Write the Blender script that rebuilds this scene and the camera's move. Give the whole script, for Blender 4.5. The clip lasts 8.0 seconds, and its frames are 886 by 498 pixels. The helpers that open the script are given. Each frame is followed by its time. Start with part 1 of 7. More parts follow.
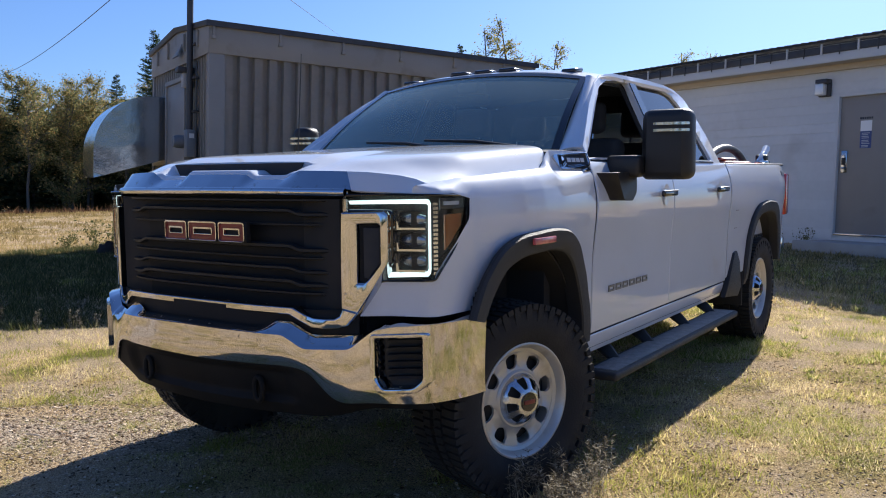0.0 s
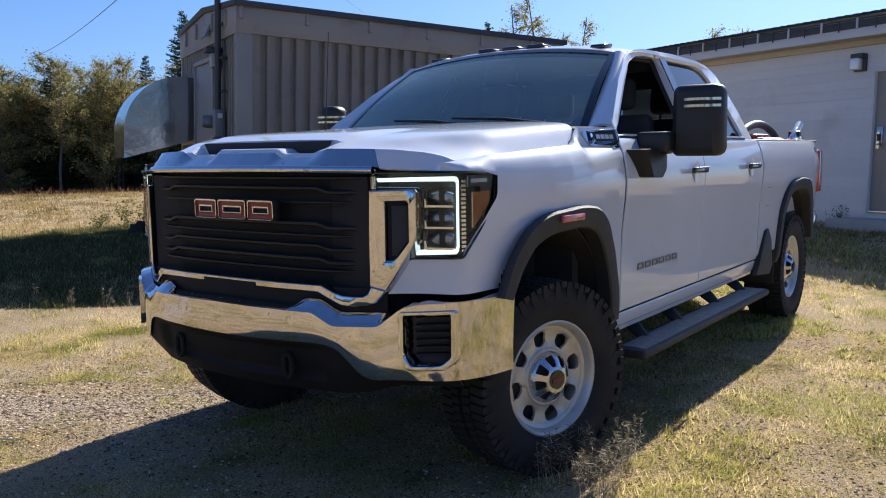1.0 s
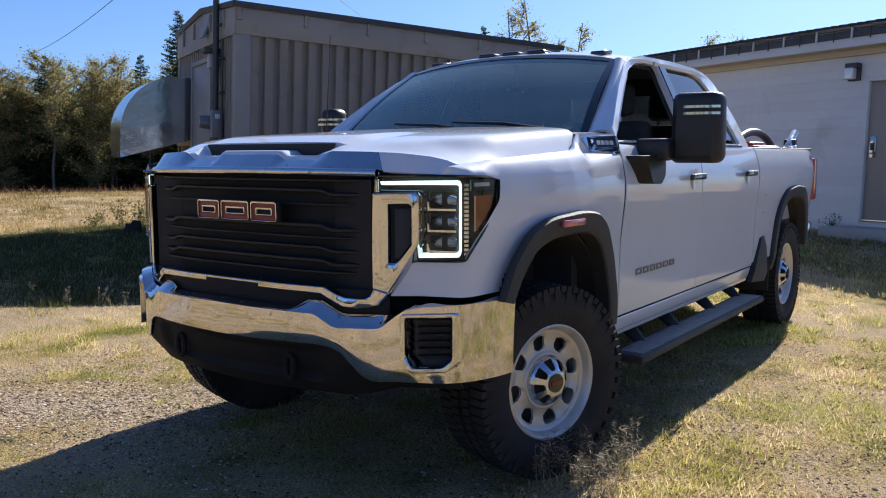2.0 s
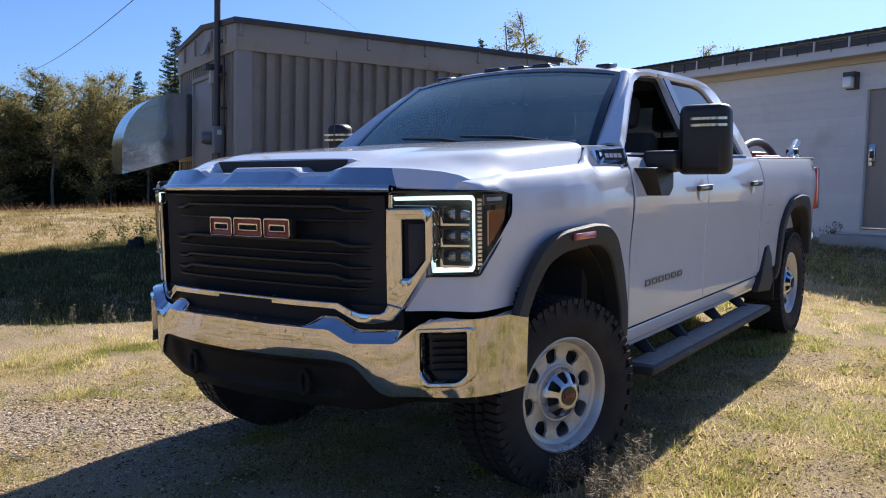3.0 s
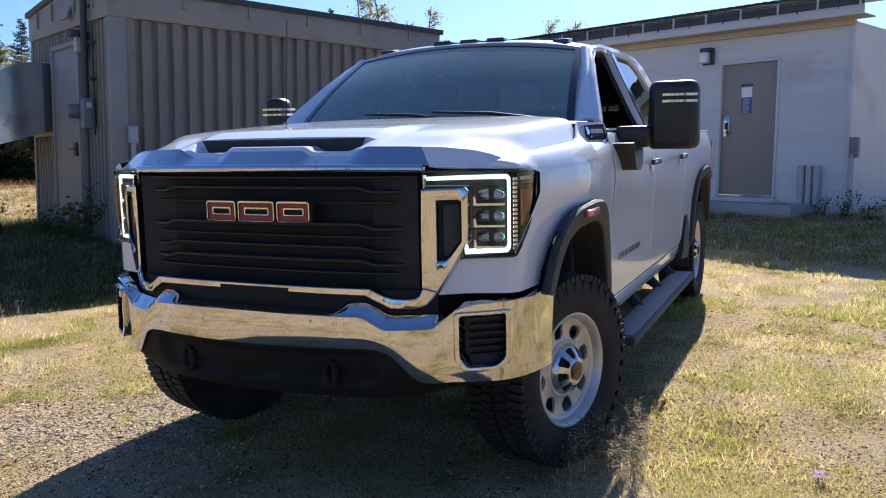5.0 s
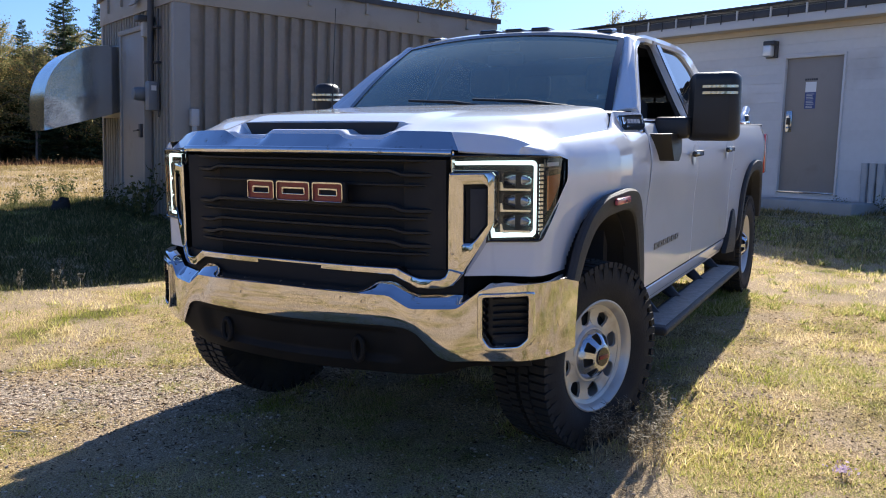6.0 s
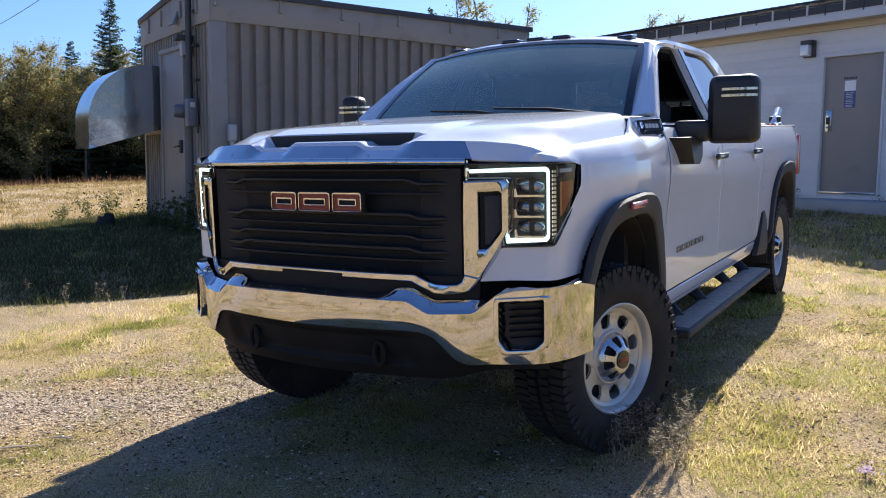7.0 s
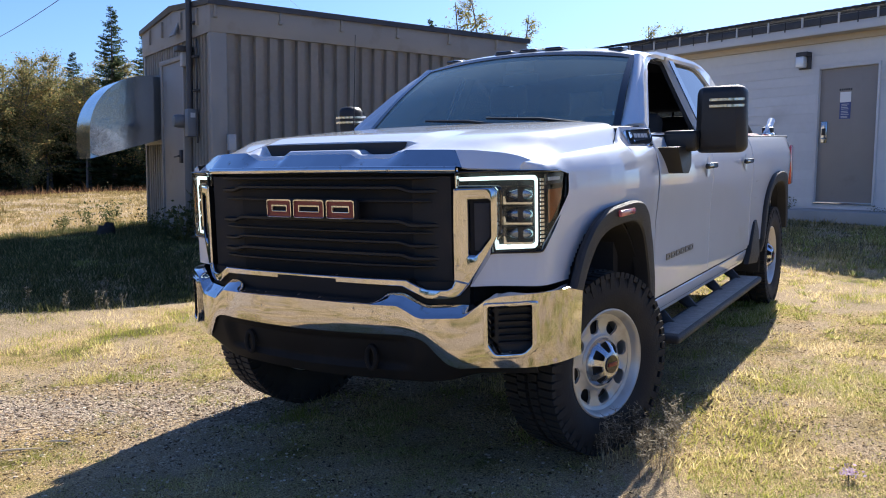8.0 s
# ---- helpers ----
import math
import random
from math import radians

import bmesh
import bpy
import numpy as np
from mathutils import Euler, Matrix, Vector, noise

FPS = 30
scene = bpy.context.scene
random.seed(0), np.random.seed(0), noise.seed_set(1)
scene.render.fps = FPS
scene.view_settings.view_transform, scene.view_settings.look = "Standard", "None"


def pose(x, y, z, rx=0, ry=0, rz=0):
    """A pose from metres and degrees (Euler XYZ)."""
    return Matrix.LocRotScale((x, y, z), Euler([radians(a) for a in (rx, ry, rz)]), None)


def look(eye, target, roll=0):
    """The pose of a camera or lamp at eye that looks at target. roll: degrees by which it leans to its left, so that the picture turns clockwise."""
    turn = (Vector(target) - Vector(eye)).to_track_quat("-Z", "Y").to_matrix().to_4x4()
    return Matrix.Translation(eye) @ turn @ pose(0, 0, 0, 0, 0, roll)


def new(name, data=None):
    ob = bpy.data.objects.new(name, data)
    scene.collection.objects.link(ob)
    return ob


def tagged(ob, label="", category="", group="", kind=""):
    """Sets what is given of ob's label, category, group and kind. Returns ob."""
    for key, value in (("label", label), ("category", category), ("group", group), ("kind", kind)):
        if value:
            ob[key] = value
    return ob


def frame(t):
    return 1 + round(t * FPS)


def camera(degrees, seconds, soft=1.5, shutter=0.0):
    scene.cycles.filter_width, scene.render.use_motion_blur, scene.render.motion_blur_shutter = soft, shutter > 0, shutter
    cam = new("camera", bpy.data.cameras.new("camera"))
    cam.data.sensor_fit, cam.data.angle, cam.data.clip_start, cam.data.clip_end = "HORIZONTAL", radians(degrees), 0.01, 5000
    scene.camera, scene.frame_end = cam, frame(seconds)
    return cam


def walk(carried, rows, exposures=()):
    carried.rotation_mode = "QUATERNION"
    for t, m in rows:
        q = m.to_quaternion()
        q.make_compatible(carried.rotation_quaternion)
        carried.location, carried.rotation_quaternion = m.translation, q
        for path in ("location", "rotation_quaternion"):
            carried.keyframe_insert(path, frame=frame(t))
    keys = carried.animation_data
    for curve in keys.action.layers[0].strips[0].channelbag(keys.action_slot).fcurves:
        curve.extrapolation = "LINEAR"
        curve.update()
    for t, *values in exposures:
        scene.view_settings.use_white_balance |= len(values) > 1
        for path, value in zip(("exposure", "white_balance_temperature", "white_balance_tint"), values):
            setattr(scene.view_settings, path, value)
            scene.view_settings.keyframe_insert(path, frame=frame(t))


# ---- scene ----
cam = camera(55.6, 8.0, 1.05)
# seconds, x, y, z, yaw, pitch, roll
ROWS = [
    (0.0, 0.020, 0.013, 1.348, 30.92, -3.49, -1.46),
    (0.5, 0.027, 0.006, 1.351, 31.95, -4.04, -0.86),
    (1.0, 0.016, 0.015, 1.341, 32.77, -4.94, -1.20),
    (1.5, -0.000, 0.008, 1.336, 32.67, -5.15, -2.09),
    (2.8, -0.003, -0.067, 1.353, 31.69, -3.88, -1.57),
    (3.0, -0.043, -0.065, 1.351, 32.17, -3.88, -1.27),
    (3.5, -0.165, -0.064, 1.342, 32.47, -4.18, 0.24),
    (4.0, -0.354, -0.051, 1.363, 26.38, -3.73, 1.41),
    (4.2, -0.429, -0.072, 1.365, 23.48, -3.54, 1.06),
    (5.3, -0.763, -0.342, 1.367, 21.04, -6.16, -0.46),
    (5.5, -0.753, -0.341, 1.358, 22.24, -6.39, -0.77),
    (6.0, -0.577, -0.349, 1.351, 25.23, -6.39, -1.83),
    (6.5, -0.462, -0.342, 1.348, 27.68, -6.81, -1.62),
    (7.0, -0.452, -0.375, 1.353, 28.02, -5.85, -0.49),
    (7.5, -0.417, -0.413, 1.350, 28.60, -5.37, -0.72),
    (8.0, -0.380, -0.428, 1.343, 28.07, -5.12, -0.56),
]
walk(cam, [(t, pose(x, y, z, 90 + pitch, roll, yaw)) for t, x, y, z, yaw, pitch, roll in ROWS],
     [(0.0, 0.71, 6350, 10), (3.5, 0.77, 6350, 10), (4.2, 0.88, 6350, 10), (5.3, 0.98, 6350, 10), (8.0, 1.02, 6350, 10)])

# ---------------------------------------------------------------- light
SUN_ELEV, SUN_AZ = 36.8, -3.0   # azimuth from +y towards +x, degrees
world = bpy.data.worlds.new("sky")
scene.world = world
world.use_nodes = True
wn = world.node_tree.nodes
sky = wn.new("ShaderNodeTexSky")
sky.sky_type = "NISHITA"
sky.sun_disc = False
sky.sun_elevation = radians(SUN_ELEV)
sky.sun_rotation = radians(SUN_AZ)
sky.air_density, sky.dust_density, sky.ozone_density = 1.0, 0.8, 3.0
tint = wn.new("ShaderNodeMix")
tint.data_type, tint.blend_type = "RGBA", "MULTIPLY"
tint.inputs["Factor"].default_value = 1.0
tint.inputs["B"].default_value = (0.72, 0.96, 1.42, 1)
world.node_tree.links.new(sky.outputs[0], tint.inputs["A"])
world.node_tree.links.new(tint.outputs["Result"], wn["Background"].inputs[0])
wn["Background"].inputs[1].default_value = 0.062
sun_data = bpy.data.lights.new("sun", "SUN")
sun_data.energy, sun_data.angle, sun_data.color = 5.0, radians(0.53), (1.0, 0.935, 0.84)
sun = new("sun", sun_data)
e, a = radians(SUN_ELEV), radians(SUN_AZ)
sun_way = Vector((math.sin(a) * math.cos(e), math.cos(a) * math.cos(e), math.sin(e)))
sun.matrix_world = look(tuple(sun_way * 60), (0, 0, 0))


# ---------------------------------------------------------------- materials
def mat(name, color=(0.5, 0.5, 0.5), rough=0.5, metal=0.0, coat=0.0, spec=0.5, vary=0.0, scale=8.0, bump=0.0, bscale=60.0,
        dirt=None, dirt_scale=5.0, dirt_at=(0.5, 0.7), fine=0.0, emit=0.0, obj_random=0.0):
    """A surface: base colour varied at two sizes, patches of dirt, and fine relief."""
    m = bpy.data.materials.new(name)
    m.use_nodes = True
    n, l = m.node_tree.nodes, m.node_tree.links
    b = n["Principled BSDF"]
    b.inputs["Roughness"].default_value = rough
    b.inputs["Metallic"].default_value = metal
    b.inputs["Coat Weight"].default_value = coat
    b.inputs["Coat Roughness"].default_value = 0.04
    b.inputs["Specular IOR Level"].default_value = spec
    rgb = n.new("ShaderNodeRGB")
    rgb.outputs[0].default_value = (*color, 1)
    out = rgb.outputs[0]
    co = n.new("ShaderNodeTexCoord").outputs["Object"]

    def noise_at(s, detail=4.0):
        t = n.new("ShaderNodeTexNoise")
        t.inputs["Scale"].default_value = s
        t.inputs["Detail"].default_value = detail
        l.new(co, t.inputs["Vector"])
        return t.outputs["Fac"]

    def hsv(src, amount, fac):
        mr = n.new("ShaderNodeMapRange")
        mr.inputs["From Min"].default_value, mr.inputs["From Max"].default_value = 0.25, 0.75
        mr.inputs["To Min"].default_value, mr.inputs["To Max"].default_value = 1 - amount, 1 + amount
        l.new(fac, mr.inputs["Value"])
        h = n.new("ShaderNodeHueSaturation")
        l.new(mr.outputs[0], h.inputs["Value"])
        l.new(src, h.inputs["Color"])
        return h.outputs[0]

    if vary:
        out = hsv(out, vary, noise_at(scale))
    if fine:
        out = hsv(out, fine, noise_at(scale * 14, 6.0))
    if obj_random:
        out = hsv(out, obj_random, n.new("ShaderNodeObjectInfo").outputs["Random"])
    if dirt:
        r = n.new("ShaderNodeMapRange")
        r.inputs["From Min"].default_value, r.inputs["From Max"].default_value = dirt_at
        l.new(noise_at(dirt_scale, 8.0), r.inputs["Value"])
        x = n.new("ShaderNodeMix")
        x.data_type = "RGBA"
        l.new(r.outputs[0], x.inputs["Factor"])
        l.new(out, x.inputs["A"])
        x.inputs["B"].default_value = (*dirt, 1)
        out = x.outputs["Result"]
        k = n.new("ShaderNodeMapRange")
        k.inputs["To Min"].default_value, k.inputs["To Max"].default_value = rough, max(rough, 0.6)
        l.new(r.outputs[0], k.inputs["Value"])
        l.new(k.outputs[0], b.inputs["Roughness"])
    l.new(out, b.inputs["Base Color"])
    if bump:
        bp = n.new("ShaderNodeBump")
        bp.inputs["Strength"].default_value = bump
        bp.inputs["Distance"].default_value = 0.01
        l.new(noise_at(bscale, 5.0), bp.inputs["Height"])
        l.new(bp.outputs[0], b.inputs["Normal"])
    if emit:
        b.inputs["Emission Color"].default_value = (*color, 1)
        b.inputs["Emission Strength"].default_value = emit
    return m


def glass(name, tint, gloss_rough=0.0, ior=1.5, sheen=0.0):
    """A thin pane: it lets tinted light through and mirrors by Fresnel; a thin pale film paints bright reflections on
    it.
    """
    m = bpy.data.materials.new(name)
    m.use_nodes = True
    n, l = m.node_tree.nodes, m.node_tree.links
    n.remove(n["Principled BSDF"])
    tr, gl, mx, fr = (n.new("ShaderNodeBsdf" + k) if k[0] in "TG" else n.new("ShaderNode" + k) for k in ("Transparent", "Glossy", "MixShader", "Fresnel"))
    tr.inputs[0].default_value = (*tint, 1)
    gl.inputs["Roughness"].default_value = gloss_rough
    gl.inputs["Color"].default_value = (0.84, 0.98, 0.90, 1) if sheen else (1, 1, 1, 1)
    fr.inputs[0].default_value = ior
    l.new(fr.outputs[0], mx.inputs[0])
    l.new(tr.outputs[0], mx.inputs[1])
    l.new(gl.outputs[0], mx.inputs[2])
    out = mx.outputs[0]
    # pale green film and greenish gloss: bright reflections put into the colour
    if sheen:
        film, veil = n.new("ShaderNodeBsdfDiffuse"), n.new("ShaderNodeMixShader")
        film.inputs[0].default_value = (0.50, 0.60, 0.53, 1)
        patches, amount = n.new("ShaderNodeTexNoise"), n.new("ShaderNodeMapRange")
        patches.inputs["Scale"].default_value, patches.inputs["Detail"].default_value = 3.0, 6.0
        l.new(n.new("ShaderNodeTexCoord").outputs["Object"], patches.inputs["Vector"])
        amount.inputs["To Min"].default_value, amount.inputs["To Max"].default_value = sheen * 0.5, sheen * 1.5
        l.new(patches.outputs["Fac"], amount.inputs["Value"])
        l.new(amount.outputs[0], veil.inputs[0])
        l.new(out, veil.inputs[1])
        l.new(film.outputs[0], veil.inputs[2])
        out = veil.outputs[0]
    l.new(out, n["Material Output"].inputs[0])
    return m


PAINT = mat("white_paint", (0.65, 0.685, 0.745), 0.5, 0.0, 1.0, spec=0.04, vary=0.02, scale=3, dirt=(0.58, 0.53, 0.45), dirt_scale=2.2, dirt_at=(0.62, 1.0))
# brown mottling: dirt specks, with reflected ground put into the colour too
CHROME = mat("chrome", (0.64, 0.635, 0.645), 0.05, 1.0, vary=0.04, scale=6, dirt=(0.26, 0.20, 0.14), dirt_scale=34, dirt_at=(0.60, 0.85))
BLACK = mat("black_plastic", (0.013, 0.013, 0.0145), 0.45, vary=0.15, scale=5, bump=0.12, bscale=400)
FLARE = mat("textured_black_plastic", (0.024, 0.025, 0.028), 0.6, vary=0.15, scale=6, bump=0.3, bscale=500, dirt=(0.07, 0.06, 0.05), dirt_scale=4, dirt_at=(0.58, 0.95))
VALANCE = mat("matt_black_plastic", (0.014, 0.0135, 0.0135), 0.7, spec=0.2, vary=0.2, scale=5, dirt=(0.03, 0.025, 0.02), dirt_scale=6, dirt_at=(0.55, 0.95))
GLOSSBLACK = mat("gloss_black", (0.008, 0.008, 0.01), 0.12, coat=0.5)
GRILLE = mat("grille_black", (0.018, 0.018, 0.019), 0.6, spec=0.15, vary=0.1)
SLAT = mat("grille_bar_black", (0.024, 0.024, 0.025), 0.42, spec=0.22, dirt=(0.035, 0.032, 0.03), dirt_scale=14, dirt_at=(0.55, 0.95))
DARK = mat("underbody_dark", (0.02, 0.019, 0.018), 0.85, vary=0.3, scale=4, dirt=(0.07, 0.05, 0.035), dirt_scale=3, dirt_at=(0.5, 0.9))
RUBBER = mat("tyre_rubber", (0.017, 0.0165, 0.0165), 0.85, vary=0.2, scale=6, bump=0.3, bscale=120, dirt=(0.045, 0.038, 0.03), dirt_scale=6, dirt_at=(0.5, 0.9))
WHEEL = mat("silver_wheel_paint", (0.56, 0.545, 0.51), 0.36, 0.45, 0.25, vary=0.05, scale=10, dirt=(0.30, 0.22, 0.14), dirt_scale=9, dirt_at=(0.58, 0.95))
HUBCAP = mat("satin_hub_cap", (0.62, 0.63, 0.66), 0.22, 0.9, vary=0.06, scale=14)
RED = mat("emblem_red", (0.20, 0.014, 0.02), 0.3, coat=0.3)
SMOKE = mat("smoked_bezel", (0.11, 0.115, 0.125), 0.22, 0.7)
REDPAINT = mat("red_equipment_paint", (0.25, 0.02, 0.015), 0.4, coat=0.2, vary=0.12)
REDLENS = mat("red_lens", (0.40, 0.01, 0.012), 0.12, coat=0.8)
MARKER = mat("faded_red_marker", (0.55, 0.11, 0.12), 0.25, coat=0.8, vary=0.35, scale=40)
AMBER = mat("amber_lens", (0.36, 0.10, 0.025), 0.2, coat=0.8)
LED = mat("led_strip", (0.80, 0.97, 0.92), 0.2, emit=0.85)
REFLECTOR = mat("lamp_reflector", (0.75, 0.76, 0.78), 0.12, 1.0)
PROJECTOR = mat("pale_lamp_lens", (0.30, 0.33, 0.38), 0.10, 0.75, coat=1.0, vary=0.4, scale=38, bump=0.35, bscale=45)
LENS = glass("clear_lens", (0.90, 0.92, 0.94), ior=1.28)
WINDSHIELD = glass("windshield_glass", (0.66, 0.73, 0.71), ior=2.2, sheen=0.24)
TINTED = glass("tinted_glass", (0.10, 0.11, 0.12), ior=1.6)
REARGLASS = glass("rear_window_glass", (0.22, 0.25, 0.24), ior=1.5)
CABIN = mat("cabin_black", (0.03, 0.03, 0.032), 0.8, vary=0.2, scale=5)
SEAT = mat("seat_cloth", (0.05, 0.05, 0.055), 0.9, vary=0.2, scale=12, bump=0.3, bscale=300)
BADGE = mat("badge_grey", (0.20, 0.20, 0.21), 0.35, 0.5)
WHITEBAR = mat("pale_lettering", (0.75, 0.76, 0.78), 0.3, 0.3)


# ---------------------------------------------------------------- mesh tools
def mesh_object(name, bm, material, parent=None, label="", sharp=32.0, flat=False):
    bmesh.ops.recalc_face_normals(bm, faces=bm.faces)
    me = bpy.data.meshes.new(name)
    bm.to_mesh(me)
    bm.free()
    for mm in material if isinstance(material, (list, tuple)) else [material]:
        me.materials.append(mm)
    if not flat:
        me.shade_smooth()
        me.set_sharp_from_angle(angle=radians(sharp))
    ob = new(name, me)
    if parent is not None:
        ob.parent = parent
    if label:
        ob["label"] = label
    return ob


def part(name, bm, material, parent, label="", sharp=32.0):
    return mesh_object(name, bm, material, parent, label, sharp)


def thing(name, label, category, m=None, group="", kind=""):
    ob = new(name)
    ob.empty_display_size = 0.2
    if m is not None:
        ob.matrix_world = m
    return tagged(ob, label, category, group, kind)


def box(x0, x1, y0, y1, z0, z1, bevel=0.0, seg=2, bm=None, m=None):
    b = bm or bmesh.new()
    x0, x1, y0, y1, z0, z1 = min(x0, x1), max(x0, x1), min(y0, y1), max(y0, y1), min(z0, z1), max(z0, z1)
    v = [b.verts.new((x, y, z)) for z in (z0, z1) for x, y in ((x0, y0), (x1, y0), (x1, y1), (x0, y1))]
    f = [b.faces.new([v[i] for i in q]) for q in ((3, 2, 1, 0), (4, 5, 6, 7), (0, 1, 5, 4), (1, 2, 6, 5), (2, 3, 7, 6), (3, 0, 4, 7))]
    if bevel:
        es = list({e for q in f for e in q.edges})
        got = bmesh.ops.bevel(b, geom=es, offset=bevel, segments=seg, affect="EDGES", profile=0.5)
        v = list({w for q in got["faces"] for w in q.verts} | {w for w in v if w.is_valid})
    if m is not None:
        bmesh.ops.transform(b, matrix=m, verts=v)
    return b


def plate(outer, holes=(), place=None, thick=0.02, bevel=0.0, bm=None, way=None):
    """A flat sheet with holes: outlines in two numbers, place() maps them to space, then it is made thick along way."""
    b = bm or bmesh.new()
    start = set(b.verts)
    edges = []
    for ring in (outer, *holes):
        vs = [b.verts.new((p[0], p[1], 0)) for p in ring]
        edges += [b.edges.new((vs[i], vs[(i + 1) % len(vs)])) for i in range(len(vs))]
    got = bmesh.ops.triangle_fill(b, use_beauty=True, use_dissolve=False, edges=edges, normal=(0, 0, 1))
    faces = [g for g in got["geom"] if isinstance(g, bmesh.types.BMFace)]
    for q in faces:
        if q.normal.z < 0:
            q.normal_flip()
    ext = bmesh.ops.extrude_face_region(b, geom=faces)
    top = [g for g in ext["geom"] if isinstance(g, bmesh.types.BMVert)]
    tops = set(top)
    for w in b.verts:
        if w in start:
            continue
        p = Vector(place(w.co.x, w.co.y)) if place else w.co.copy()
        if w in tops:
            p = p + (Vector(way) if way else Vector((0, 0, 1))) * thick
        w.co = p
    if bevel:
        es = [q for q in b.edges if q.verts[0] not in start and len(q.link_faces) == 2 and q.calc_face_angle(0) > 1.0]
        bmesh.ops.bevel(b, geom=es, offset=bevel, segments=2, affect="EDGES", profile=0.5, clamp_overlap=True)
    return b


def grid(fn, us, vs, keep=None, thick=0.0, bm=None):
    """A sheet of cells: fn(u, v) gives the place; keep(u, v) says which cells stay."""
    b = bm or bmesh.new()
    vt = {}
    fs = []
    def at(i, j):
        if (i, j) not in vt:
            vt[i, j] = b.verts.new(fn(us[i], vs[j]))
        return vt[i, j]
    for i in range(len(us) - 1):
        for j in range(len(vs) - 1):
            if keep is None or keep((us[i] + us[i + 1]) / 2, (vs[j] + vs[j + 1]) / 2):
                fs.append(b.faces.new((at(i, j), at(i + 1, j), at(i + 1, j + 1), at(i, j + 1))))
    if thick:
        bmesh.ops.recalc_face_normals(b, faces=fs)
        bmesh.ops.solidify(b, geom=fs, thickness=thick)
    return b


def tube(points, r, sides=10, closed=False, bm=None, flat=1.0):
    """A round bar along points; r is one number or one for each point."""
    b = bm or bmesh.new()
    pts = [Vector(p) for p in points]
    n = len(pts)
    rs = r if isinstance(r, (list, tuple)) else [r] * n
    rings = []
    side = None
    for i, p in enumerate(pts):
        a = pts[(i - 1) % n] if closed or i else p
        c = pts[(i + 1) % n] if closed or i < n - 1 else p
        d = (c - a).normalized()
        if side is None:
            side = d.orthogonal().normalized()
        side = (side - d * side.dot(d)).normalized()
        up = d.cross(side)
        rings.append([b.verts.new(p + rs[i] * (side * math.cos(t) + up * flat * math.sin(t))) for t in (2 * math.pi * k / sides for k in range(sides))])
    for i in range(n if closed else n - 1):
        p, q = rings[i], rings[(i + 1) % n]
        for k in range(sides):
            b.faces.new((p[k], p[(k + 1) % sides], q[(k + 1) % sides], q[k]))
    if not closed:
        b.faces.new(rings[0][::-1])
        b.faces.new(rings[-1])
    return b


def lathe(profile, sides=48, axis="x", bm=None, closed=False):
    """A turned body: profile rows (along the axis, radius)."""
    b = bm or bmesh.new()
    rings = []
    for h, r in profile:
        ring = []
        for k in range(sides):
            t = 2 * math.pi * k / sides
            c, s = r * math.cos(t), r * math.sin(t)
            ring.append(b.verts.new((h, c, s) if axis == "x" else (c, s, h)))
        rings.append(ring)
    for i in range(len(rings) if closed else len(rings) - 1):
        p, q = rings[i], rings[(i + 1) % len(rings)]
        for k in range(sides):
            b.faces.new((p[k], p[(k + 1) % sides], q[(k + 1) % sides], q[k]))
    if not closed:
        for ring in (rings[0], rings[-1]):
            if (ring[0].co - ring[sides // 2].co).length > 1e-4:
                b.faces.new(ring)
    bmesh.ops.remove_doubles(b, verts=b.verts, dist=1e-5)
    return b


def mirrored(bm):
    """The same mesh for the other side of the truck."""
    for w in bm.verts:
        w.co.x = -w.co.x
    bmesh.ops.reverse_faces(bm, faces=bm.faces)
    return bm


def span(a, b, n):
    return [a + (b - a) * i / n for i in range(n + 1)]


def curve(x, pts):
    """A value from a table of (x, value), joined by straight lines."""
    return float(np.interp(x, [p[0] for p in pts], [p[1] for p in pts]))


def soft(x, pts):
    """As curve(), with the corners rounded."""
    return sum(curve(x + d, pts) * w for d, w in ((-0.04, 0.15), (-0.02, 0.2), (0, 0.3), (0.02, 0.2), (0.04, 0.15)))


def inside(p, ring):
    x, y = p
    c = False
    for i in range(len(ring)):
        (x0, y0), (x1, y1) = ring[i - 1], ring[i]
        if (y0 > y) != (y1 > y) and x < (x1 - x0) * (y - y0) / (y1 - y0) + x0:
            c = not c
    return c


def rounded(ring, r, seg=3):
    """The ring with its corners cut round by r."""
    out = []
    n = len(ring)
    for i in range(n):
        a, p, c = Vector(ring[i - 1]), Vector(ring[i]), Vector(ring[(i + 1) % n])
        d0, d1 = a - p, c - p
        k = min(r, d0.length * 0.45, d1.length * 0.45)
        s, t = p + d0.normalized() * k, p + d1.normalized() * k
        for j in range(seg + 1):
            w = j / seg
            q = s * (1 - w) ** 2 + p * 2 * w * (1 - w) + t * w * w
            out.append((q.x, q.y))
    return out


# ---------------------------------------------------------------- the pickup truck
# x to its driver's side, y to its tail, z up from the ground below the front axle
truck = thing("pickup_truck", "white crew cab pickup truck with chrome bumper, parked on grass", "pickup truck",
              pose(-2.465, 3.347, 0.061, 2.5, -0.7, -3.05))
BACK = 4.034    # wheelbase
SIDE = [(0.48, 0.955), (0.54, 0.985), (0.62, 1.0), (0.80, 1.004), (1.0, 1.010), (1.16, 1.026), (1.25, 1.03), (1.33, 1.018), (1.40, 0.995), (1.46, 0.965)]
NOSE = [(0, -0.897), (0.3, -0.892), (0.5, -0.868), (0.65, -0.797), (0.70, -0.765), (0.78, -0.705), (0.87, -0.675), (0.935, -0.655), (0.97, -0.63)]
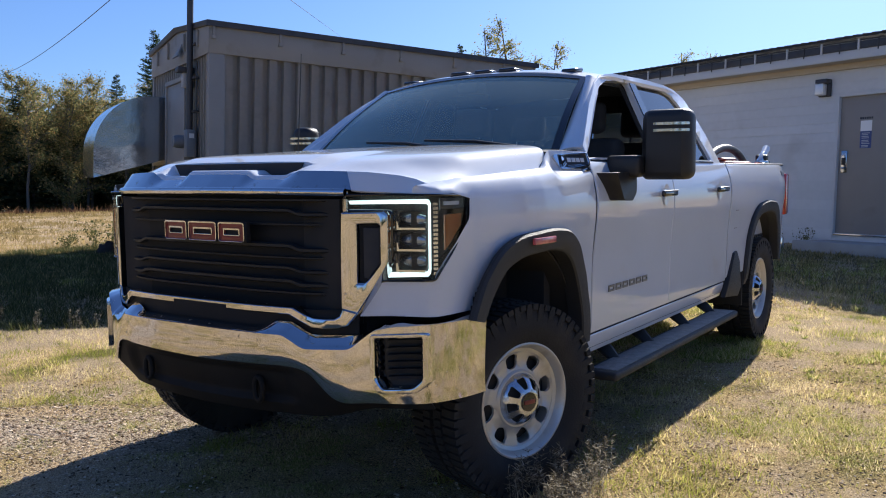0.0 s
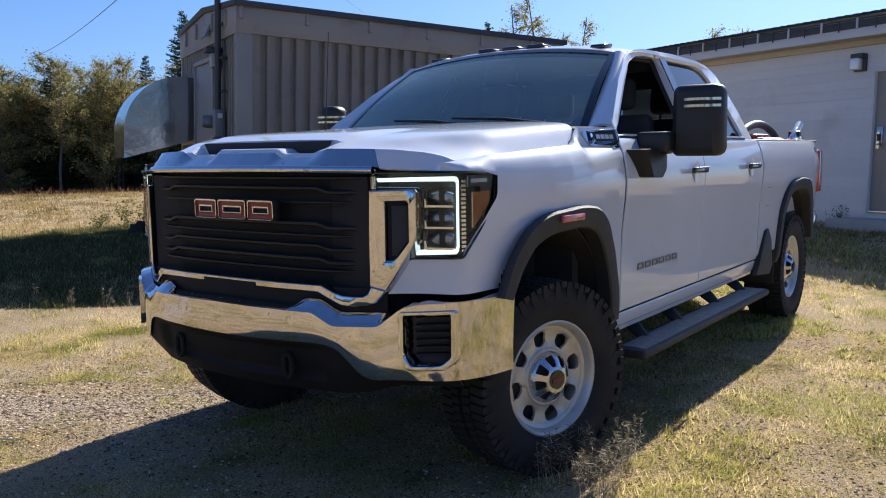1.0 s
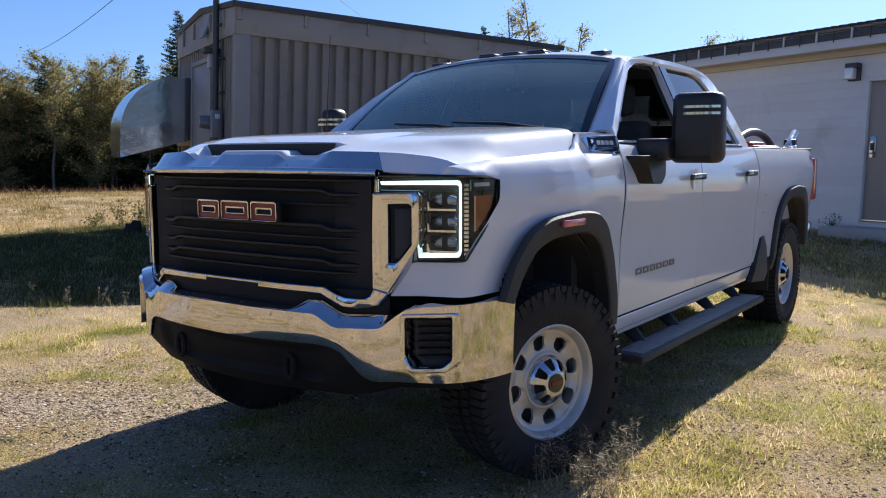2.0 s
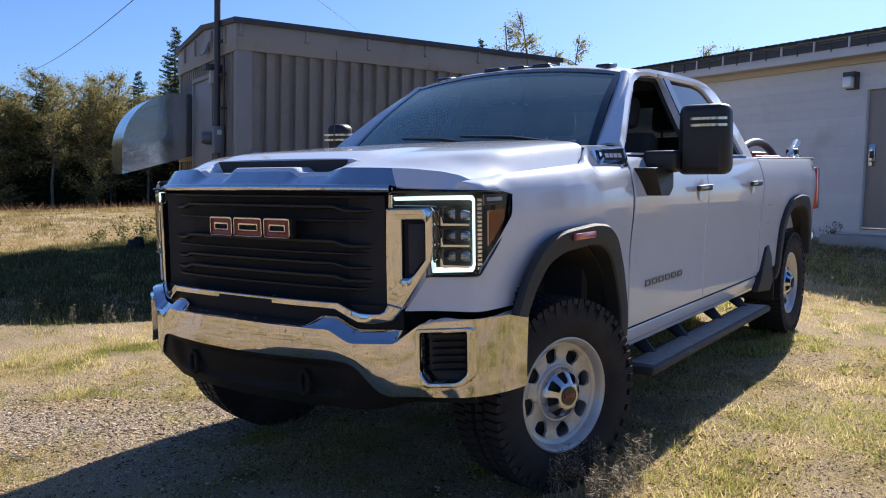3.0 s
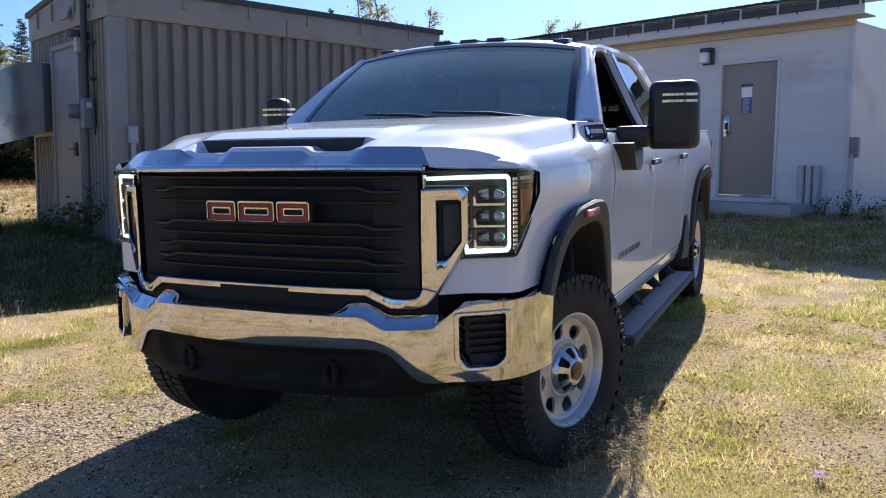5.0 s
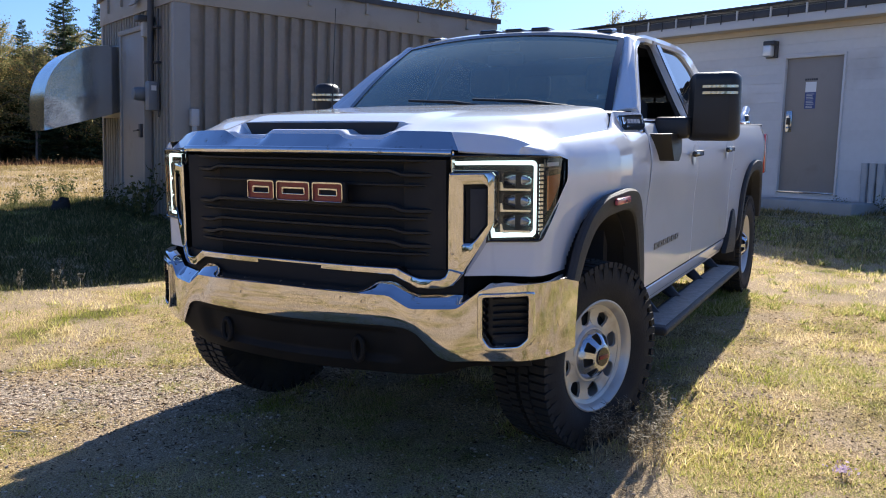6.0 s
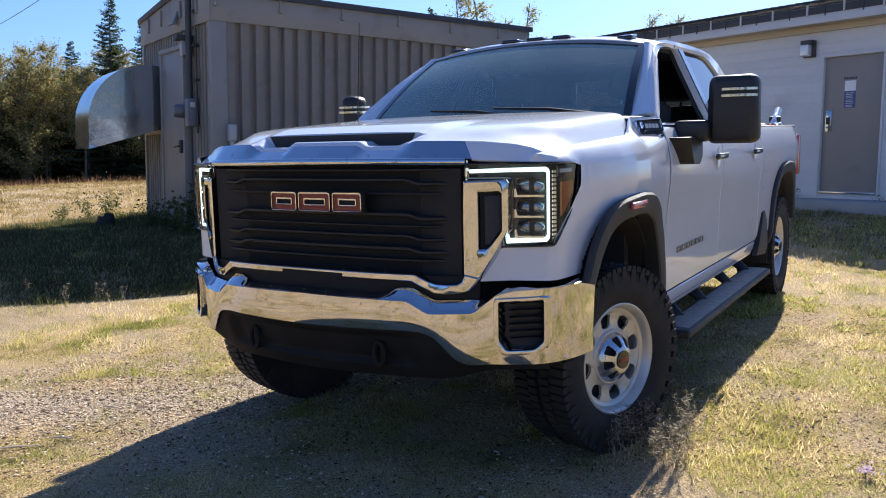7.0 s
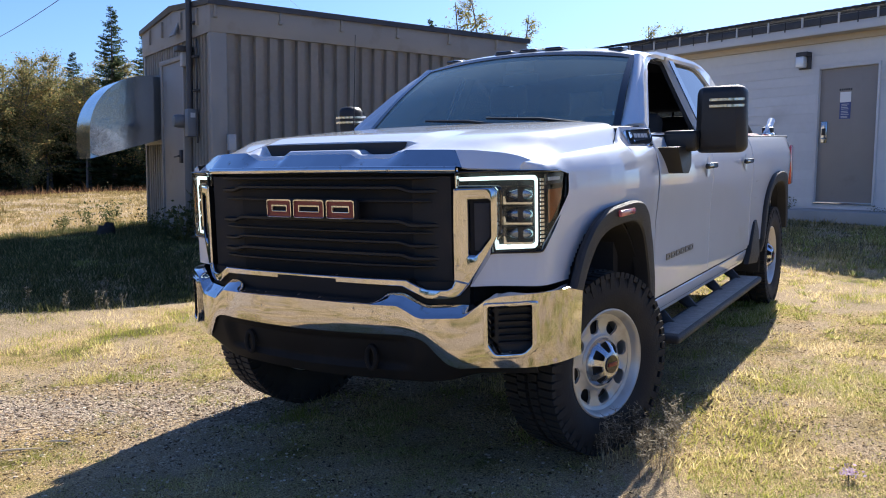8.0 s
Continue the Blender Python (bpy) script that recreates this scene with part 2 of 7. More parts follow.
LAMP_PLAN = [(0.60, -0.82), (0.655, -0.793), (0.70, -0.765), (0.78, -0.705), (0.87, -0.675), (0.935, -0.655), (0.96, -0.628), (0.970, -0.56), (0.973, -0.40)]
BUMP = [(0, -1.0), (0.2, -0.993), (0.4, -0.965), (0.55, -0.916), (0.65, -0.87), (0.8, -0.785), (0.9, -0.715), (0.955, -0.655), (0.99, -0.58), (1.012, -0.48), (1.022, -0.38)]
LIP = [(0, -0.875), (0.3, -0.862), (0.5, -0.835), (0.65, -0.795), (0.75, -0.733), (0.80, -0.700), (0.889, -0.652)]
ARCH_F = [(-0.50, 0.84), (-0.43, 0.98), (-0.33, 1.09), (-0.2, 1.14), (0.1, 1.155), (0.27, 1.14), (0.40, 1.07), (0.50, 0.92), (0.555, 0.75), (0.575, 0.58)]
IN_F = [(0.485, 0.58), (0.47, 0.73), (0.415, 0.87), (0.33, 0.99), (0.23, 1.045), (0.1, 1.06), (-0.15, 1.05), (-0.27, 1.01), (-0.355, 0.92), (-0.415, 0.82)]
ARCH_R = [(-0.60, 0.52), (-0.575, 0.70), (-0.51, 0.92), (-0.40, 1.06), (-0.27, 1.13), (0, 1.15), (0.25, 1.13), (0.40, 1.05), (0.5, 0.88), (0.55, 0.62)]
IN_R = [(0.465, 0.62), (0.42, 0.83), (0.34, 0.97), (0.22, 1.04), (0, 1.06), (-0.24, 1.04), (-0.34, 0.98), (-0.43, 0.86), (-0.49, 0.68), (-0.51, 0.52)]


def dense(ring, step=0.05, close=True):
    out = []
    for i in range(len(ring) if close else len(ring) - 1):
        a, b = ring[i], ring[(i + 1) % len(ring)]
        n = max(1, int(math.hypot(b[0] - a[0], b[1] - a[1]) / step))
        out += [(a[0] + (b[0] - a[0]) * k / n, a[1] + (b[1] - a[1]) * k / n) for k in range(n)]
    return out if close else out + [ring[-1]]


def side_x(y, z):
    g = math.exp(-((y - 0.02) / 0.5) ** 2) + 0.45 * math.exp(-((y - BACK) / 0.7) ** 2)
    t = min(1, max(0, (y - 4.45) / 0.5))
    return soft(z, SIDE) - 0.05 * t * t + 0.022 * g * min(1, max(0, (z - 0.85) / 0.3))


def tight(x, pts):
    return sum(curve(x + d, pts) * w for d, w in ((-0.012, 0.2), (-0.006, 0.2), (0, 0.2), (0.006, 0.2), (0.012, 0.2)))


def clamp(v):
    return min(1.0, max(0.0, v))


def smooth(x, pts):
    """A value from a table, rounded over a hand's width."""
    return sum(curve(abs(x + 0.016 * k), pts) * (5 - abs(k)) for k in range(-4, 5)) / 25


def nose_y(x):
    return soft(abs(x), NOSE)


def bump_y(x):
    return soft(abs(x), BUMP)


def both(name, make, material, label="", parent=None, sharp=32.0):
    """A part on the driver's side and its mirror image."""
    a = part(name, make(), material, parent or truck, label, sharp)
    b = part(name, mirrored(make()), material, parent or truck, label, sharp)
    return a, b


# fenders: swept round the nose and back to the doors
PLAN = [(0.695, -0.764), (0.735, -0.735), (0.79, -0.697), (0.87, -0.668), (0.93, -0.648), (0.957, -0.615), (0.967, -0.55), (0.978, -0.43), (0.998, -0.28), (1.02, -0.1), (1.03, 0.05), (1.028, 0.25), (1.012, 0.55), (1.010, 0.626)]
LENG = [0.0]
for p, q in zip(PLAN, PLAN[1:]):
    LENG.append(LENG[-1] + math.hypot(q[0] - p[0], q[1] - p[1]))


def hood_edge_z(y):
    return curve(y, [(-0.67, 1.348), (-0.55, 1.361), (0.0, 1.395), (0.213, 1.408), (0.626, 1.42)])


def fender_drop(y):
    return curve(y, [(-0.64, 0.04), (-0.5, 0.065), (-0.3, 0.085), (0.15, 0.09), (0.626, 0.09)])


def seam_x(y):
    return 0.890 + 0.040 * min(1, max(0, (y + 0.64) / 0.85))


def s_of_y(y):
    return curve(y, list(zip([p[1] for p in PLAN], LENG)))


def fender_at(s, v):
    x = tight(s, list(zip(LENG, [p[0] for p in PLAN])))
    y = tight(s, list(zip(LENG, [p[1] for p in PLAN])))
    zh = hood_edge_z(y)
    zs = zh - fender_drop(y)
    k = min(1, max(0, (y + 0.75) / 0.35))
    if v < 0.78:
        z = 0.50 + (zs - 0.50) * v / 0.78
        r = soft(z, SIDE) / 1.012
        return Vector((x * (1 + (r - 1) * k), y, z))
    t = (v - 0.78) / 0.22 * math.pi / 2
    xs = x * (1 + (soft(zs, SIDE) / 1.012 - 1) * k)
    xe = min(seam_x(y), xs - 0.02)
    crown = 0.014 * math.sin(math.pi * clamp((v - 0.82) / 0.18))
    roll = Vector((xs - (xs - xe) * (1 - math.cos(t)) ** 0.9, y, zs + (zh - zs) * math.sin(t) + crown))
    # behind the hood the fender steps up to the pillar's foot
    c = min(1, max(0, (y - 0.20) / 0.15))
    c = c * c * (3 - 2 * c)
    w = (v - 0.78) / 0.22
    meet = 0.045 * clamp((y - 0.35) / 0.28)
    if w < 0.5:
        q = w * math.pi
        step = Vector((xs - (xs - 0.938 - meet) * (1 - math.cos(q)) ** 0.9, y, zs + (1.400 - zs) * math.sin(q)))
    else:
        step = Vector((0.938 + meet - 0.028 * (w - 0.5) / 0.5, y, 1.400 + 0.092 * (w - 0.5) / 0.5))
    return roll.lerp(step, c)


def lamp_edge_y(z):
    """Where the headlight ends on the fender, by height."""
    return curve(z, [(1.0, -0.632), (1.03, -0.625), (1.06, -0.60), (1.12, -0.535), (1.20, -0.462), (1.30, -0.452)])


MID_F = [((a[0] + b[0]) / 2, (a[1] + b[1]) / 2) for a, b in zip(ARCH_F, IN_F[::-1])] + [(0.53, 0.3), (-0.5, 0.3)]


def fender_mesh():
    b = bmesh.new()
    end = LENG[-1]
    # below and beside the headlight
    def zv(s, z):
        y = tight(s, list(zip(LENG, [p[1] for p in PLAN])))
        zs = hood_edge_z(y) - fender_drop(y)
        return 0.78 * (z - 0.50) / (zs - 0.50)
    def lower(s, z):
        return fender_at(s, zv(s, z))
    def keep_low(s, z):
        p = lower(s, z)
        return not (p.y < 0.1 and p.z < 0.868) and not inside((p.y, p.z), MID_F)
    grid(lower, span(0, end, 120), span(0.50, 1.0, 30), keep_low, 0, b)
    def upper(u, w):
        if w < 0.7:
            z0 = 1.0 + (1.27 - 1.0) * w / 0.7
            s0 = s_of_y(lamp_edge_y(z0))
            s = s0 + (end - s0) * u
            y = tight(s, list(zip(LENG, [p[1] for p in PLAN])))
            zs = hood_edge_z(y) - fender_drop(y)
            z = 1.0 + (zs - 1.0) * w / 0.7
            return fender_at(s, 0.7799 * (z - 0.50) / (zs - 0.50))
        k = (w - 0.7) / 0.3
        s0 = s_of_y(-0.452)
        return fender_at(s0 + (end - s0) * u, 0.78 + 0.22 * k)
    grid(upper, span(0, 1, 110), span(0, 0.7, 22) + span(0.7, 1, 14)[1:], lambda u, w: not inside(upper(u, w).yz, MID_F), 0, b)
    def over_lamp(y, k):
        s = s_of_y(y)
        x = tight(s, list(zip(LENG, [q[0] for q in PLAN])))
        x *= 1 + (soft(1.30, SIDE) / 1.012 - 1) * min(1, max(0, (y + 0.75) / 0.35))
        zs0 = hood_edge_z(-0.452) - fender_drop(-0.452)
        w = min(1, max(0, (-0.452 - y) / 0.09))
        z0, zh = zs0 + (1.3175 - zs0) * w, hood_edge_z(y)
        t = k * math.pi / 2
        return Vector((x - (x - seam_x(y)) * (1 - math.cos(t)) ** 0.9, y, z0 + (zh - z0) * math.sin(t) + 0.014 * (1 - w) * math.sin(math.pi * clamp((k - 0.18) / 0.82))))
    grid(over_lamp, span(-0.668, -0.449, 26), span(0, 1, 14), None, 0, b)
    bmesh.ops.remove_doubles(b, verts=b.verts, dist=0.0008)
    bmesh.ops.recalc_face_normals(b, faces=b.faces)
    return b


fenders = both("fender", fender_mesh, PAINT)


def panel(y0, y1, z0, z1, hole=None, n=(48, 40), thick=0.014):
    """A body side panel with its edges turned in."""
    def at(y, z):
        e = min(y - y0, y1 - y, z - z0, z1 - z)
        return Vector((side_x(y, z) - (0.005 * (1 - e / 0.005) if e < 0.005 else 0), y, z))
    ys = [y0, y0 + 0.005] + span(y0 + 0.03, y1 - 0.03, n[0]) + [y1 - 0.005, y1]
    zs = [z0, z0 + 0.005] + span(z0 + 0.03, z1 - 0.03, n[1]) + [z1 - 0.005, z1]
    return grid(at, ys, zs, hole, thick)


def bed_keep(y, z):
    mid = [((a[0] + b[0]) / 2 + BACK, (a[1] + b[1]) / 2) for a, b in zip(ARCH_R, IN_R[::-1])]
    return not inside((y, z), mid + [(BACK + 0.5, 0.3), (BACK - 0.55, 0.3)])


front_doors = both("front_door", lambda: panel(0.632, 1.752, 0.60, 1.445), PAINT)
rear_doors = both("rear_door", lambda: panel(1.760, 2.972, 0.60, 1.445), PAINT)
bed_sides = both("bed_side", lambda: panel(2.994, 4.93, 0.62, 1.435, bed_keep, (100, 46)), PAINT)
both("rocker_panel", lambda: panel(0.60, 2.95, 0.49, 0.592, None, (30, 6)), PAINT)
# dark jambs behind the seams
both("door_jamb", lambda: box(0.86, 0.975, 0.62, 3.08, 0.52, 1.42), DARK)


# flares
def flare(outer, inner, yc, bulge):
    def make():
        b = bmesh.new()
        rows = []
        k = 40
        def on(ring2, t):
            pts = [Vector(p) for p in ring2]
            ls = [0.0]
            for p, q in zip(pts, pts[1:]):
                ls.append(ls[-1] + (q - p).length)
            d = t * ls[-1]
            q = Vector((0, 0))
            for e, w in ((-0.06, 0.15), (-0.03, 0.2), (0, 0.3), (0.03, 0.2), (0.06, 0.15)):
                dd = min(max(d + e * min(1, 4 * t, 4 * (1 - t)), 0), ls[-1])
                q += w * Vector((curve(dd, list(zip(ls, [p.x for p in pts]))), curve(dd, list(zip(ls, [p.y for p in pts])))))
            return q
        prof = [(0.0, 0.0), (0.0, 0.6), (0.1, 1.0), (0.55, 1.1), (0.92, 0.95), (1.0, 0.7), (1.0, -1.6)]
        for t in span(0, 1, k):
            o, i = on(outer, t), on(inner[::-1], t)
            row = []
            for w, h in prof:
                q = o + (i - o) * w
                zz = min(max(q.y, 0.5), 1.4)
                row.append(b.verts.new((side_x(yc + q.x, zz) + bulge * h, yc + q.x, q.y)))
            rows.append(row)
        for r0, r1 in zip(rows, rows[1:]):
            for a in range(len(prof) - 1):
                b.faces.new((r0[a], r0[a + 1], r1[a + 1], r1[a]))
        for row in (rows[0], rows[-1]):
            b.faces.new(row)
        return b
    return make


flares_f = both("wheel_flare", flare(ARCH_F, IN_F, 0.0, 0.03), FLARE, "textured black plastic wheel arch trim")
flares_r = both("wheel_flare", flare(ARCH_R, IN_R, BACK, 0.03), FLARE, "textured black plastic wheel arch trim")
for ob, s in ((flares_f[0], 1), (flares_f[1], -1)):
    part("side_marker", box(s * 1.072, s * 1.088, -0.115, 0.075, 1.096, 1.124, 0.004), MARKER, ob, "small red side marker")
for yc in (0.0, BACK):
    both("wheel_well", lambda: grid(lambda t, x: Vector((x, yc + 0.535 * math.cos(t), 0.50 + 0.60 * math.sin(t))), span(0.1, math.pi - 0.25, 24), span(0.50, 0.97, 4), None, 0.01), DARK)
both("splash_guard", lambda: plate([(2.90, 0.49), (2.97, 0.58), (3.13, 0.79), (3.2, 0.80), (3.28, 0.72), (3.33, 0.52), (3.25, 0.46)], (), lambda y, z: (0.985, y, z), 0.035, 0.006, way=(1, 0, 0)), FLARE)
both("mud_flap", lambda: box(0.74, 1.0, 3.42, 3.44, 0.36, 0.62, 0.004), DARK)


# hood with its nose face and scoop
HEAD_TOP = [(0, 1.394), (0.175, 1.394), (0.20, 1.373), (0.36, 1.373), (0.43, 1.407), (0.585, 1.404), (0.70, 1.399), (0.80, 1.386), (0.86, 1.370), (0.889, 1.354)]
CREST = [(-0.80, 1.404), (-0.74, 1.413), (-0.668, 1.433), (-0.585, 1.456), (-0.43, 1.474), (-0.265, 1.490), (0.06, 1.512), (0.42, 1.534)]
RIDGE = [(-0.85, 0.46), (-0.65, 0.56), (-0.52, 0.67), (-0.42, 0.765), (-0.32, 0.822), (-0.2, 0.838), (0.0, 0.842), (0.42, 0.85)]


def hood_fall(a, y):
    """How far the hood has dropped from its crest to its edge: slightly crowned up to the ridge, then a plain slope."""
    r = soft(y, RIDGE)
    bend = lambda d: (d + math.sqrt(d * d + 0.0007)) / 2
    k = (bend(a - r) - bend(-r)) / (bend(0.889 - r) - bend(-r))
    return 0.12 * clamp(a / r) ** 3 + 0.88 * clamp(k)


def hood_at(x, w):
    a = abs(x)
    y0, yr = soft(a, LIP) + 0.055, curve(a, [(0, 0.42), (0.6, 0.395), (0.8, 0.362), (0.86, 0.335), (0.889, 0.213)])
    ya, yb = max(-0.704, y0 + 0.02), max(-0.697, y0 + 0.03)
    y = y0 + (ya - y0) * w / 0.1 if w < 0.1 else ya + (yb - ya) * (w - 0.1) / 0.03 if w < 0.13 else yb + (yr - yb) * (w - 0.13) / 0.87
    crest = soft(y, CREST) + 0.020 * clamp((0.47 - a) / 0.08) * clamp((y + 0.78) / 0.05) * clamp((-0.15 - y) / 0.45)
    edge = curve(y, [(-0.65, 1.354), (0.213, 1.410)])
    z = crest - (crest - edge) * hood_fall(a, y)
    head = tight(a, HEAD_TOP)
    z = head + (z - head) * clamp((y - y0) / 0.05)
    # the recess in front of the scoop's slot
    low = head + 0.017 * clamp((y - y0) / 0.014)
    z += (low - z) * clamp((0.425 - a) / 0.045) * (1.0 if w <= 0.1 else 0.0)
    return Vector((x * (1 + 0.045 * w), y, z))


xs = [0.846, 0.854, 0.862, 0.868, 0.874, 0.882, 0.889]
xs = [-x for x in xs[::-1]] + span(-0.838, 0.838, 120) + xs
hood = part("hood", grid(hood_at, xs, [0, 0.009, 0.018, 0.035, 0.055, 0.08, 0.1, 0.13, 0.14] + span(0.16, 1, 40), None, 0.012), PAINT, truck, sharp=30)


def nose_face(x, v):
    a = abs(x)
    y = soft(a, LIP)
    zt = tight(a, HEAD_TOP)
    zb = curve(a, [(0, 1.341), (0.655, 1.338), (0.70, 1.330), (0.889, 1.318)])
    return Vector((x, y + 0.055 * v, zb + (zt - zb) * v))


def header_face(u, v):
    """The chrome header: its ends lean in towards the top."""
    return nose_face(u * (0.678 - 0.046 * v), v)


def header_corner(u, v):
    x0 = 0.678 - 0.046 * v
    return nose_face(x0 + (0.889 - x0) * u, v)


part("hood_nose", grid(header_face, span(-1, 1, 96), span(0, 1, 5), None, 0.01), CHROME, hood, "bright chrome header over the grille", 50)
both("hood_nose_corner", lambda: grid(header_corner, span(0, 1, 10), span(0, 1, 5), None, 0.01), PAINT, parent=hood)
slot = [(-0.352, 0.0), (0.352, 0.0), (0.384, 0.050), (-0.384, 0.050)]
part("scoop_opening", plate(dense(slot, 0.04), (), lambda x, z: (x, -0.707, 1.388 + z), 0.005, way=(0, -1, 0)), CABIN, hood, "black hood scoop slot")
part("cowl", grid(lambda x, v: Vector((x, curve(abs(x), [(0, 0.40), (0.9, 0.34)]) + 0.24 * v, 1.505 + 0.012 * v - 0.02 * (abs(x) / 0.9) ** 2)), span(-0.905, 0.905, 16), span(0, 1, 3), None, 0.01), BLACK, truck)

# chrome bar under the hood lip
part("grille_bar", grid(lambda x, t: Vector((x, soft(abs(x), LIP) - 0.006 - 0.012 * math.cos(t), 1.331 - 0.006 * (abs(x) / 0.66) ** 2 + 0.0145 * math.sin(t))), span(-0.662, 0.662, 40), span(0, 2 * math.pi, 14)), CHROME, truck, "chrome bar along the hood edge")

# grille: dark back, stepped bars, chrome surround
part("grille_back", grid(lambda x, z: Vector((x, nose_y(x) + 0.072, z)), span(-0.67, 0.67, 30), span(0.83, 1.325, 4), None, 0.01), GRILLE, truck)


def slat(z0, h, out, jog):
    def zz(x):
        return z0 - jog * min(1, max(0, (abs(x) - 0.43) / 0.045))
    prof = [(0.05, -h), (out + 0.006, -h * 0.9), (out, -h * 0.5), (out, h * 0.5), (out + 0.012, h), (0.05, h)]
    b = bmesh.new()
    rows = []
    for x in span(-0.655, 0.655, 56):
        rows.append([b.verts.new((x, nose_y(x) + dy, zz(x) + dz)) for dy, dz in prof])
    for r0, r1 in zip(rows, rows[1:]):
        for k in range(len(prof)):
            b.faces.new((r0[k], r0[(k + 1) % len(prof)], r1[(k + 1) % len(prof)], r1[k]))
    for r in (rows[0], rows[-1]):
        b.faces.new(r)
    return b


for z0, h, out, jog in ((1.296, 0.006, 0.030, 0.0), (1.258, 0.009, 0.028, 0.016), (1.204, 0.005, 0.040, 0.0), (1.124, 0.010, 0.028, 0.016), (1.078, 0.005, 0.038, 0.0), (1.040, 0.008, 0.030, 0.014), (0.990, 0.010, 0.030, 0.014), (0.945, 0.006, 0.034, 0.0)):
    part("grille_slat", slat(z0, h, out, jog), SLAT, truck)


def band(pairs, lift=0.030, back=0.02, front=nose_y, closed=False):
    """A rounded band between two edges, laid on the nose: pairs of (x, z) outer and inner points."""
    b = bmesh.new()
    fine = []
    for (o0, i0), (o1, i1) in zip(pairs, pairs[1:]):
        n = max(1, int(max(math.hypot(o1[0] - o0[0], o1[1] - o0[1]), math.hypot(i1[0] - i0[0], i1[1] - i0[1])) / 0.02))
        fine += [((o0[0] + (o1[0] - o0[0]) * k / n, o0[1] + (o1[1] - o0[1]) * k / n), (i0[0] + (i1[0] - i0[0]) * k / n, i0[1] + (i1[1] - i0[1]) * k / n)) for k in range(n)]
    fine.append(pairs[-1])
    rows = []
    for o, i in fine:
        row = []
        for w, h in ((0, -back), (0, 0.72 * lift), (0.07, 0.93 * lift), (0.16, lift), (0.84, lift), (0.93, 0.93 * lift), (1, 0.72 * lift), (1, -back)):
            x, z = o[0] + (i[0] - o[0]) * w, o[1] + (i[1] - o[1]) * w
            row.append(b.verts.new((x, front(x) - h, z)))
        rows.append(row)
    for r0, r1 in zip(rows, rows[1:]):
        for k in range(7):
            b.faces.new((r0[k], r0[k + 1], r1[k + 1], r1[k]))
    for r in () if closed else (rows[0], rows[-1]):
        b.faces.new(r)
    if closed:
        bmesh.ops.remove_doubles(b, verts=b.verts, dist=1e-5)
    return b


HALF = [((0.0, 0.873), (0.0, 0.901)), ((0.468, 0.873), (0.486, 0.901)), ((0.52, 0.846), (0.532, 0.876)), ((0.555, 0.826), (0.562, 0.864)), ((0.60, 0.821), (0.60, 0.861)), ((0.645, 0.824), (0.632, 0.862)),
        ((0.675, 0.836), (0.648, 0.872)), ((0.705, 0.878), (0.657, 0.895))]
surround = part("grille_surround", band([((-a[0], a[1]), (-b[0], b[1])) for a, b in HALF[::-1]] + HALF[1:]), CHROME, truck, "chrome grille surround", 28)
CHEEK = [((0.660, 1.254), (0.706, 1.209)), ((0.790, 1.256), (0.772, 1.210)), ((0.803, 1.244), (0.781, 1.200)), ((0.803, 1.068), (0.781, 1.060)), ((0.752, 0.962), (0.748, 1.012)),
         ((0.706, 0.878), (0.728, 0.994)), ((0.657, 0.8945), (0.706, 0.993)), ((0.657, 1.10), (0.706, 1.10)), ((0.660, 1.254), (0.706, 1.209))]


def cheek_y(x):
    return nose_y(0.658) + (x - 0.658) / 0.143 * (nose_y(0.801) - nose_y(0.658))


both("surround_cheek", lambda: band(CHEEK, 0.034, 0.03, cheek_y, True), CHROME, parent=surround, sharp=26)
both("surround_vent", lambda: plate([(0.700, 1.216), (0.787, 1.216), (0.787, 1.05), (0.735, 0.986), (0.700, 0.986)], (), lambda x, z: (x, cheek_y(x) + 0.006, z), 0.012, way=(0, -1, 0)), GRILLE)
both("vent_fin", lambda: plate([(0.722, 1.196), (0.775, 1.196), (0.775, 1.062), (0.734, 1.012), (0.722, 1.012)], (), lambda x, z: (x, cheek_y(x) - 0.008, z), 0.010, 0.004, way=(0, -1, 0)), FLARE)
both("grille_edge", lambda: grid(lambda z, v: Vector((0.664 + 0.008 * v, nose_y(0.66) - 0.004 - 0.02 * math.sin(math.pi * v), z)), span(1.256, 1.302, 3), span(0, 1, 4), None, 0.004), CHROME)

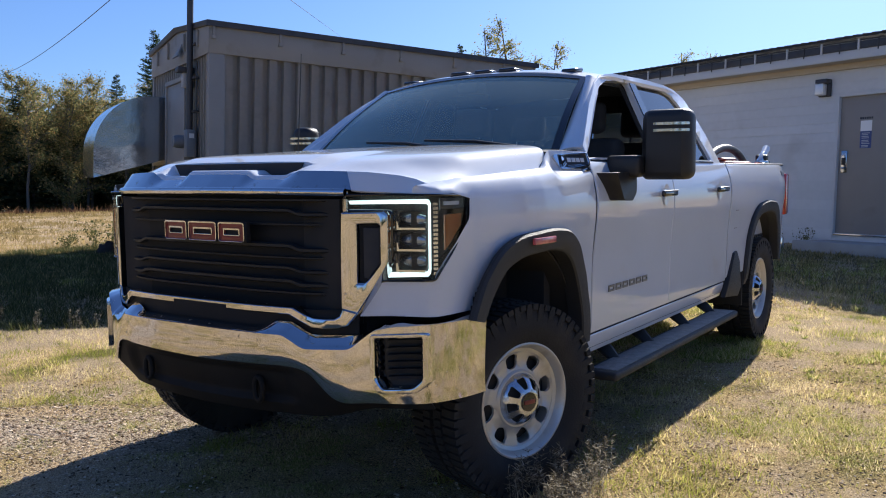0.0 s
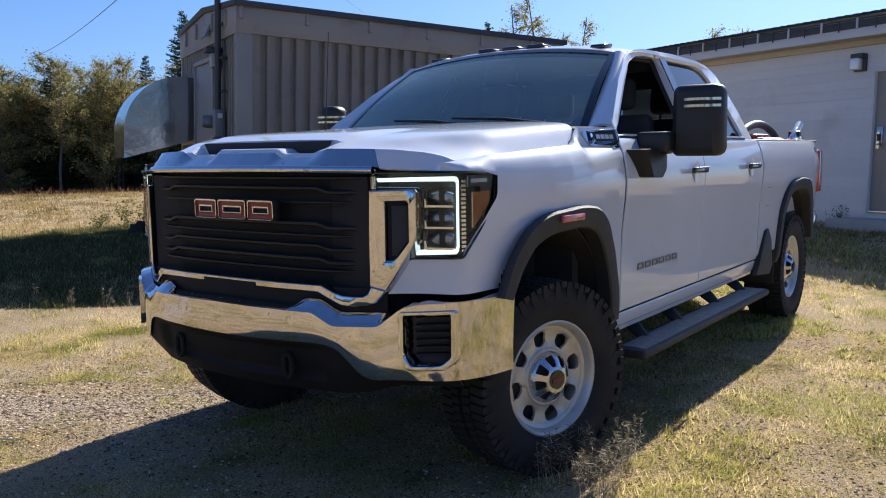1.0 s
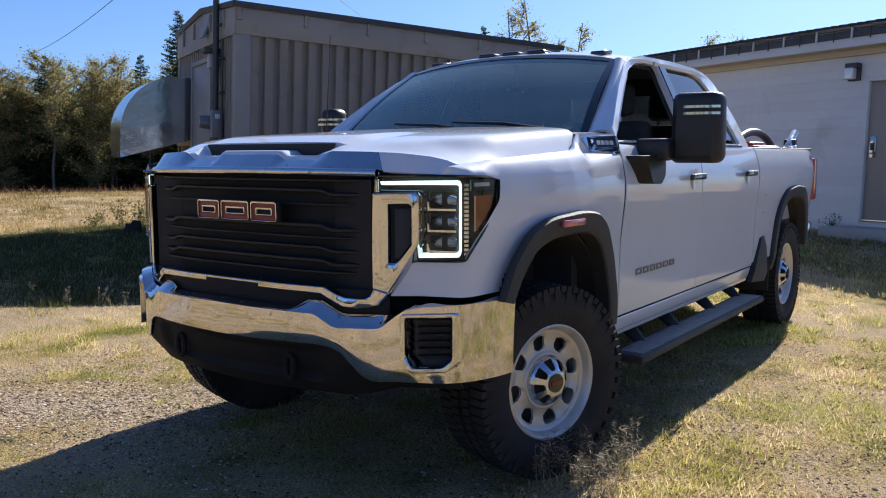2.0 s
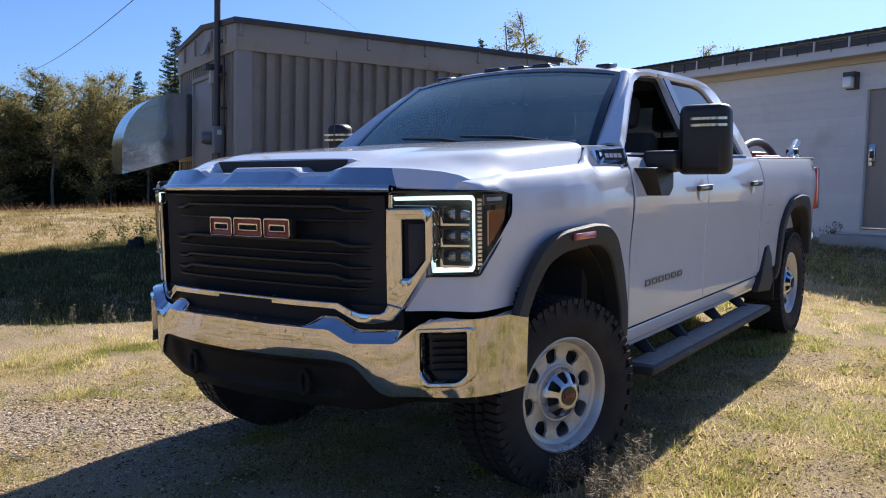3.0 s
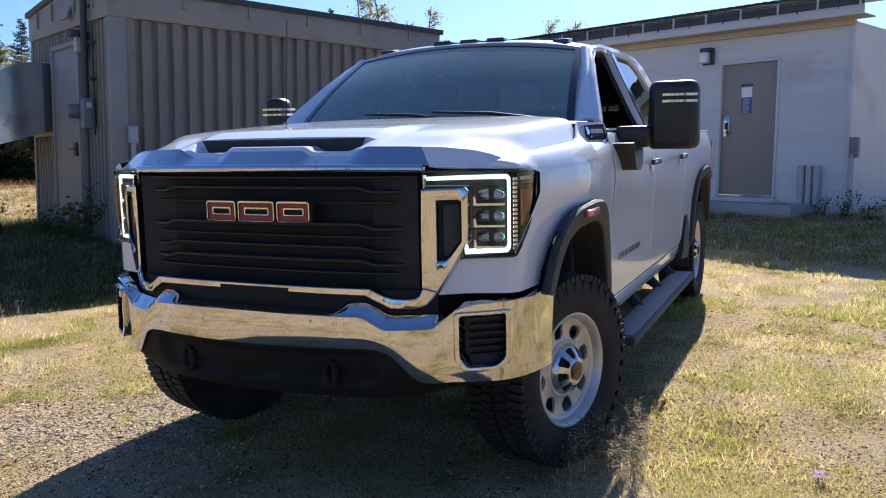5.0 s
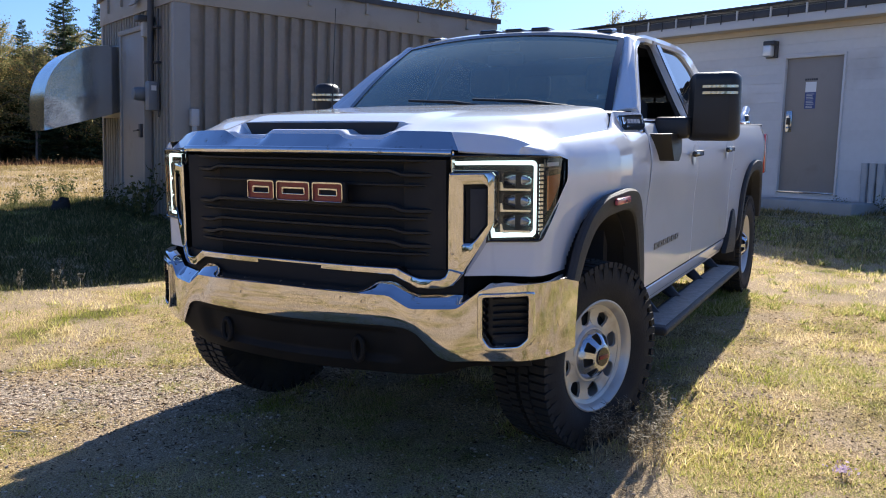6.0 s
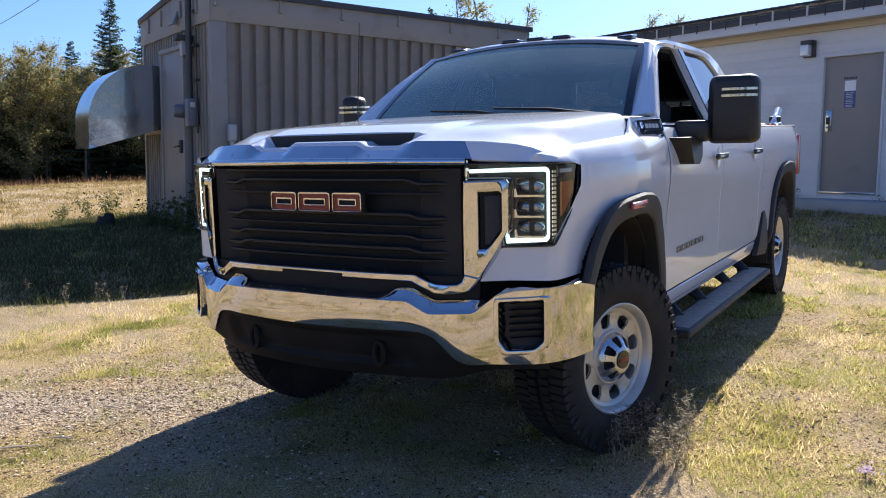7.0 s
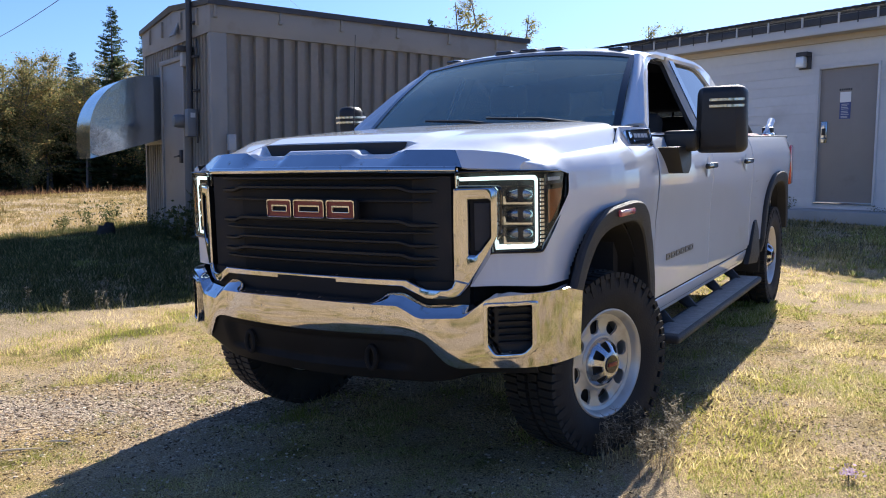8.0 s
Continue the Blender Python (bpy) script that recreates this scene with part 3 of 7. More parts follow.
# emblem: three red blocks in chrome rims
emblem = part("emblem", box(-0.216, 0.260, -0.905, -0.880, 1.133, 1.213, 0.004), GRILLE, truck, "three red blocks with chrome rims")
for x0, x1 in ((-0.212, -0.072), (-0.061, 0.103), (0.114, 0.254)):
    part("emblem_rim", plate(rounded([(x0, 1.134), (x1, 1.134), (x1, 1.209), (x0, 1.209)], 0.014), [rounded([(x0 + 0.003, 1.137), (x1 - 0.003, 1.137), (x1 - 0.003, 1.206), (x0 + 0.003, 1.206)], 0.01)], lambda x, z: (x, -0.902 + 0.1 * x * x, z), 0.016, 0.0015, way=(0, -1, 0)), CHROME, emblem, "chrome rim")
    part("emblem_block", plate(rounded([(x0 + 0.002, 1.136), (x1 - 0.002, 1.136), (x1 - 0.002, 1.207), (x0 + 0.002, 1.207)], 0.011), [rounded([(x0 + 0.032, 1.162), (x1 - 0.028, 1.162), (x1 - 0.028, 1.182), (x0 + 0.032, 1.182)], 0.006)], lambda x, z: (x, -0.902 + 0.1 * x * x, z), 0.010, 0.002, way=(0, -1, 0)), RED, emblem, "dark red block")
    part("emblem_slot", plate(rounded([(x0 + 0.028, 1.158), (x1 - 0.024, 1.158), (x1 - 0.024, 1.186), (x0 + 0.028, 1.186)], 0.006), [rounded([(x0 + 0.032, 1.162), (x1 - 0.028, 1.162), (x1 - 0.028, 1.182), (x0 + 0.032, 1.182)], 0.006)], lambda x, z: (x, -0.902 + 0.1 * x * x, z), 0.015, 0.001, way=(0, -1, 0)), CHROME, emblem, "chrome rim")


# headlights
lamp_len = [0.0]
for p, q in zip(LAMP_PLAN, LAMP_PLAN[1:]):
    lamp_len.append(lamp_len[-1] + math.hypot(q[0] - p[0], q[1] - p[1]))


def lamp_plan(s, off=0.0):
    """A place on the lamp's front by the length along it; off moves it inwards."""
    f = lambda d: Vector((tight(d, list(zip(lamp_len, [p[0] for p in LAMP_PLAN]))), tight(d, list(zip(lamp_len, [p[1] for p in LAMP_PLAN])))))
    p, t = f(s), (f(s + 0.006) - f(s - 0.006)).normalized()
    return p + Vector((-t.y, t.x)) * off


def lamp_s(x):
    return curve(x, list(zip([p[0] for p in LAMP_PLAN], lamp_len)))


def head_place(off):
    def at(s, z):
        p = lamp_plan(s, off)
        return (p.x, p.y, z)
    return at


def lamp_back(y):
    return curve(y, list(zip([p[1] for p in LAMP_PLAN], lamp_len)))


S0, SB, SC, SV = lamp_s(0.657), lamp_s(0.80), lamp_s(0.945), lamp_back(-0.452)
LAMP = [(S0, 1.314), (SB, 1.316), (SC, 1.314), (SV - 0.01, 1.309), (SV, 1.30), (lamp_back(-0.462), 1.20), (lamp_back(-0.535), 1.12), (lamp_back(-0.60), 1.055), (lamp_back(-0.625), 1.028), (lamp_back(-0.637), 1.003), (lamp_s(0.775), 0.998), (lamp_s(0.745), 0.990), (SB + 0.004, 1.09), (SB + 0.004, 1.256), (S0, 1.260)]


def headlight(s):
    f = mirrored if s < 0 else (lambda q: q)
    def fill(off, thick=0.0):
        ring2 = LAMP
        return grid(lambda a, z: Vector(head_place(off)(a, z)), span(S0, SV, 70), span(0.99, 1.316, 44), lambda a, z: inside((a, z), ring2), thick)
    base = part("headlight", f(fill(0.07, 0.006)), BLACK, truck, "headlight with bright running light strip")
    rim = [(a, z) for a, z in dense(rounded(LAMP, 0.012), 0.02)]
    b = bmesh.new()
    n = len(rim)
    rows = [[b.verts.new(head_place(o)(a, z)) for a, z in rim] for o in (0.075, 0.0, -0.006)]
    for r0, r1 in zip(rows, rows[1:]):
        for k in range(n):
            b.faces.new((r0[k], r0[(k + 1) % n], r1[(k + 1) % n], r1[k]))
    part("lamp_gasket", f(b), GLOSSBLACK, base)
    part("lamp_edge", f(tube([head_place(-0.002)(a, z) for a, z in rim], 0.0045, 6, True)), GLOSSBLACK, base)
    led = bmesh.new()
    def bar(pairs):
        rows = []
        for (a0, z0), (a1, z1) in pairs:
            rows.append([led.verts.new(head_place(o)(a0 + (a1 - a0) * w, z0 + (z1 - z0) * w)) for w, o in ((0, 0.03), (0.1, 0.018), (0.9, 0.018), (1, 0.03))])
        for r0, r1 in zip(rows, rows[1:]):
            for k in range(3):
                led.faces.new((r0[k], r0[k + 1], r1[k + 1], r1[k]))
    def spread_pairs(a, b, n):
        return [((a[0][0] + (b[0][0] - a[0][0]) * k / n, a[0][1] + (b[0][1] - a[0][1]) * k / n), (a[1][0] + (b[1][0] - a[1][0]) * k / n, a[1][1] + (b[1][1] - a[1][1]) * k / n)) for k in range(n + 1)]
    c0, c1 = ((SC, 1.284), (SC - 0.019, 1.270)), ((SC, 1.040), (SC - 0.019, 1.046))
    ca = [((SC - 0.030, 1.2985), (SC - 0.034, 1.281)), ((SC - 0.013, 1.2965), (SC - 0.026, 1.279)), ((SC - 0.004, 1.291), (SC - 0.020, 1.275))]
    cb = [((SC - 0.004, 1.025), (SC - 0.022, 1.038)), ((SC - 0.020, 1.014), (SC - 0.030, 1.033))]
    bar(spread_pairs(((S0 + 0.012, 1.294), (S0 + 0.018, 1.280)), ca[0], 14) + ca[1:] + spread_pairs(c0, c1, 12) + cb + spread_pairs(cb[-1], ((lamp_s(0.768), 1.006), (lamp_s(0.783), 1.027)), 10)[1:])
    part("light_guide", f(led), LED, base, "lit white strip")
    for z in (1.222, 1.143, 1.066):
        a0, a1 = SB + 0.012, SC - 0.028
        ring2 = rounded([(a0 - 0.004, z - 0.037), (a1 + 0.004, z - 0.037), (a1 + 0.004, z + 0.036), (a0 - 0.004, z + 0.036)], 0.02)
        part("lamp_reflector", f(plate(dense(ring2, 0.02), [dense(rounded([(a0 + 0.006, z - 0.029), (a1 - 0.002, z - 0.029), (a1 - 0.002, z + 0.031), (a0 + 0.006, z + 0.031)], 0.016), 0.02)], head_place(0.034), 0.012, 0.002, way=(0.2, -1, 0))), SMOKE, base)
        am = (a0 + a1) / 2
        part("projector", f(grid(lambda t, r: Vector(head_place(0.058 - 0.016 * (1 - r ** 4))(am + 0.004 + (0.062 - 0.010 * r * math.sin(t) ** 2) * r * math.cos(t), z + 0.002 + 0.028 * r * math.sin(t))), span(0, 2 * math.pi, 24), span(0.02, 1, 8))), PROJECTOR, base)
        part("lamp_shelf", f(plate(dense([(a0, z - 0.036), (a1 - 0.004, z - 0.036), (a1 - 0.004, z - 0.028), (a0 + 0.012, z - 0.028), (a0 + 0.006, z - 0.004), (a0, z - 0.004)], 0.012), (), head_place(0.026), 0.010, way=(0.2, -1, 0))), REFLECTOR, base)
    part("turn_signal", f(plate(dense([(SC + 0.066, 1.240), (SV - 0.026, 1.242), (SV - 0.030, 1.20), (SC + 0.092, 1.130), (SC + 0.066, 1.110)], 0.02), (), head_place(0.014), 0.006, way=(1, 0, 0))), AMBER, base, "amber turn signal")
    part("lamp_bezel", f(plate(dense([(SC + 0.046, 1.302), (SV - 0.008, 1.298), (SV - 0.006, 1.262), (SC + 0.046, 1.260)], 0.02), (), head_place(0.018), 0.005, way=(1, 0, 0))), SMOKE, base, "grey bezel")
    part("lamp_label", f(plate([(SC + 0.06, 1.289), (SV - 0.045, 1.289), (SV - 0.045, 1.275), (SC + 0.06, 1.275)], (), head_place(0.012), 0.006, way=(1, 0, 0))), WHITEBAR, base)
    for k in range(17):
        z = 1.286 - k * 0.0158
        part("light_rib", f(plate([(SC + 0.006, z), (SC + 0.030, z), (SC + 0.030, z - 0.010), (SC + 0.006, z - 0.010)], (), head_place(0.012), 0.005, way=(0.5, -0.5, 0))), REFLECTOR, base)
    part("lens_cover", f(fill(-0.002)), LENS, base, "clear lens cover")
    return base


headlight(1)
headlight(-1)

# chrome bumper
TOP = [(0, 0.811), (0.34, 0.806), (0.47, 0.803), (0.548, 0.754), (0.705, 0.755), (0.778, 0.822), (0.835, 0.838), (1.02, 0.846)]
LOW = [(0, 0.684), (0.45, 0.688), (0.52, 0.682), (0.565, 0.664), (0.60, 0.62), (0.64, 0.572), (0.68, 0.553), (0.76, 0.555), (0.95, 0.546), (1.02, 0.542)]
bl = [0.0]
for p, q in zip(BUMP, BUMP[1:]):
    bl.append(bl[-1] + math.hypot(q[0] - p[0], q[1] - p[1]))


def bumper_plan(s):
    k = abs(s)
    return smooth(k, list(zip(bl, [p[0] for p in BUMP]))), smooth(k, list(zip(bl, [p[1] for p in BUMP])))


def bumper_at(s, v):
    x, y = bumper_plan(s)
    if abs(s) < 0.1:
        x = abs(s)
    zt, zb = tight(x, TOP), tight(x, LOW)
    k = 1 if s >= 0 else -1
    if v <= 1:
        return Vector((k * (x - 0.016 * (1 - v) * min(1, max(0, (x - 0.9) * 12))), y - 0.003 * math.sin(math.pi * v) + (zt - zb) * (0.03 * (1 - v) + 0.22 * max(0, 0.35 - v) ** 2), zb + (zt - zb) * v))
    w = v - 1
    rise = tight(x, [(0, 0.012), (0.345, 0.012), (0.40, 0.042), (0.49, 0.044), (0.56, 0.045), (0.69, 0.045), (0.755, 0.024), (0.82, 0.012), (1.02, 0.008)])
    return Vector((k * (x - 0.02 * w * min(1, max(0, (x - 0.8) * 5))), y + 0.055 * w, zt + rise * (0.12 + 0.88 * w if w > 0.12 else w * 1.88)))


def bumper_keep(s, v):
    p = bumper_at(s, v)
    return not (v < 1 and 0.787 < abs(p.x) < 0.932 and 0.612 < p.z < 0.803 and p.y < -0.62)


ss = span(-bl[-1], bl[-1], 190)
bumper = part("bumper", grid(bumper_at, ss, span(0, 1, 28) + [1.1, 1.25, 1.45, 1.7, 2.0], bumper_keep, 0.008), CHROME, truck, "polished chrome bumper with dirt spots and reflected ground mottled into its colour", 24)
FOG = [(0.79, 0.80), (0.93, 0.803), (0.93, 0.64), (0.905, 0.612), (0.815, 0.612), (0.79, 0.65)]
for s in (1, -1):
    f = mirrored if s < 0 else (lambda q: q)
    o = rounded([(0.778, 0.812), (0.944, 0.815), (0.944, 0.628), (0.912, 0.594), (0.806, 0.594), (0.778, 0.636)], 0.012)
    i = rounded([(0.792, 0.800), (0.930, 0.803), (0.930, 0.640), (0.905, 0.612), (0.815, 0.612), (0.792, 0.650)], 0.012)
    bezel = part("fog_bezel", f(band(list(zip(o + o[:1], i + i[:1])), 0.016, 0.05, bump_y, True)), CHROME, bumper, "chrome fog light rim")
    part("fog_insert", f(plate(dense(FOG, 0.03), (), lambda x, z: (x, bump_y(x) + 0.065, z), 0.01, way=(0, -1, 0))), BLACK, bezel, "black slatted insert")
    for k in range(6):
        z = 0.64 + k * 0.027
        part("fog_slat", f(plate(dense([(0.81, z), (0.915, z), (0.915, z + 0.013), (0.81, z + 0.013)], 0.03), (), lambda x, z: (x, bump_y(x) + 0.056, z), 0.028, 0.003, way=(0, -1, 0))), BLACK, bezel)


def valance_at(x, v):
    a = abs(x)
    zt, zb = soft(a, LOW) + 0.02, curve(a, [(0, 0.480), (0.40, 0.484), (0.54, 0.480), (0.62, 0.488), (0.70, 0.512), (0.86, 0.535)])
    dish = 0.028 * clamp((v - 0.22) / 0.1) * clamp((0.86 - v) / 0.1) * clamp((0.50 - a) / 0.06)
    return Vector((x, bump_y(x) + 0.018 + 0.07 * (1 - v) ** 2 + dish, zb + (zt - zb) * v))


valance = part("valance", grid(valance_at, span(-0.86, 0.86, 72), span(0, 1, 24), None, 0.01), VALANCE, truck, "black lower bumper valance", 45)
for s in (1, -1):
    f = mirrored if s < 0 else (lambda q: q)
    part("tow_hook", f(tube([(0.33 + 0.022 * math.cos(t), -0.93, 0.58 + 0.045 * math.sin(t)) for t in span(0, 2 * math.pi, 18)[:-1]], 0.011, 8, True)), VALANCE, truck, "black tow hook")
both("valance_corner", lambda: grid(lambda x, v: Vector((x, bump_y(x) + 0.09 + 0.05 * v, soft(x, LOW) + 0.01 - 0.06 * v)), span(0.60, 0.90, 16), span(0, 1, 4), None, 0.01), BLACK)
part("intake_slot", grid(lambda x, v: Vector((x, bump_y(x) + 0.07, 0.80 + 0.09 * v)), span(-0.70, 0.70, 40), span(0, 1, 3), None, 0.01), GRILLE, truck)
part("skid_plate", box(-0.5, 0.5, -0.60, -0.25, 0.42, 0.50, 0.02), DARK, truck)

# greenhouse
def gx(z):
    return 0.968 - (z - 1.45) * 0.49


SIDE_RING = [(0.650, 1.43), (0.650, 1.512), (0.96, 1.735), (1.19, 1.872), (1.32, 1.922), (1.52, 1.948), (2.0, 1.958), (2.40, 1.950), (2.62, 1.922), (2.74, 1.84), (2.83, 1.62), (2.87, 1.43)]
WIN_F = [(0.665, 1.452), (0.675, 1.472), (1.07, 1.745), (1.235, 1.850), (1.38, 1.895), (1.55, 1.910), (1.725, 1.915), (1.705, 1.452)]
WIN_R = [(1.81, 1.452), (1.830, 1.915), (2.32, 1.912), (2.47, 1.885), (2.56, 1.81), (2.66, 1.58), (2.69, 1.452)]
side_frames = both("side_frame", lambda: plate(dense(SIDE_RING, 0.06), [dense(rounded(WIN_F, 0.03), 0.06), dense(rounded(WIN_R, 0.03), 0.06)], lambda y, z: (gx(z) - 0.035, y, z), 0.035, 0.006, way=(1, 0, 0.3)), PAINT)
for i, s in enumerate((1, -1)):
    f = mirrored if s < 0 else (lambda q: q)
    part("b_pillar_cover", f(plate([(1.712, 1.452), (1.732, 1.912), (1.823, 1.912), (1.803, 1.452)], (), lambda y, z: (gx(z) - 0.02, y, z), 0.028, way=(1, 0, 0.3))), GLOSSBLACK, side_frames[i], "gloss black pillar cover")
    part("belt_trim", f(box(0.952, 0.978, 0.66, 2.70, 1.438, 1.454, 0.004)), CHROME, side_frames[i], "chrome window trim strip")
    part("rear_side_glass", f(plate(dense(rounded(WIN_R, 0.03), 0.08), (), lambda y, z: (gx(z) - 0.022, y, z), 0.004, way=(1, 0, 0.3))), TINTED, side_frames[i], "dark tinted glass")


for ring_ in ([(1.700, 1.45), (1.720, 1.93), (1.835, 1.93), (1.815, 1.45)], [(2.66, 1.45), (2.50, 1.87), (2.56, 1.91), (2.70, 1.83), (2.80, 1.45)], [(1.36, 1.895), (1.36, 1.925), (2.5, 1.925), (2.5, 1.895)]):
    both("pillar_liner", lambda: plate(dense(ring_, 0.1), (), lambda y, z: (gx(z) - 0.060, y, z), 0.018, way=(1, 0, 0.3)), CABIN)
part("back_liner", plate([(-0.86, 1.40), (-0.70, 1.88), (-0.55, 1.93), (0.55, 1.93), (0.70, 1.88), (0.86, 1.40)], [[(-0.60, 1.53), (-0.54, 1.81), (0.54, 1.81), (0.60, 1.53)]], lambda x, z: (x, 2.80 - max(0, z - 1.45) * 0.40, z), 0.012, way=(0, -1, 0)), CABIN, truck)


def pillar(v, w):
    """The front face of the windshield pillar, from the glass edge to the side frame."""
    p0 = Vector((0.815, 0.645, 1.495)).lerp(Vector((0.69, 1.235, 1.925)), v)
    p1 = Vector((0.944, 0.648, 1.508)).lerp(Vector((gx(1.895) + 0.004, 1.245, 1.898)), v)
    p = p0.lerp(p1, w)
    return p + Vector((0.25, -0.8, 0.55)).normalized() * 0.018 * math.sin(math.pi * w)


for s_ in (-1,):
    part("front_side_glass", mirrored(plate(dense(rounded(WIN_F, 0.03), 0.08), (), lambda y, z: (gx(z) - 0.022, y, z), 0.004, way=(1, 0, 0.3))), TINTED, side_frames[1])
both("windshield_pillar", lambda: grid(pillar, span(0, 1, 14), span(0, 1, 8), None, 0.014), PAINT)


def roof_at(x, y):
    k = (x / 0.748) ** 2
    z = 1.936 + 0.070 * (1 - k * k * 0.6 - 0.4 * k) - 0.045 * max(0, (y - 2.3) / 0.45) ** 2 - 0.03 * max(0, (1.45 - y) / 0.25) ** 2
    return Vector((x, y + 0.05 * k * (1 if y < 1.6 else -0.4 if y > 2.4 else 0), z))


roof = part("roof", grid(roof_at, span(-0.748, 0.748, 44), span(1.185, 2.70, 34), None, 0.02), PAINT, truck)


def wind_at(u, v):
    k = u * u
    b = Vector((0.815 * u, 0.49 + 0.16 * k, 1.497))
    t = Vector((0.70 * u, 1.18 + 0.05 * k, 1.968 - 0.055 * k))
    p = b.lerp(t, v)
    return p + Vector((0, -0.5, 0.6)) * 0.03 * math.sin(math.pi * v)


windshield = part("windshield", grid(wind_at, span(-1, 1, 28), span(0, 1, 16)), WINDSHIELD, truck, "tinted windshield glass with small marks")
windshield.visible_shadow = False
def wind_band(u0, u1, v0, v1):
    return grid(lambda u, v: wind_at(u, v) + Vector((0, -0.4, 0.5)) * 0.008, span(u0, u1, 24), span(v0, v1, 24), None, 0.004)
part("windshield_seal", wind_band(-1.0, -0.955, 0, 1), GLOSSBLACK, windshield)
part("windshield_seal", wind_band(0.955, 1.0, 0, 1), GLOSSBLACK, windshield)
part("windshield_seal", wind_band(-0.955, 0.955, 0.955, 1), GLOSSBLACK, windshield)
for x0, x1, lift in ((0.30, -0.30, 0.0), (0.70, 0.10, 0.0)):
    p0, p1 = wind_at(x0 / 0.8, 0.0), wind_at(x1 / 0.8, 0.07)
    part("wiper", tube([p0 + Vector((0, -0.06, 0.01)), p0.lerp(p1, 0.5) + Vector((0, -0.05, 0.035)), p1 + Vector((0, -0.03, 0.03))], [0.012, 0.009, 0.006], 8), BLACK, truck, "black wiper arm")

# rear wall of the cab with its window
RW = [(-0.93, 1.0), (-0.93, 1.45), (-0.75, 1.90), (-0.60, 1.955), (0.60, 1.955), (0.75, 1.90), (0.93, 1.45), (0.93, 1.0)]
RG = [(-0.62, 1.52), (-0.55, 1.82), (0.55, 1.82), (0.62, 1.52)]
def back_y(z):
    return 2.86 - max(0, z - 1.45) * 0.40
part("cab_back", plate(dense(RW, 0.1), [dense(RG, 0.1)], lambda x, z: (x, back_y(z), z), 0.03, way=(0, -1, 0)), PAINT, truck)
back_glass = part("rear_window", plate(RG, (), lambda x, z: (x, back_y(z) - 0.012, z), 0.004, way=(0, -1, 0)), REARGLASS, truck, "rear cab window glass")
back_glass.visible_shadow = False

# cab inside
part("cab_floor", box(-0.90, 0.90, 0.45, 2.78, 0.62, 0.70), CABIN, truck)
part("firewall", box(-0.88, 0.88, 0.36, 0.42, 0.62, 1.46), CABIN, truck)
both("door_card", lambda: box(0.84, 0.885, 0.55, 2.78, 0.62, 1.43), CABIN)
part("headliner", grid(lambda x, y: roof_at(x, y) - Vector((0, 0, 0.045)), span(-0.70, 0.70, 12), span(1.24, 2.58, 12), None, 0.012), CABIN, truck)
dash = part("dashboard", box(-0.84, 0.84, 0.50, 0.98, 1.10, 1.46, 0.06, 3), CABIN, truck, "dark dashboard")
part("instrument_hood", box(0.22, 0.60, 0.72, 1.0, 1.44, 1.50, 0.03), CABIN, dash)


def seat(x, y, w):
    s = part("seat", box(x - w / 2, x + w / 2, y, y + 0.55, 0.80, 1.0, 0.06, 3), SEAT, truck, "dark cloth seat")
    part("backrest", box(x - w / 2, x + w / 2, -0.07, 0.07, 0, 0.66, 0.055, 3, m=pose(0, y + 0.52, 0.95, -12)), SEAT, s)
    for k in ((0,) if w < 0.8 else (-0.45, 0.45)):
        part("headrest", box(x + k - 0.14, x + k + 0.14, -0.05, 0.05, 0, 0.2, 0.045, 3, m=pose(0, y + 0.66, 1.63, -6)), SEAT, s)
        for d in (-0.06, 0.06):
            part("headrest_post", tube([(x + k + d, y + 0.64, 1.55), (x + k + d, y + 0.66, 1.66)], 0.008, 6), CHROME, s)


seat(0.42, 1.15, 0.54)
seat(-0.42, 1.15, 0.54)
seat(0.0, 2.02, 1.4)
wheel_rim = part("steering_wheel", tube([(0.42 + 0.19 * math.cos(t), 1.08 - 0.07 * math.sin(t), 1.36 + 0.175 * math.sin(t)) for t in span(0, 2 * math.pi, 28)[:-1]], 0.015, 8, True), CABIN, truck, "black steering wheel")
for t in (0.2, math.pi - 0.2, -math.pi / 2):
    part("spoke", tube([(0.42, 1.06, 1.36), (0.42 + 0.19 * math.cos(t), 1.08 - 0.07 * math.sin(t), 1.36 + 0.175 * math.sin(t))], 0.014, 6), CABIN, wheel_rim)
part("rear_view_mirror", box(-0.12, 0.12, 1.14, 1.17, 1.78, 1.85, 0.015), CABIN, truck)
part("sensor_housing", box(-0.07, 0.07, 1.08, 1.22, 1.86, 1.92, 0.02), CABIN, truck)


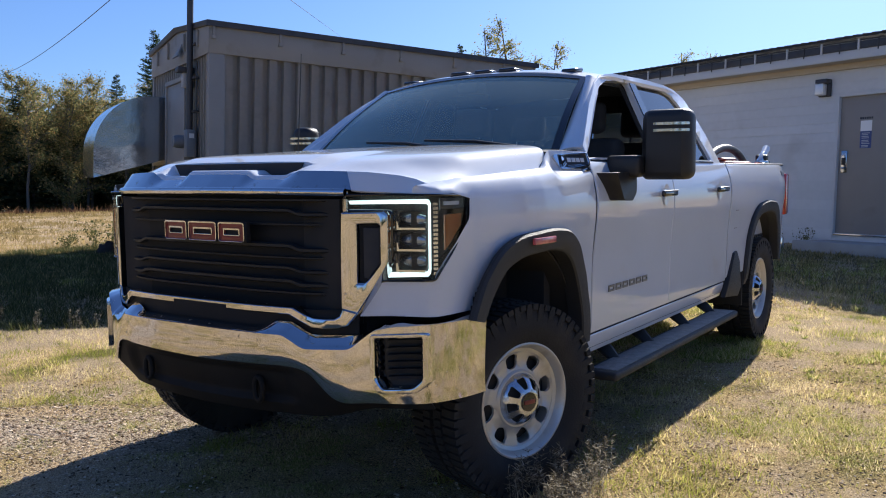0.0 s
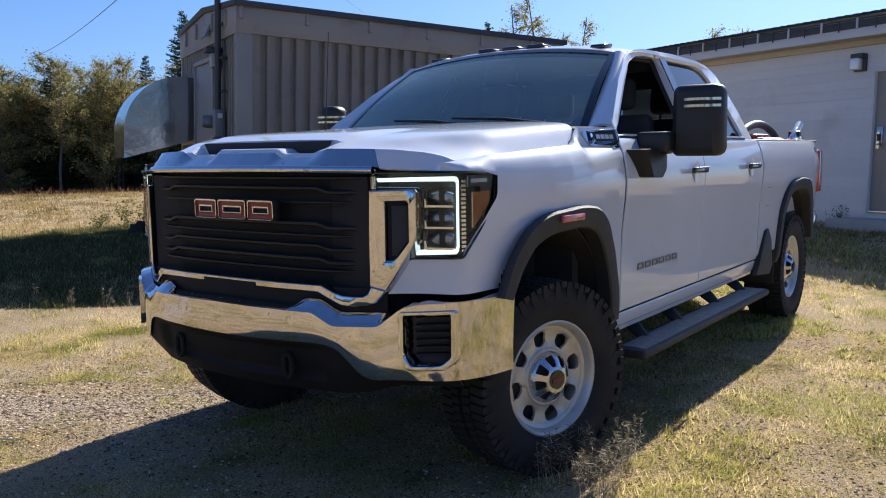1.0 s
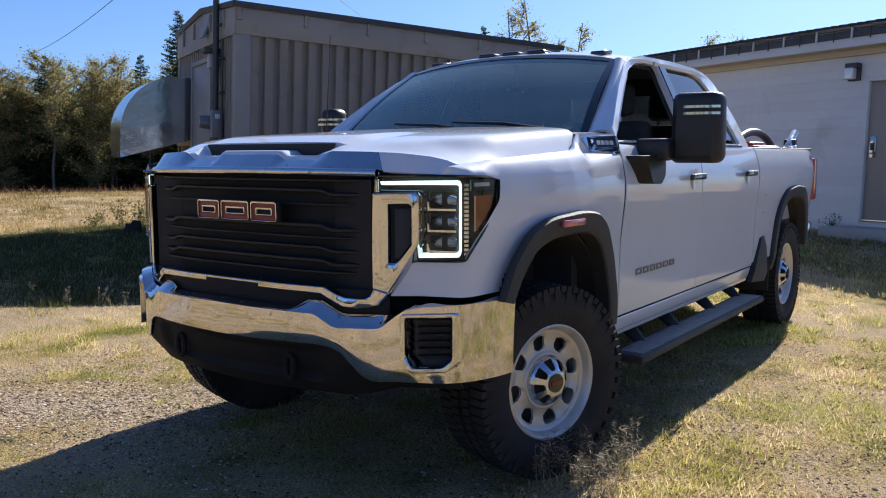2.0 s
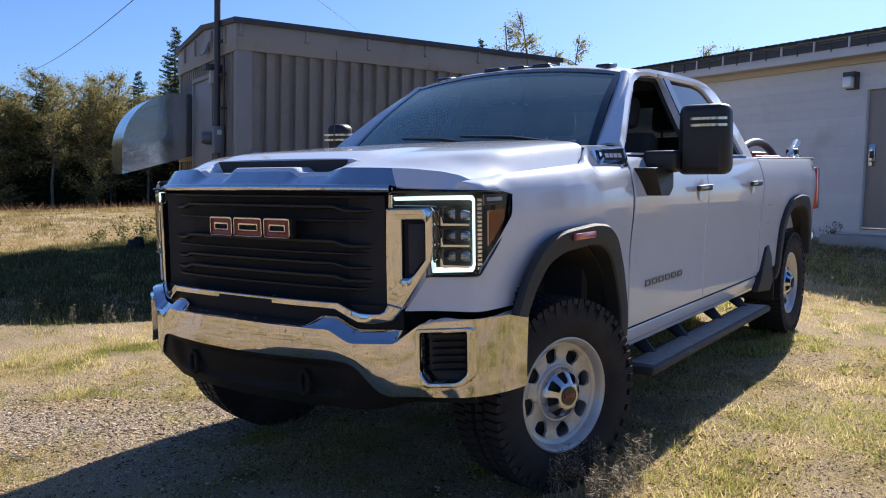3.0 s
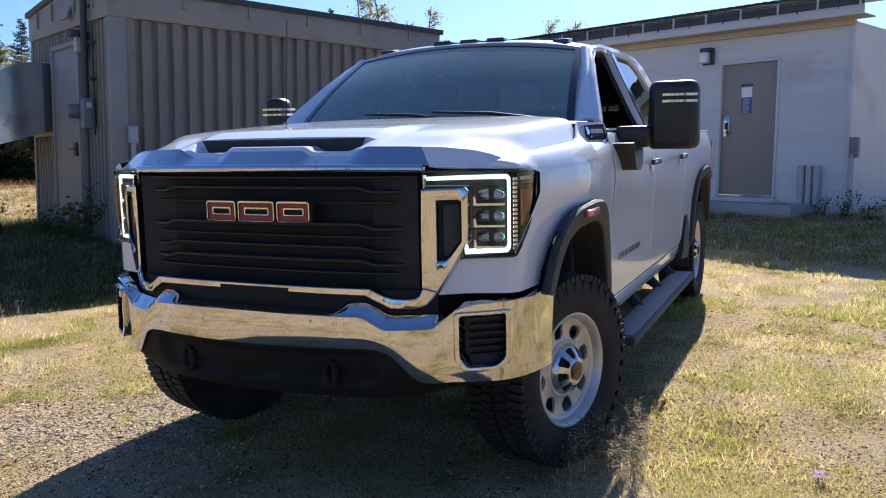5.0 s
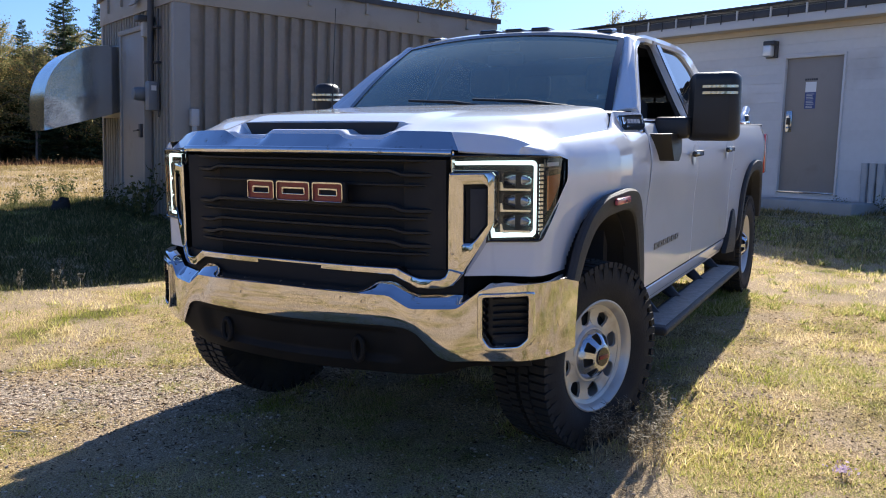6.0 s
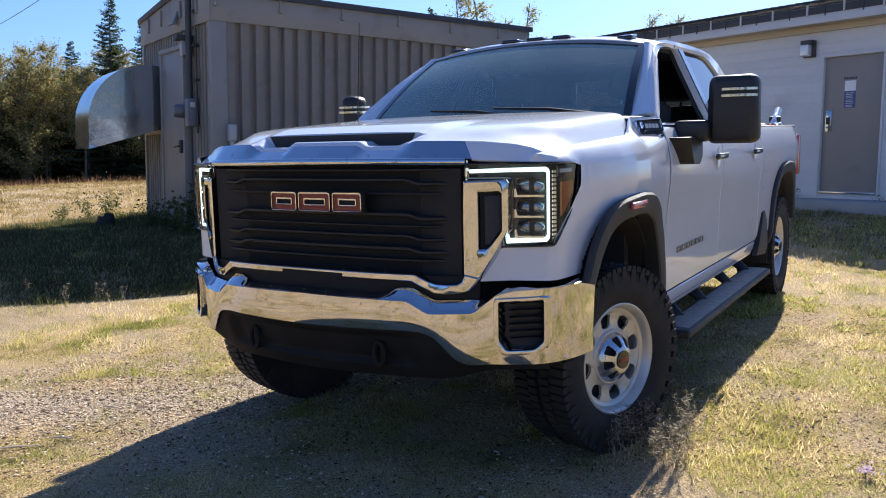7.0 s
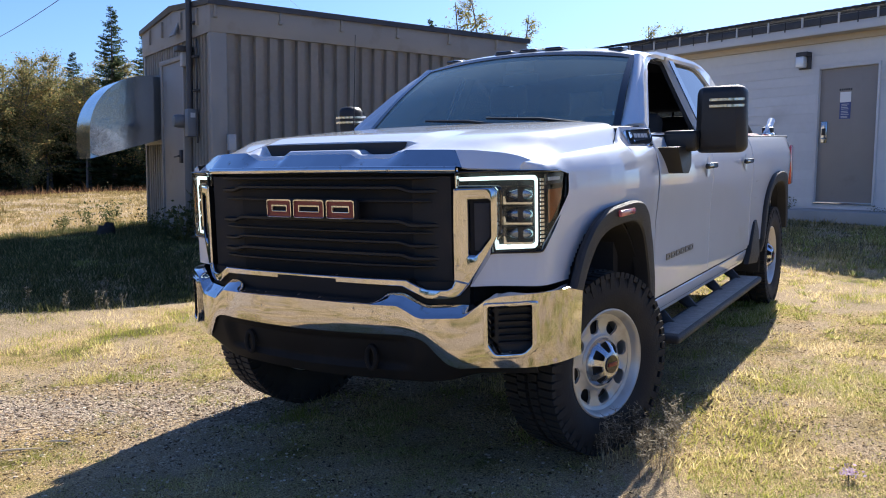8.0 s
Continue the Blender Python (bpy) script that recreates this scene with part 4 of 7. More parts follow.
# tow mirrors
def mirror(s, out=1.376):
    f = mirrored if s < 0 else (lambda q: q)
    def housing():
        b = box(1.118, out, 0.90, 1.06, 1.350, 1.697, 0.042, 4)
        for w in b.verts:
            k = (w.co.z - 1.362) / 0.33
            w.co.x += 0.012 * (k - 0.5) * (1 if w.co.x < 1.245 else -0.3)
            w.co.y += 0.05 * ((w.co.x - 1.245) / 0.13) ** 2 * (1 if w.co.y < 0.97 else 0)
        return b
    base = part("mirror", f(housing()), BLACK, truck, "large black tow mirror")
    for z in (1.585, 1.617):
        part("mirror_lamp", f(grid(lambda x, v: Vector((x, 0.889 + 0.05 * ((x - 1.245) / 0.13) ** 2, z + 0.013 * v)), span(out - 0.171, out - 0.004, 10), [0, 1], None, 0.012)), REFLECTOR, base, "clear marker strip")
    part("mirror_glass", f(box(1.14, out - 0.02, 1.058, 1.064, 1.375, 1.67)), REFLECTOR, base)
    part("mirror_arm", f(box(0.975, 1.15, 0.85, 0.95, 1.362, 1.472, 0.022, 3)), BLACK, base)
    part("mirror_foot", f(plate(rounded([(0.67, 1.388), (0.93, 1.388), (0.93, 1.285), (0.88, 1.245), (0.77, 1.25)], 0.015), (), lambda y, z: (1.0, y, z), 0.10, 0.012, way=(1, 0.3, 0))), BLACK, base)


mirror(1)
mirror(-1, 1.235)

# handles, badges
for s in (1, -1):
    f = mirrored if s < 0 else (lambda q: q)
    for i, (y, door) in enumerate(((1.60, front_doors), (2.68, rear_doors))):
        d = door[0 if s > 0 else 1]
        part("handle_recess", f(grid(lambda t, r: Vector((1.0335 - 0.004 * (1 - r), y + 0.055 * r * math.cos(t), 1.258 + 0.062 * r * math.sin(t))), span(0, 2 * math.pi, 24), span(0.05, 1, 3))), PAINT, d)
        h = part("handle", f(box(1.045, 1.072, y - 0.13, y + 0.10, 1.248, 1.283, 0.012, 3)), GLOSSBLACK, d, "black door handle")
        part("handle_trim", f(box(1.068, 1.075, y - 0.12, y + 0.09, 1.276, 1.284, 0.003)), BADGE, h)
    for k in range(6):
        y0 = 0.83 + k * 0.094
        hole = [(y0 + 0.012, 0.793), (y0 + 0.060, 0.793), (y0 + 0.060, 0.807), (y0 + 0.012, 0.807)]
        part("model_badge", f(plate([(y0, 0.784), (y0 + 0.070, 0.784), (y0 + 0.070, 0.816), (y0, 0.816)], [hole], lambda y, z: (side_x(y, z) + 0.001, y, z), 0.004, 0.001, way=(1, 0, 0))), BADGE, front_doors[0 if s > 0 else 1], "grey badge bars")
    def badge_at(off):
        return lambda y, z: (0.938 + 0.045 * (y - 0.35) / 0.28 - 0.30 * (z - 1.400) + off, y, z)
    fb = part("fender_badge", f(plate(rounded([(0.352, 1.462), (0.372, 1.472), (0.638, 1.484), (0.645, 1.425), (0.60, 1.405), (0.395, 1.404)], 0.012), [rounded([(0.43, 1.466), (0.625, 1.473), (0.628, 1.430), (0.45, 1.420)], 0.01)], badge_at(-0.004), 0.014, 0.004, way=(1, -0.2, 0.2))), CHROME, fenders[0 if s > 0 else 1], "chrome fender badge")
    part("badge_plate", f(plate([(0.42, 1.468), (0.63, 1.476), (0.632, 1.428), (0.44, 1.416)], (), badge_at(-0.003), 0.007, way=(1, -0.2, 0.2))), BLACK, fb)
    for k in range(4):
        y0 = 0.465 + k * 0.036
        part("badge_bar", f(plate([(y0, 1.438), (y0 + 0.028, 1.438), (y0 + 0.028, 1.458), (y0, 1.458)], (), badge_at(0.004), 0.003, way=(1, -0.2, 0.2))), WHITEBAR, fb)
    part("badge_foot", f(box(0.965, 0.995, 0.565, 0.65, 1.393, 1.405, 0.003)), CHROME, fb)
    for k in range(3):
        part("bed_badge", f(plate([(4.62 + k * 0.07, 1.345), (4.67 + k * 0.07, 1.345), (4.67 + k * 0.07, 1.385), (4.62 + k * 0.07, 1.385)], (), lambda y, z: (side_x(y, z) + 0.001, y, z), 0.005, way=(1, 0, 0))), BADGE, bed_sides[0 if s > 0 else 1])
    for z in (1.098, 0.968):
        part("fuel_door_line", f(box(side_x(3.2, z), side_x(3.2, z) + 0.0015, 3.14, 3.21, z, z + 0.006)), BADGE, bed_sides[0 if s > 0 else 1])

# roof marker lamps
def roof_lamp(x, w):
    b = box(x - w, x + w, 1.28, 1.39, 0, 0.026, 0.010, 3)
    z = roof_at(x, 1.33).z - 0.006
    for q in b.verts:
        q.co.z += z + (-0.012 if q.co.y < 1.30 else 0)
    return b
lampbar = part("roof_lamp_bar", box(-0.235, 0.235, 1.26, 1.40, 1.968, 1.996, 0.012, 3), GLOSSBLACK, truck, "black clearance lamp bar")
for x in (-0.17, 0.0, 0.17):
    part("roof_lamp", box(x - 0.055, x + 0.055, 1.255, 1.38, 1.985, 2.008, 0.010, 3), GLOSSBLACK, lampbar)
for x in (-0.56, 0.56):
    part("roof_lamp", roof_lamp(x, 0.045), GLOSSBLACK, truck, "black clearance lamp")
part("antenna", tube([(-0.80, 0.50, 1.47), (-0.80, 0.50, 1.53), (-0.785, 0.53, 2.09)], [0.012, 0.004, 0.0025], 6), BLACK, truck, "thin black whip antenna")

# running boards
TREAD = mat("worn_grey_tread", (0.22, 0.22, 0.22), 0.6, vary=0.25, scale=30, bump=0.6, bscale=90)
def board(s):
    f = mirrored if s < 0 else (lambda q: q)
    b = part("running_board", f(box(0.955, 1.135, 0.63, 2.82, 0.374, 0.420, 0.018, 3)), FLARE, truck, "grey worn running board")
    part("tread_strip", f(box(0.985, 1.115, 0.68, 2.77, 0.419, 0.424, 0.002)), TREAD, b)
    for y in (0.95, 1.45, 2.1, 2.65):
        part("board_bracket", f(tube([(0.80, y + 0.08, 0.53), (0.94, y + 0.02, 0.455), (1.02, y, 0.395)], [0.040, 0.036, 0.022], 8, flat=0.5)), FLARE, b)


board(1)
board(-1)

# bed, tail
part("bed_floor", box(-0.90, 0.90, 3.0, 4.9, 0.80, 0.85), DARK, truck)
part("bed_front_wall", box(-0.95, 0.95, 3.0, 3.04, 0.80, 1.43), PAINT, truck)
both("bed_inner_wall", lambda: box(0.86, 0.90, 3.04, 4.9, 0.82, 1.42), PAINT)
both("bed_rail", lambda: box(0.85, 0.955, 3.0, 4.92, 1.425, 1.446, 0.006), BLACK, "black bed rail cap")
part("tailgate", box(-0.86, 0.86, 4.86, 4.93, 0.82, 1.43, 0.02), PAINT, truck)
both("tail_light", lambda: box(0.87, 1.004, 4.84, 4.965, 0.99, 1.36, 0.02, 3), REDLENS, "red tail light")
part("rear_bumper", box(-0.96, 0.96, 4.88, 5.07, 0.62, 0.80, 0.04, 3), CHROME, truck, "chrome rear bumper")
part("hitch", box(-0.05, 0.05, 4.8, 5.1, 0.50, 0.58, 0.01), DARK, truck)

# underside
both("frame_rail", lambda: box(0.40, 0.50, -0.75, 5.0, 0.52, 0.68), DARK)
part("engine_block", box(-0.45, 0.45, -0.6, 0.4, 0.5, 1.25, 0.05), DARK, truck)
part("radiator", box(-0.64, 0.64, -0.80, -0.70, 0.55, 1.30), DARK, truck)
both("inner_fender", lambda: box(0.62, 0.68, -0.70, 0.45, 0.62, 1.28), DARK)
for y in (0.0, BACK):
    part("axle", tube([(-0.78, y, 0.42), (-0.15, y, 0.42), (0, y, 0.40), (0.15, y, 0.42), (0.78, y, 0.42)], [0.05, 0.06, 0.14, 0.06, 0.05], 14), DARK, truck)
part("fuel_tank", box(-0.75, -0.52, 1.4, 2.9, 0.45, 0.72, 0.05), DARK, truck)
part("transmission", box(-0.22, 0.22, 0.4, 2.2, 0.42, 0.72, 0.06), DARK, truck)
part("bed_underside", box(-0.84, 0.84, 3.0, 4.95, 0.70, 0.80), DARK, truck)

# wheels
R_TYRE = 0.422


def tyre_mesh():
    prof = [(0.105, 0.240), (0.122, 0.262), (0.137, 0.30), (0.142, 0.335), (0.138, 0.37), (0.128, 0.392), (0.105, 0.402), (-0.105, 0.402), (-0.128, 0.392), (-0.142, 0.335), (-0.122, 0.262), (-0.105, 0.240)]
    b = lathe(prof, 72, closed=True)
    return b


def tread_mesh():
    b = bmesh.new()
    for k in range(70):
        a = 360 * k / 70
        for x0, x1, sh in ((0.062, 0.141, 0), (0.012, 0.056, 2.0), (-0.056, -0.012, -1.2), (-0.141, -0.062, 1.5)):
            w = 0.0125 + 0.002 * (k % 2)
            box(x0, x1, -w, w, 0.394, R_TYRE - (0.004 if abs(x0) > 0.06 else 0), 0.0, bm=b, m=pose(0, 0, 0, a + sh))
        if k % 2 == 0:
            box(0.128, 0.1415, -0.016, 0.016, 0.345, 0.40, bm=b, m=pose(0, 0, 0, a))
            box(-0.1415, -0.128, -0.016, 0.016, 0.345, 0.40, bm=b, m=pose(0, 0, 0, a))
    return b


def disc_x(r):
    return curve(r, [(0.0, 0.085), (0.115, 0.080), (0.135, 0.066), (0.16, 0.060), (0.19, 0.066), (0.205, 0.074), (0.222, 0.082), (0.236, 0.112), (0.25, 0.118)])


def wheel_mesh():
    holes = []
    for k in range(8):
        a = 2 * math.pi * k / 8 + 0.2
        ring2 = rounded([(0.137, -0.025), (0.199, -0.043), (0.199, 0.043), (0.137, 0.025)], 0.028, 4)
        holes.append([(r * math.cos(a) - t * math.sin(a), r * math.sin(a) + t * math.cos(a)) for r, t in ring2])
    rings = [[(r * math.cos(t), r * math.sin(t)) for t in span(0, 2 * math.pi, n)[:-1]] for r, n in ((0.207, 72), (0.128, 48))]
    b = plate(rings[0], holes + [rings[1]], lambda y, z: (disc_x(math.hypot(y, z)), y, z), 0.012, 0.003, way=(-1, 0, 0))
    lathe([(disc_x(0.207), 0.207), (0.082, 0.222), (0.10, 0.230), (0.113, 0.237), (0.119, 0.244), (0.117, 0.251), (0.108, 0.250), (0.10, 0.238), (-0.11, 0.236), (-0.115, 0.225), (0.06, 0.207)], 72, bm=b, closed=True)
    lathe([(disc_x(0.128), 0.128), (0.078, 0.120), (0.08, 0.05), (0.06, 0.05), (0.05, 0.128)], 48, bm=b, closed=True)
    return b


def cap_x(r):
    return curve(r, [(0.0, 0.140), (0.042, 0.139), (0.060, 0.133), (0.085, 0.116), (0.102, 0.098), (0.116, 0.075)])


def cap_mesh():
    """The domed hub cap, open between its eight spokes."""
    holes = []
    for k in range(8):
        a = 2 * math.pi * k / 8 + 0.2
        ring2 = rounded([(0.056, -0.011), (0.098, -0.024), (0.098, 0.024), (0.056, 0.011)], 0.010, 3)
        holes.append([(r * math.cos(a) - t * math.sin(a), r * math.sin(a) + t * math.cos(a)) for r, t in dense(ring2, 0.01)])
    outer = [(0.116 * math.cos(t), 0.116 * math.sin(t)) for t in span(0, 2 * math.pi, 64)[:-1]]
    return plate(outer, holes, lambda y, z: (cap_x(math.hypot(y, z)), y, z), 0.008, 0.0015, way=(-1, 0, 0))


corners = [("wheel", 0.886, 0.0, -17.0, 1), ("wheel", -0.866, 0.0, -17.0, -1), ("wheel", 0.866, BACK, 0.0, 1), ("wheel", -0.866, BACK, 0.0, -1)]
made = []
for name, x, y, steer, s in corners:
    m = pose(x, y, 0.421, 0, 0, steer + (0 if s > 0 else 180)) @ pose(0, 0, 0, 7 * len(made))
    if not made:
        w = part("wheel", wheel_mesh(), WHEEL, truck, "silver painted steel wheel with oval holes", 38)
        t = part("tyre", tyre_mesh(), RUBBER, w, "black all-terrain tyre")
        c = part("hub_cap", cap_mesh(), HUBCAP, w, "silver spoked hub cap", 40)
        d = part("brake_drum", lathe([(-0.10, 0.02), (-0.10, 0.20), (0.02, 0.20), (0.045, 0.125), (0.09, 0.095), (0.10, 0.02)], 40), DARK, w)
        g = part("hub_badge", lathe([(0.13, 0.001), (0.1415, 0.001), (0.1395, 0.041), (0.128, 0.041)], 32), GLOSSBLACK, w, "dark hub badge with a red bar")
        r = part("hub_badge_bar", box(0.140, 0.1435, -0.031, 0.031, -0.009, 0.009, 0.001), RED, w)
        tr = part("tread", tread_mesh(), RUBBER, w)
        tr["kind"] = "stuff"
        made.append((w, t, c, d, g, r, tr))
        w.matrix_basis = m
    else:
        w0 = made[0][0]
        w = new("wheel", w0.data)
        w.parent = truck
        w["label"] = "silver painted steel wheel with oval holes"
        w.matrix_basis = m
        kids = []
        for k in made[0][1:]:
            o = new(k.name.split(".")[0], k.data)
            o.parent = w
            if "label" in k:
                o["label"] = k["label"]
            if "kind" in k:
                o["kind"] = k["kind"]
            kids.append(o)
        made.append((w, *kids))

# ---------------------------------------------------------------- the ground
def ground_z(x, y):
    far_off = math.hypot(x, y)
    if far_off > 24 and x < -6:
        # the clearing falls away towards the wood
        q = 24 / far_off
        return 1.35 + (ground_z(x * q, y * q) - 1.35) * min(far_off, 80.0) / 24 - 0.02
    yy = min(max(y, -30.0), 16.0)
    s = min(1, max(0, (-6.1 - x) / 2.1))
    s = s * s * (3 - 2 * s)
    fade = min(1, max(0, 1 - (abs(x + 2.4) - 6) / 20))
    z = 0.066 + 0.044 * (yy - 3.35) + 0.012 * (x + 2.46) * fade + 0.26 * s
    far = min(1, max(0, (yy - 9.0) / 4.0))
    z += 0.17 * far * (1 - s)
    near = math.exp(-((x + 2.4) / 2.2) ** 2 - ((y - 5.2) / 3.4) ** 2)
    z += 0.05 * noise.noise(Vector((x * 0.35, y * 0.35, 0))) * (1 - near)
    if math.hypot(x, y) > 60:
        z = z * 0.6
    return z


GROUND = bpy.data.materials.new("dry_grass_and_gravel")
GROUND.use_nodes = True
gn, gl = GROUND.node_tree.nodes, GROUND.node_tree.links
gb = gn["Principled BSDF"]
gb.inputs["Roughness"].default_value = 0.95
gb.inputs["Specular IOR Level"].default_value = 0.15
gco = gn.new("ShaderNodeTexCoord").outputs["Object"]


def gnoise(s, d=5.0, rough=0.55):
    t = gn.new("ShaderNodeTexNoise")
    t.inputs["Scale"].default_value, t.inputs["Detail"].default_value, t.inputs["Roughness"].default_value = s, d, rough
    gl.new(gco, t.inputs["Vector"])
    return t.outputs["Fac"]


def gramp(fac, stops):
    r = gn.new("ShaderNodeValToRGB")
    els = r.color_ramp.elements
    while len(els) < len(stops):
        els.new(0.5)
    for q, (p, c) in zip(els, stops):
        q.position, q.color = p, (*c, 1)
    gl.new(fac, r.inputs[0])
    return r.outputs[0]


def gmix(fac, a, b, kind="MIX"):
    x = gn.new("ShaderNodeMix")
    x.data_type, x.blend_type = "RGBA", kind
    gl.new(fac, x.inputs["Factor"]) if not isinstance(fac, float) else setattr(x.inputs["Factor"], "default_value", fac)
    gl.new(a, x.inputs["A"])
    gl.new(b, x.inputs["B"])
    return x.outputs["Result"]


grass_c = gramp(gnoise(1.9, 8), [(0.34, (0.18, 0.16, 0.045)), (0.44, (0.42, 0.315, 0.14)), (0.58, (0.58, 0.43, 0.245))])
fine_c = gramp(gnoise(130, 5, 0.7), [(0.36, (0.10, 0.09, 0.08)), (0.48, (0.80, 0.78, 0.76)), (0.60, (1.55, 1.50, 1.42))])
soil_c = gramp(gnoise(150, 4, 0.7), [(0.37, (0.055, 0.037, 0.024)), (0.48, (0.40, 0.295, 0.185)), (0.62, (0.80, 0.63, 0.44))])
bare = gn.new("ShaderNodeMapRange")
bare.inputs["From Min"].default_value, bare.inputs["From Max"].default_value = 0.48, 0.56
gl.new(gnoise(1.3, 7), bare.inputs["Value"])
grass_f = gmix(1.0, grass_c, fine_c, "MULTIPLY")
# the gravel track runs by the passenger side of the truck
sep = gn.new("ShaderNodeSeparateXYZ")
gl.new(gco, sep.inputs[0])


def math_node(op, a, b=None):
    q = gn.new("ShaderNodeMath")
    q.operation = op
    for i, w in enumerate((a, b)):
        if w is None:
            continue
        if isinstance(w, (int, float)):
            q.inputs[i].default_value = w
        else:
            gl.new(w, q.inputs[i])
    return q.outputs[0]


lane = math_node("ADD", math_node("MULTIPLY", sep.outputs[0], -0.6), math_node("MULTIPLY", sep.outputs[1], 0.8))   # across the track
lane = math_node("ADD", lane, math_node("MULTIPLY", math_node("SUBTRACT", gnoise(1.4, 6), 0.5), 1.5))
track = gn.new("ShaderNodeMapRange")
track.inputs["From Min"].default_value, track.inputs["From Max"].default_value = 0.55, 0.15
gl.new(math_node("ABSOLUTE", math_node("SUBTRACT", lane, 4.75)), track.inputs["Value"])
west = gn.new("ShaderNodeMapRange")
west.inputs["From Min"].default_value, west.inputs["From Max"].default_value = -2.6, -3.4
gl.new(sep.outputs[0], west.inputs["Value"])
gravel_fac = math_node("MULTIPLY", track.outputs[0], west.outputs[0])
base_c = gmix(math_node("MULTIPLY", bare.outputs[0], 0.75), grass_f, soil_c)
gravel_c = gramp(gnoise(110, 4, 0.75), [(0.37, (0.075, 0.054, 0.038)), (0.48, (0.44, 0.345, 0.24)), (0.62, (0.82, 0.68, 0.51))])
gl.new(gmix(gravel_fac, base_c, gravel_c), gb.inputs["Base Color"])
bp = gn.new("ShaderNodeBump")
bp.inputs["Strength"].default_value, bp.inputs["Distance"].default_value = 0.8, 0.03
gl.new(gnoise(95, 5, 0.7), bp.inputs["Height"])
gl.new(bp.outputs[0], gb.inputs["Normal"])


def spread(lo, hi, near0, near1, step, far_n):
    """Lines close together near the truck and wide apart towards the horizon."""
    inner = span(near0, near1, int((near1 - near0) / step))
    a = [near0 - (near0 - lo) * (k / far_n) ** 2.5 for k in range(far_n, 0, -1)]
    b = [near1 + (hi - near1) * (k / far_n) ** 2.5 for k in range(1, far_n + 1)]
    return a + inner + b


ground = mesh_object("ground", grid(lambda x, y: Vector((x, y, ground_z(x, y))), spread(-900, 900, -14, 6, 0.25, 24), spread(-900, 900, -3, 17, 0.25, 24)), GROUND)
tagged(ground, "dry patchy grass with gravel and bare soil", "ground", kind="structure")

# ---------------------------------------------------------------- metal equipment shelter
PHI = 27.3
CORNER = Vector((-7.756, 7.399, 0))
SHED = Matrix.Translation(CORNER) @ Matrix.Rotation(radians(-PHI), 4, "Z")   # x along the short side, y along the long side
SHED_L, SHED_W, EAVE, HEAD = 4.95, 2.92, 3.42, 3.03
CORR = mat("grey_brown_corrugated_steel", (0.47, 0.435, 0.385), 0.55, vary=0.07, scale=1.2, fine=0.05, dirt=(0.24, 0.19, 0.14), dirt_scale=2.2, dirt_at=(0.6, 0.95))
TRIMM = mat("grey_brown_trim", (0.285, 0.27, 0.245), 0.55, vary=0.08, scale=1.5, dirt=(0.14, 0.12, 0.09), dirt_scale=2.5, dirt_at=(0.58, 0.9))
GALV = mat("galvanised_steel", (0.46, 0.47, 0.48), 0.15, 0.9, vary=0.05, scale=2, bump=0.9, bscale=2.3)
GREYBOX = mat("grey_enclosure_paint", (0.17, 0.185, 0.205), 0.45, vary=0.06, scale=6)
PALEPIPE = mat("pale_grey_pipe", (0.42, 0.43, 0.44), 0.5, vary=0.06, scale=6)
DOORP = mat("grey_door_paint", (0.27, 0.255, 0.235), 0.5, vary=0.08, scale=2, dirt=(0.16, 0.13, 0.10), dirt_scale=3, dirt_at=(0.6, 0.9))
DARKSTEEL = mat("dark_steel", (0.06, 0.06, 0.065), 0.5, 0.3, vary=0.15)
BASE_Z = 0.42
shed = thing("equipment_shelter", "grey-brown corrugated steel equipment shelter with low gabled roof, in shade", "shed", SHED)


def corrugated(u0, u1, z0, z1, pitch, depth, place):
    """A ribbed sheet: place(u, out, z)."""
    us, out = [], []
    n = max(1, round((u1 - u0) / pitch))
    p = (u1 - u0) / n
    for k in range(n):
        a = u0 + k * p
        for f, o in ((0.0, 0), (0.54, 0), (0.61, depth), (0.93, depth)):
            us.append(a + f * p)
            out.append(o)
    us.append(u1)
    out.append(0)
    b = bmesh.new()
    rows = [[b.verts.new(place(u, o, z)) for u, o in zip(us, out)] for z in (z0, z1)]
    for i in range(len(us) - 1):
        b.faces.new((rows[0][i], rows[0][i + 1], rows[1][i + 1], rows[1][i]))
    bmesh.ops.solidify(b, geom=list(b.faces), thickness=0.003)
    return b


part("side_wall", corrugated(0.19, SHED_L, BASE_Z, HEAD + 0.02, 0.188, -0.058, lambda u, o, z: Vector((o - 0.01, u, z))), CORR, shed, sharp=20)
part("end_wall", corrugated(-SHED_W, -0.10, BASE_Z, HEAD + 0.02, 0.115, -0.03, lambda u, o, z: Vector((u, 0.01 - o, z))), CORR, shed, sharp=20)
part("far_side_wall", box(-SHED_W, -SHED_W + 0.05, 0.02, SHED_L, BASE_Z, EAVE), CORR, shed)
part("far_end_wall", box(-SHED_W, -0.02, SHED_L - 0.05, SHED_L, BASE_Z, EAVE), CORR, shed)
part("corner_post", box(-0.10, 0.012, -0.012, 0.19, BASE_Z, HEAD + 0.01, 0.012), TRIMM, shed)
part("corner_post", box(-SHED_W - 0.01, -SHED_W + 0.06, -0.012, 0.1, BASE_Z, HEAD + 0.01, 0.01), TRIMM, shed)
part("header", box(-0.02, 0.022, -0.02, SHED_L + 0.02, HEAD, EAVE - 0.06, 0.008), TRIMM, shed, "plain metal band under the eave")
gable = [(-SHED_W - 0.02, HEAD), (0.022, HEAD), (0.022, EAVE - 0.06), (-SHED_W / 2, EAVE + 0.07), (-SHED_W - 0.02, EAVE - 0.06)]
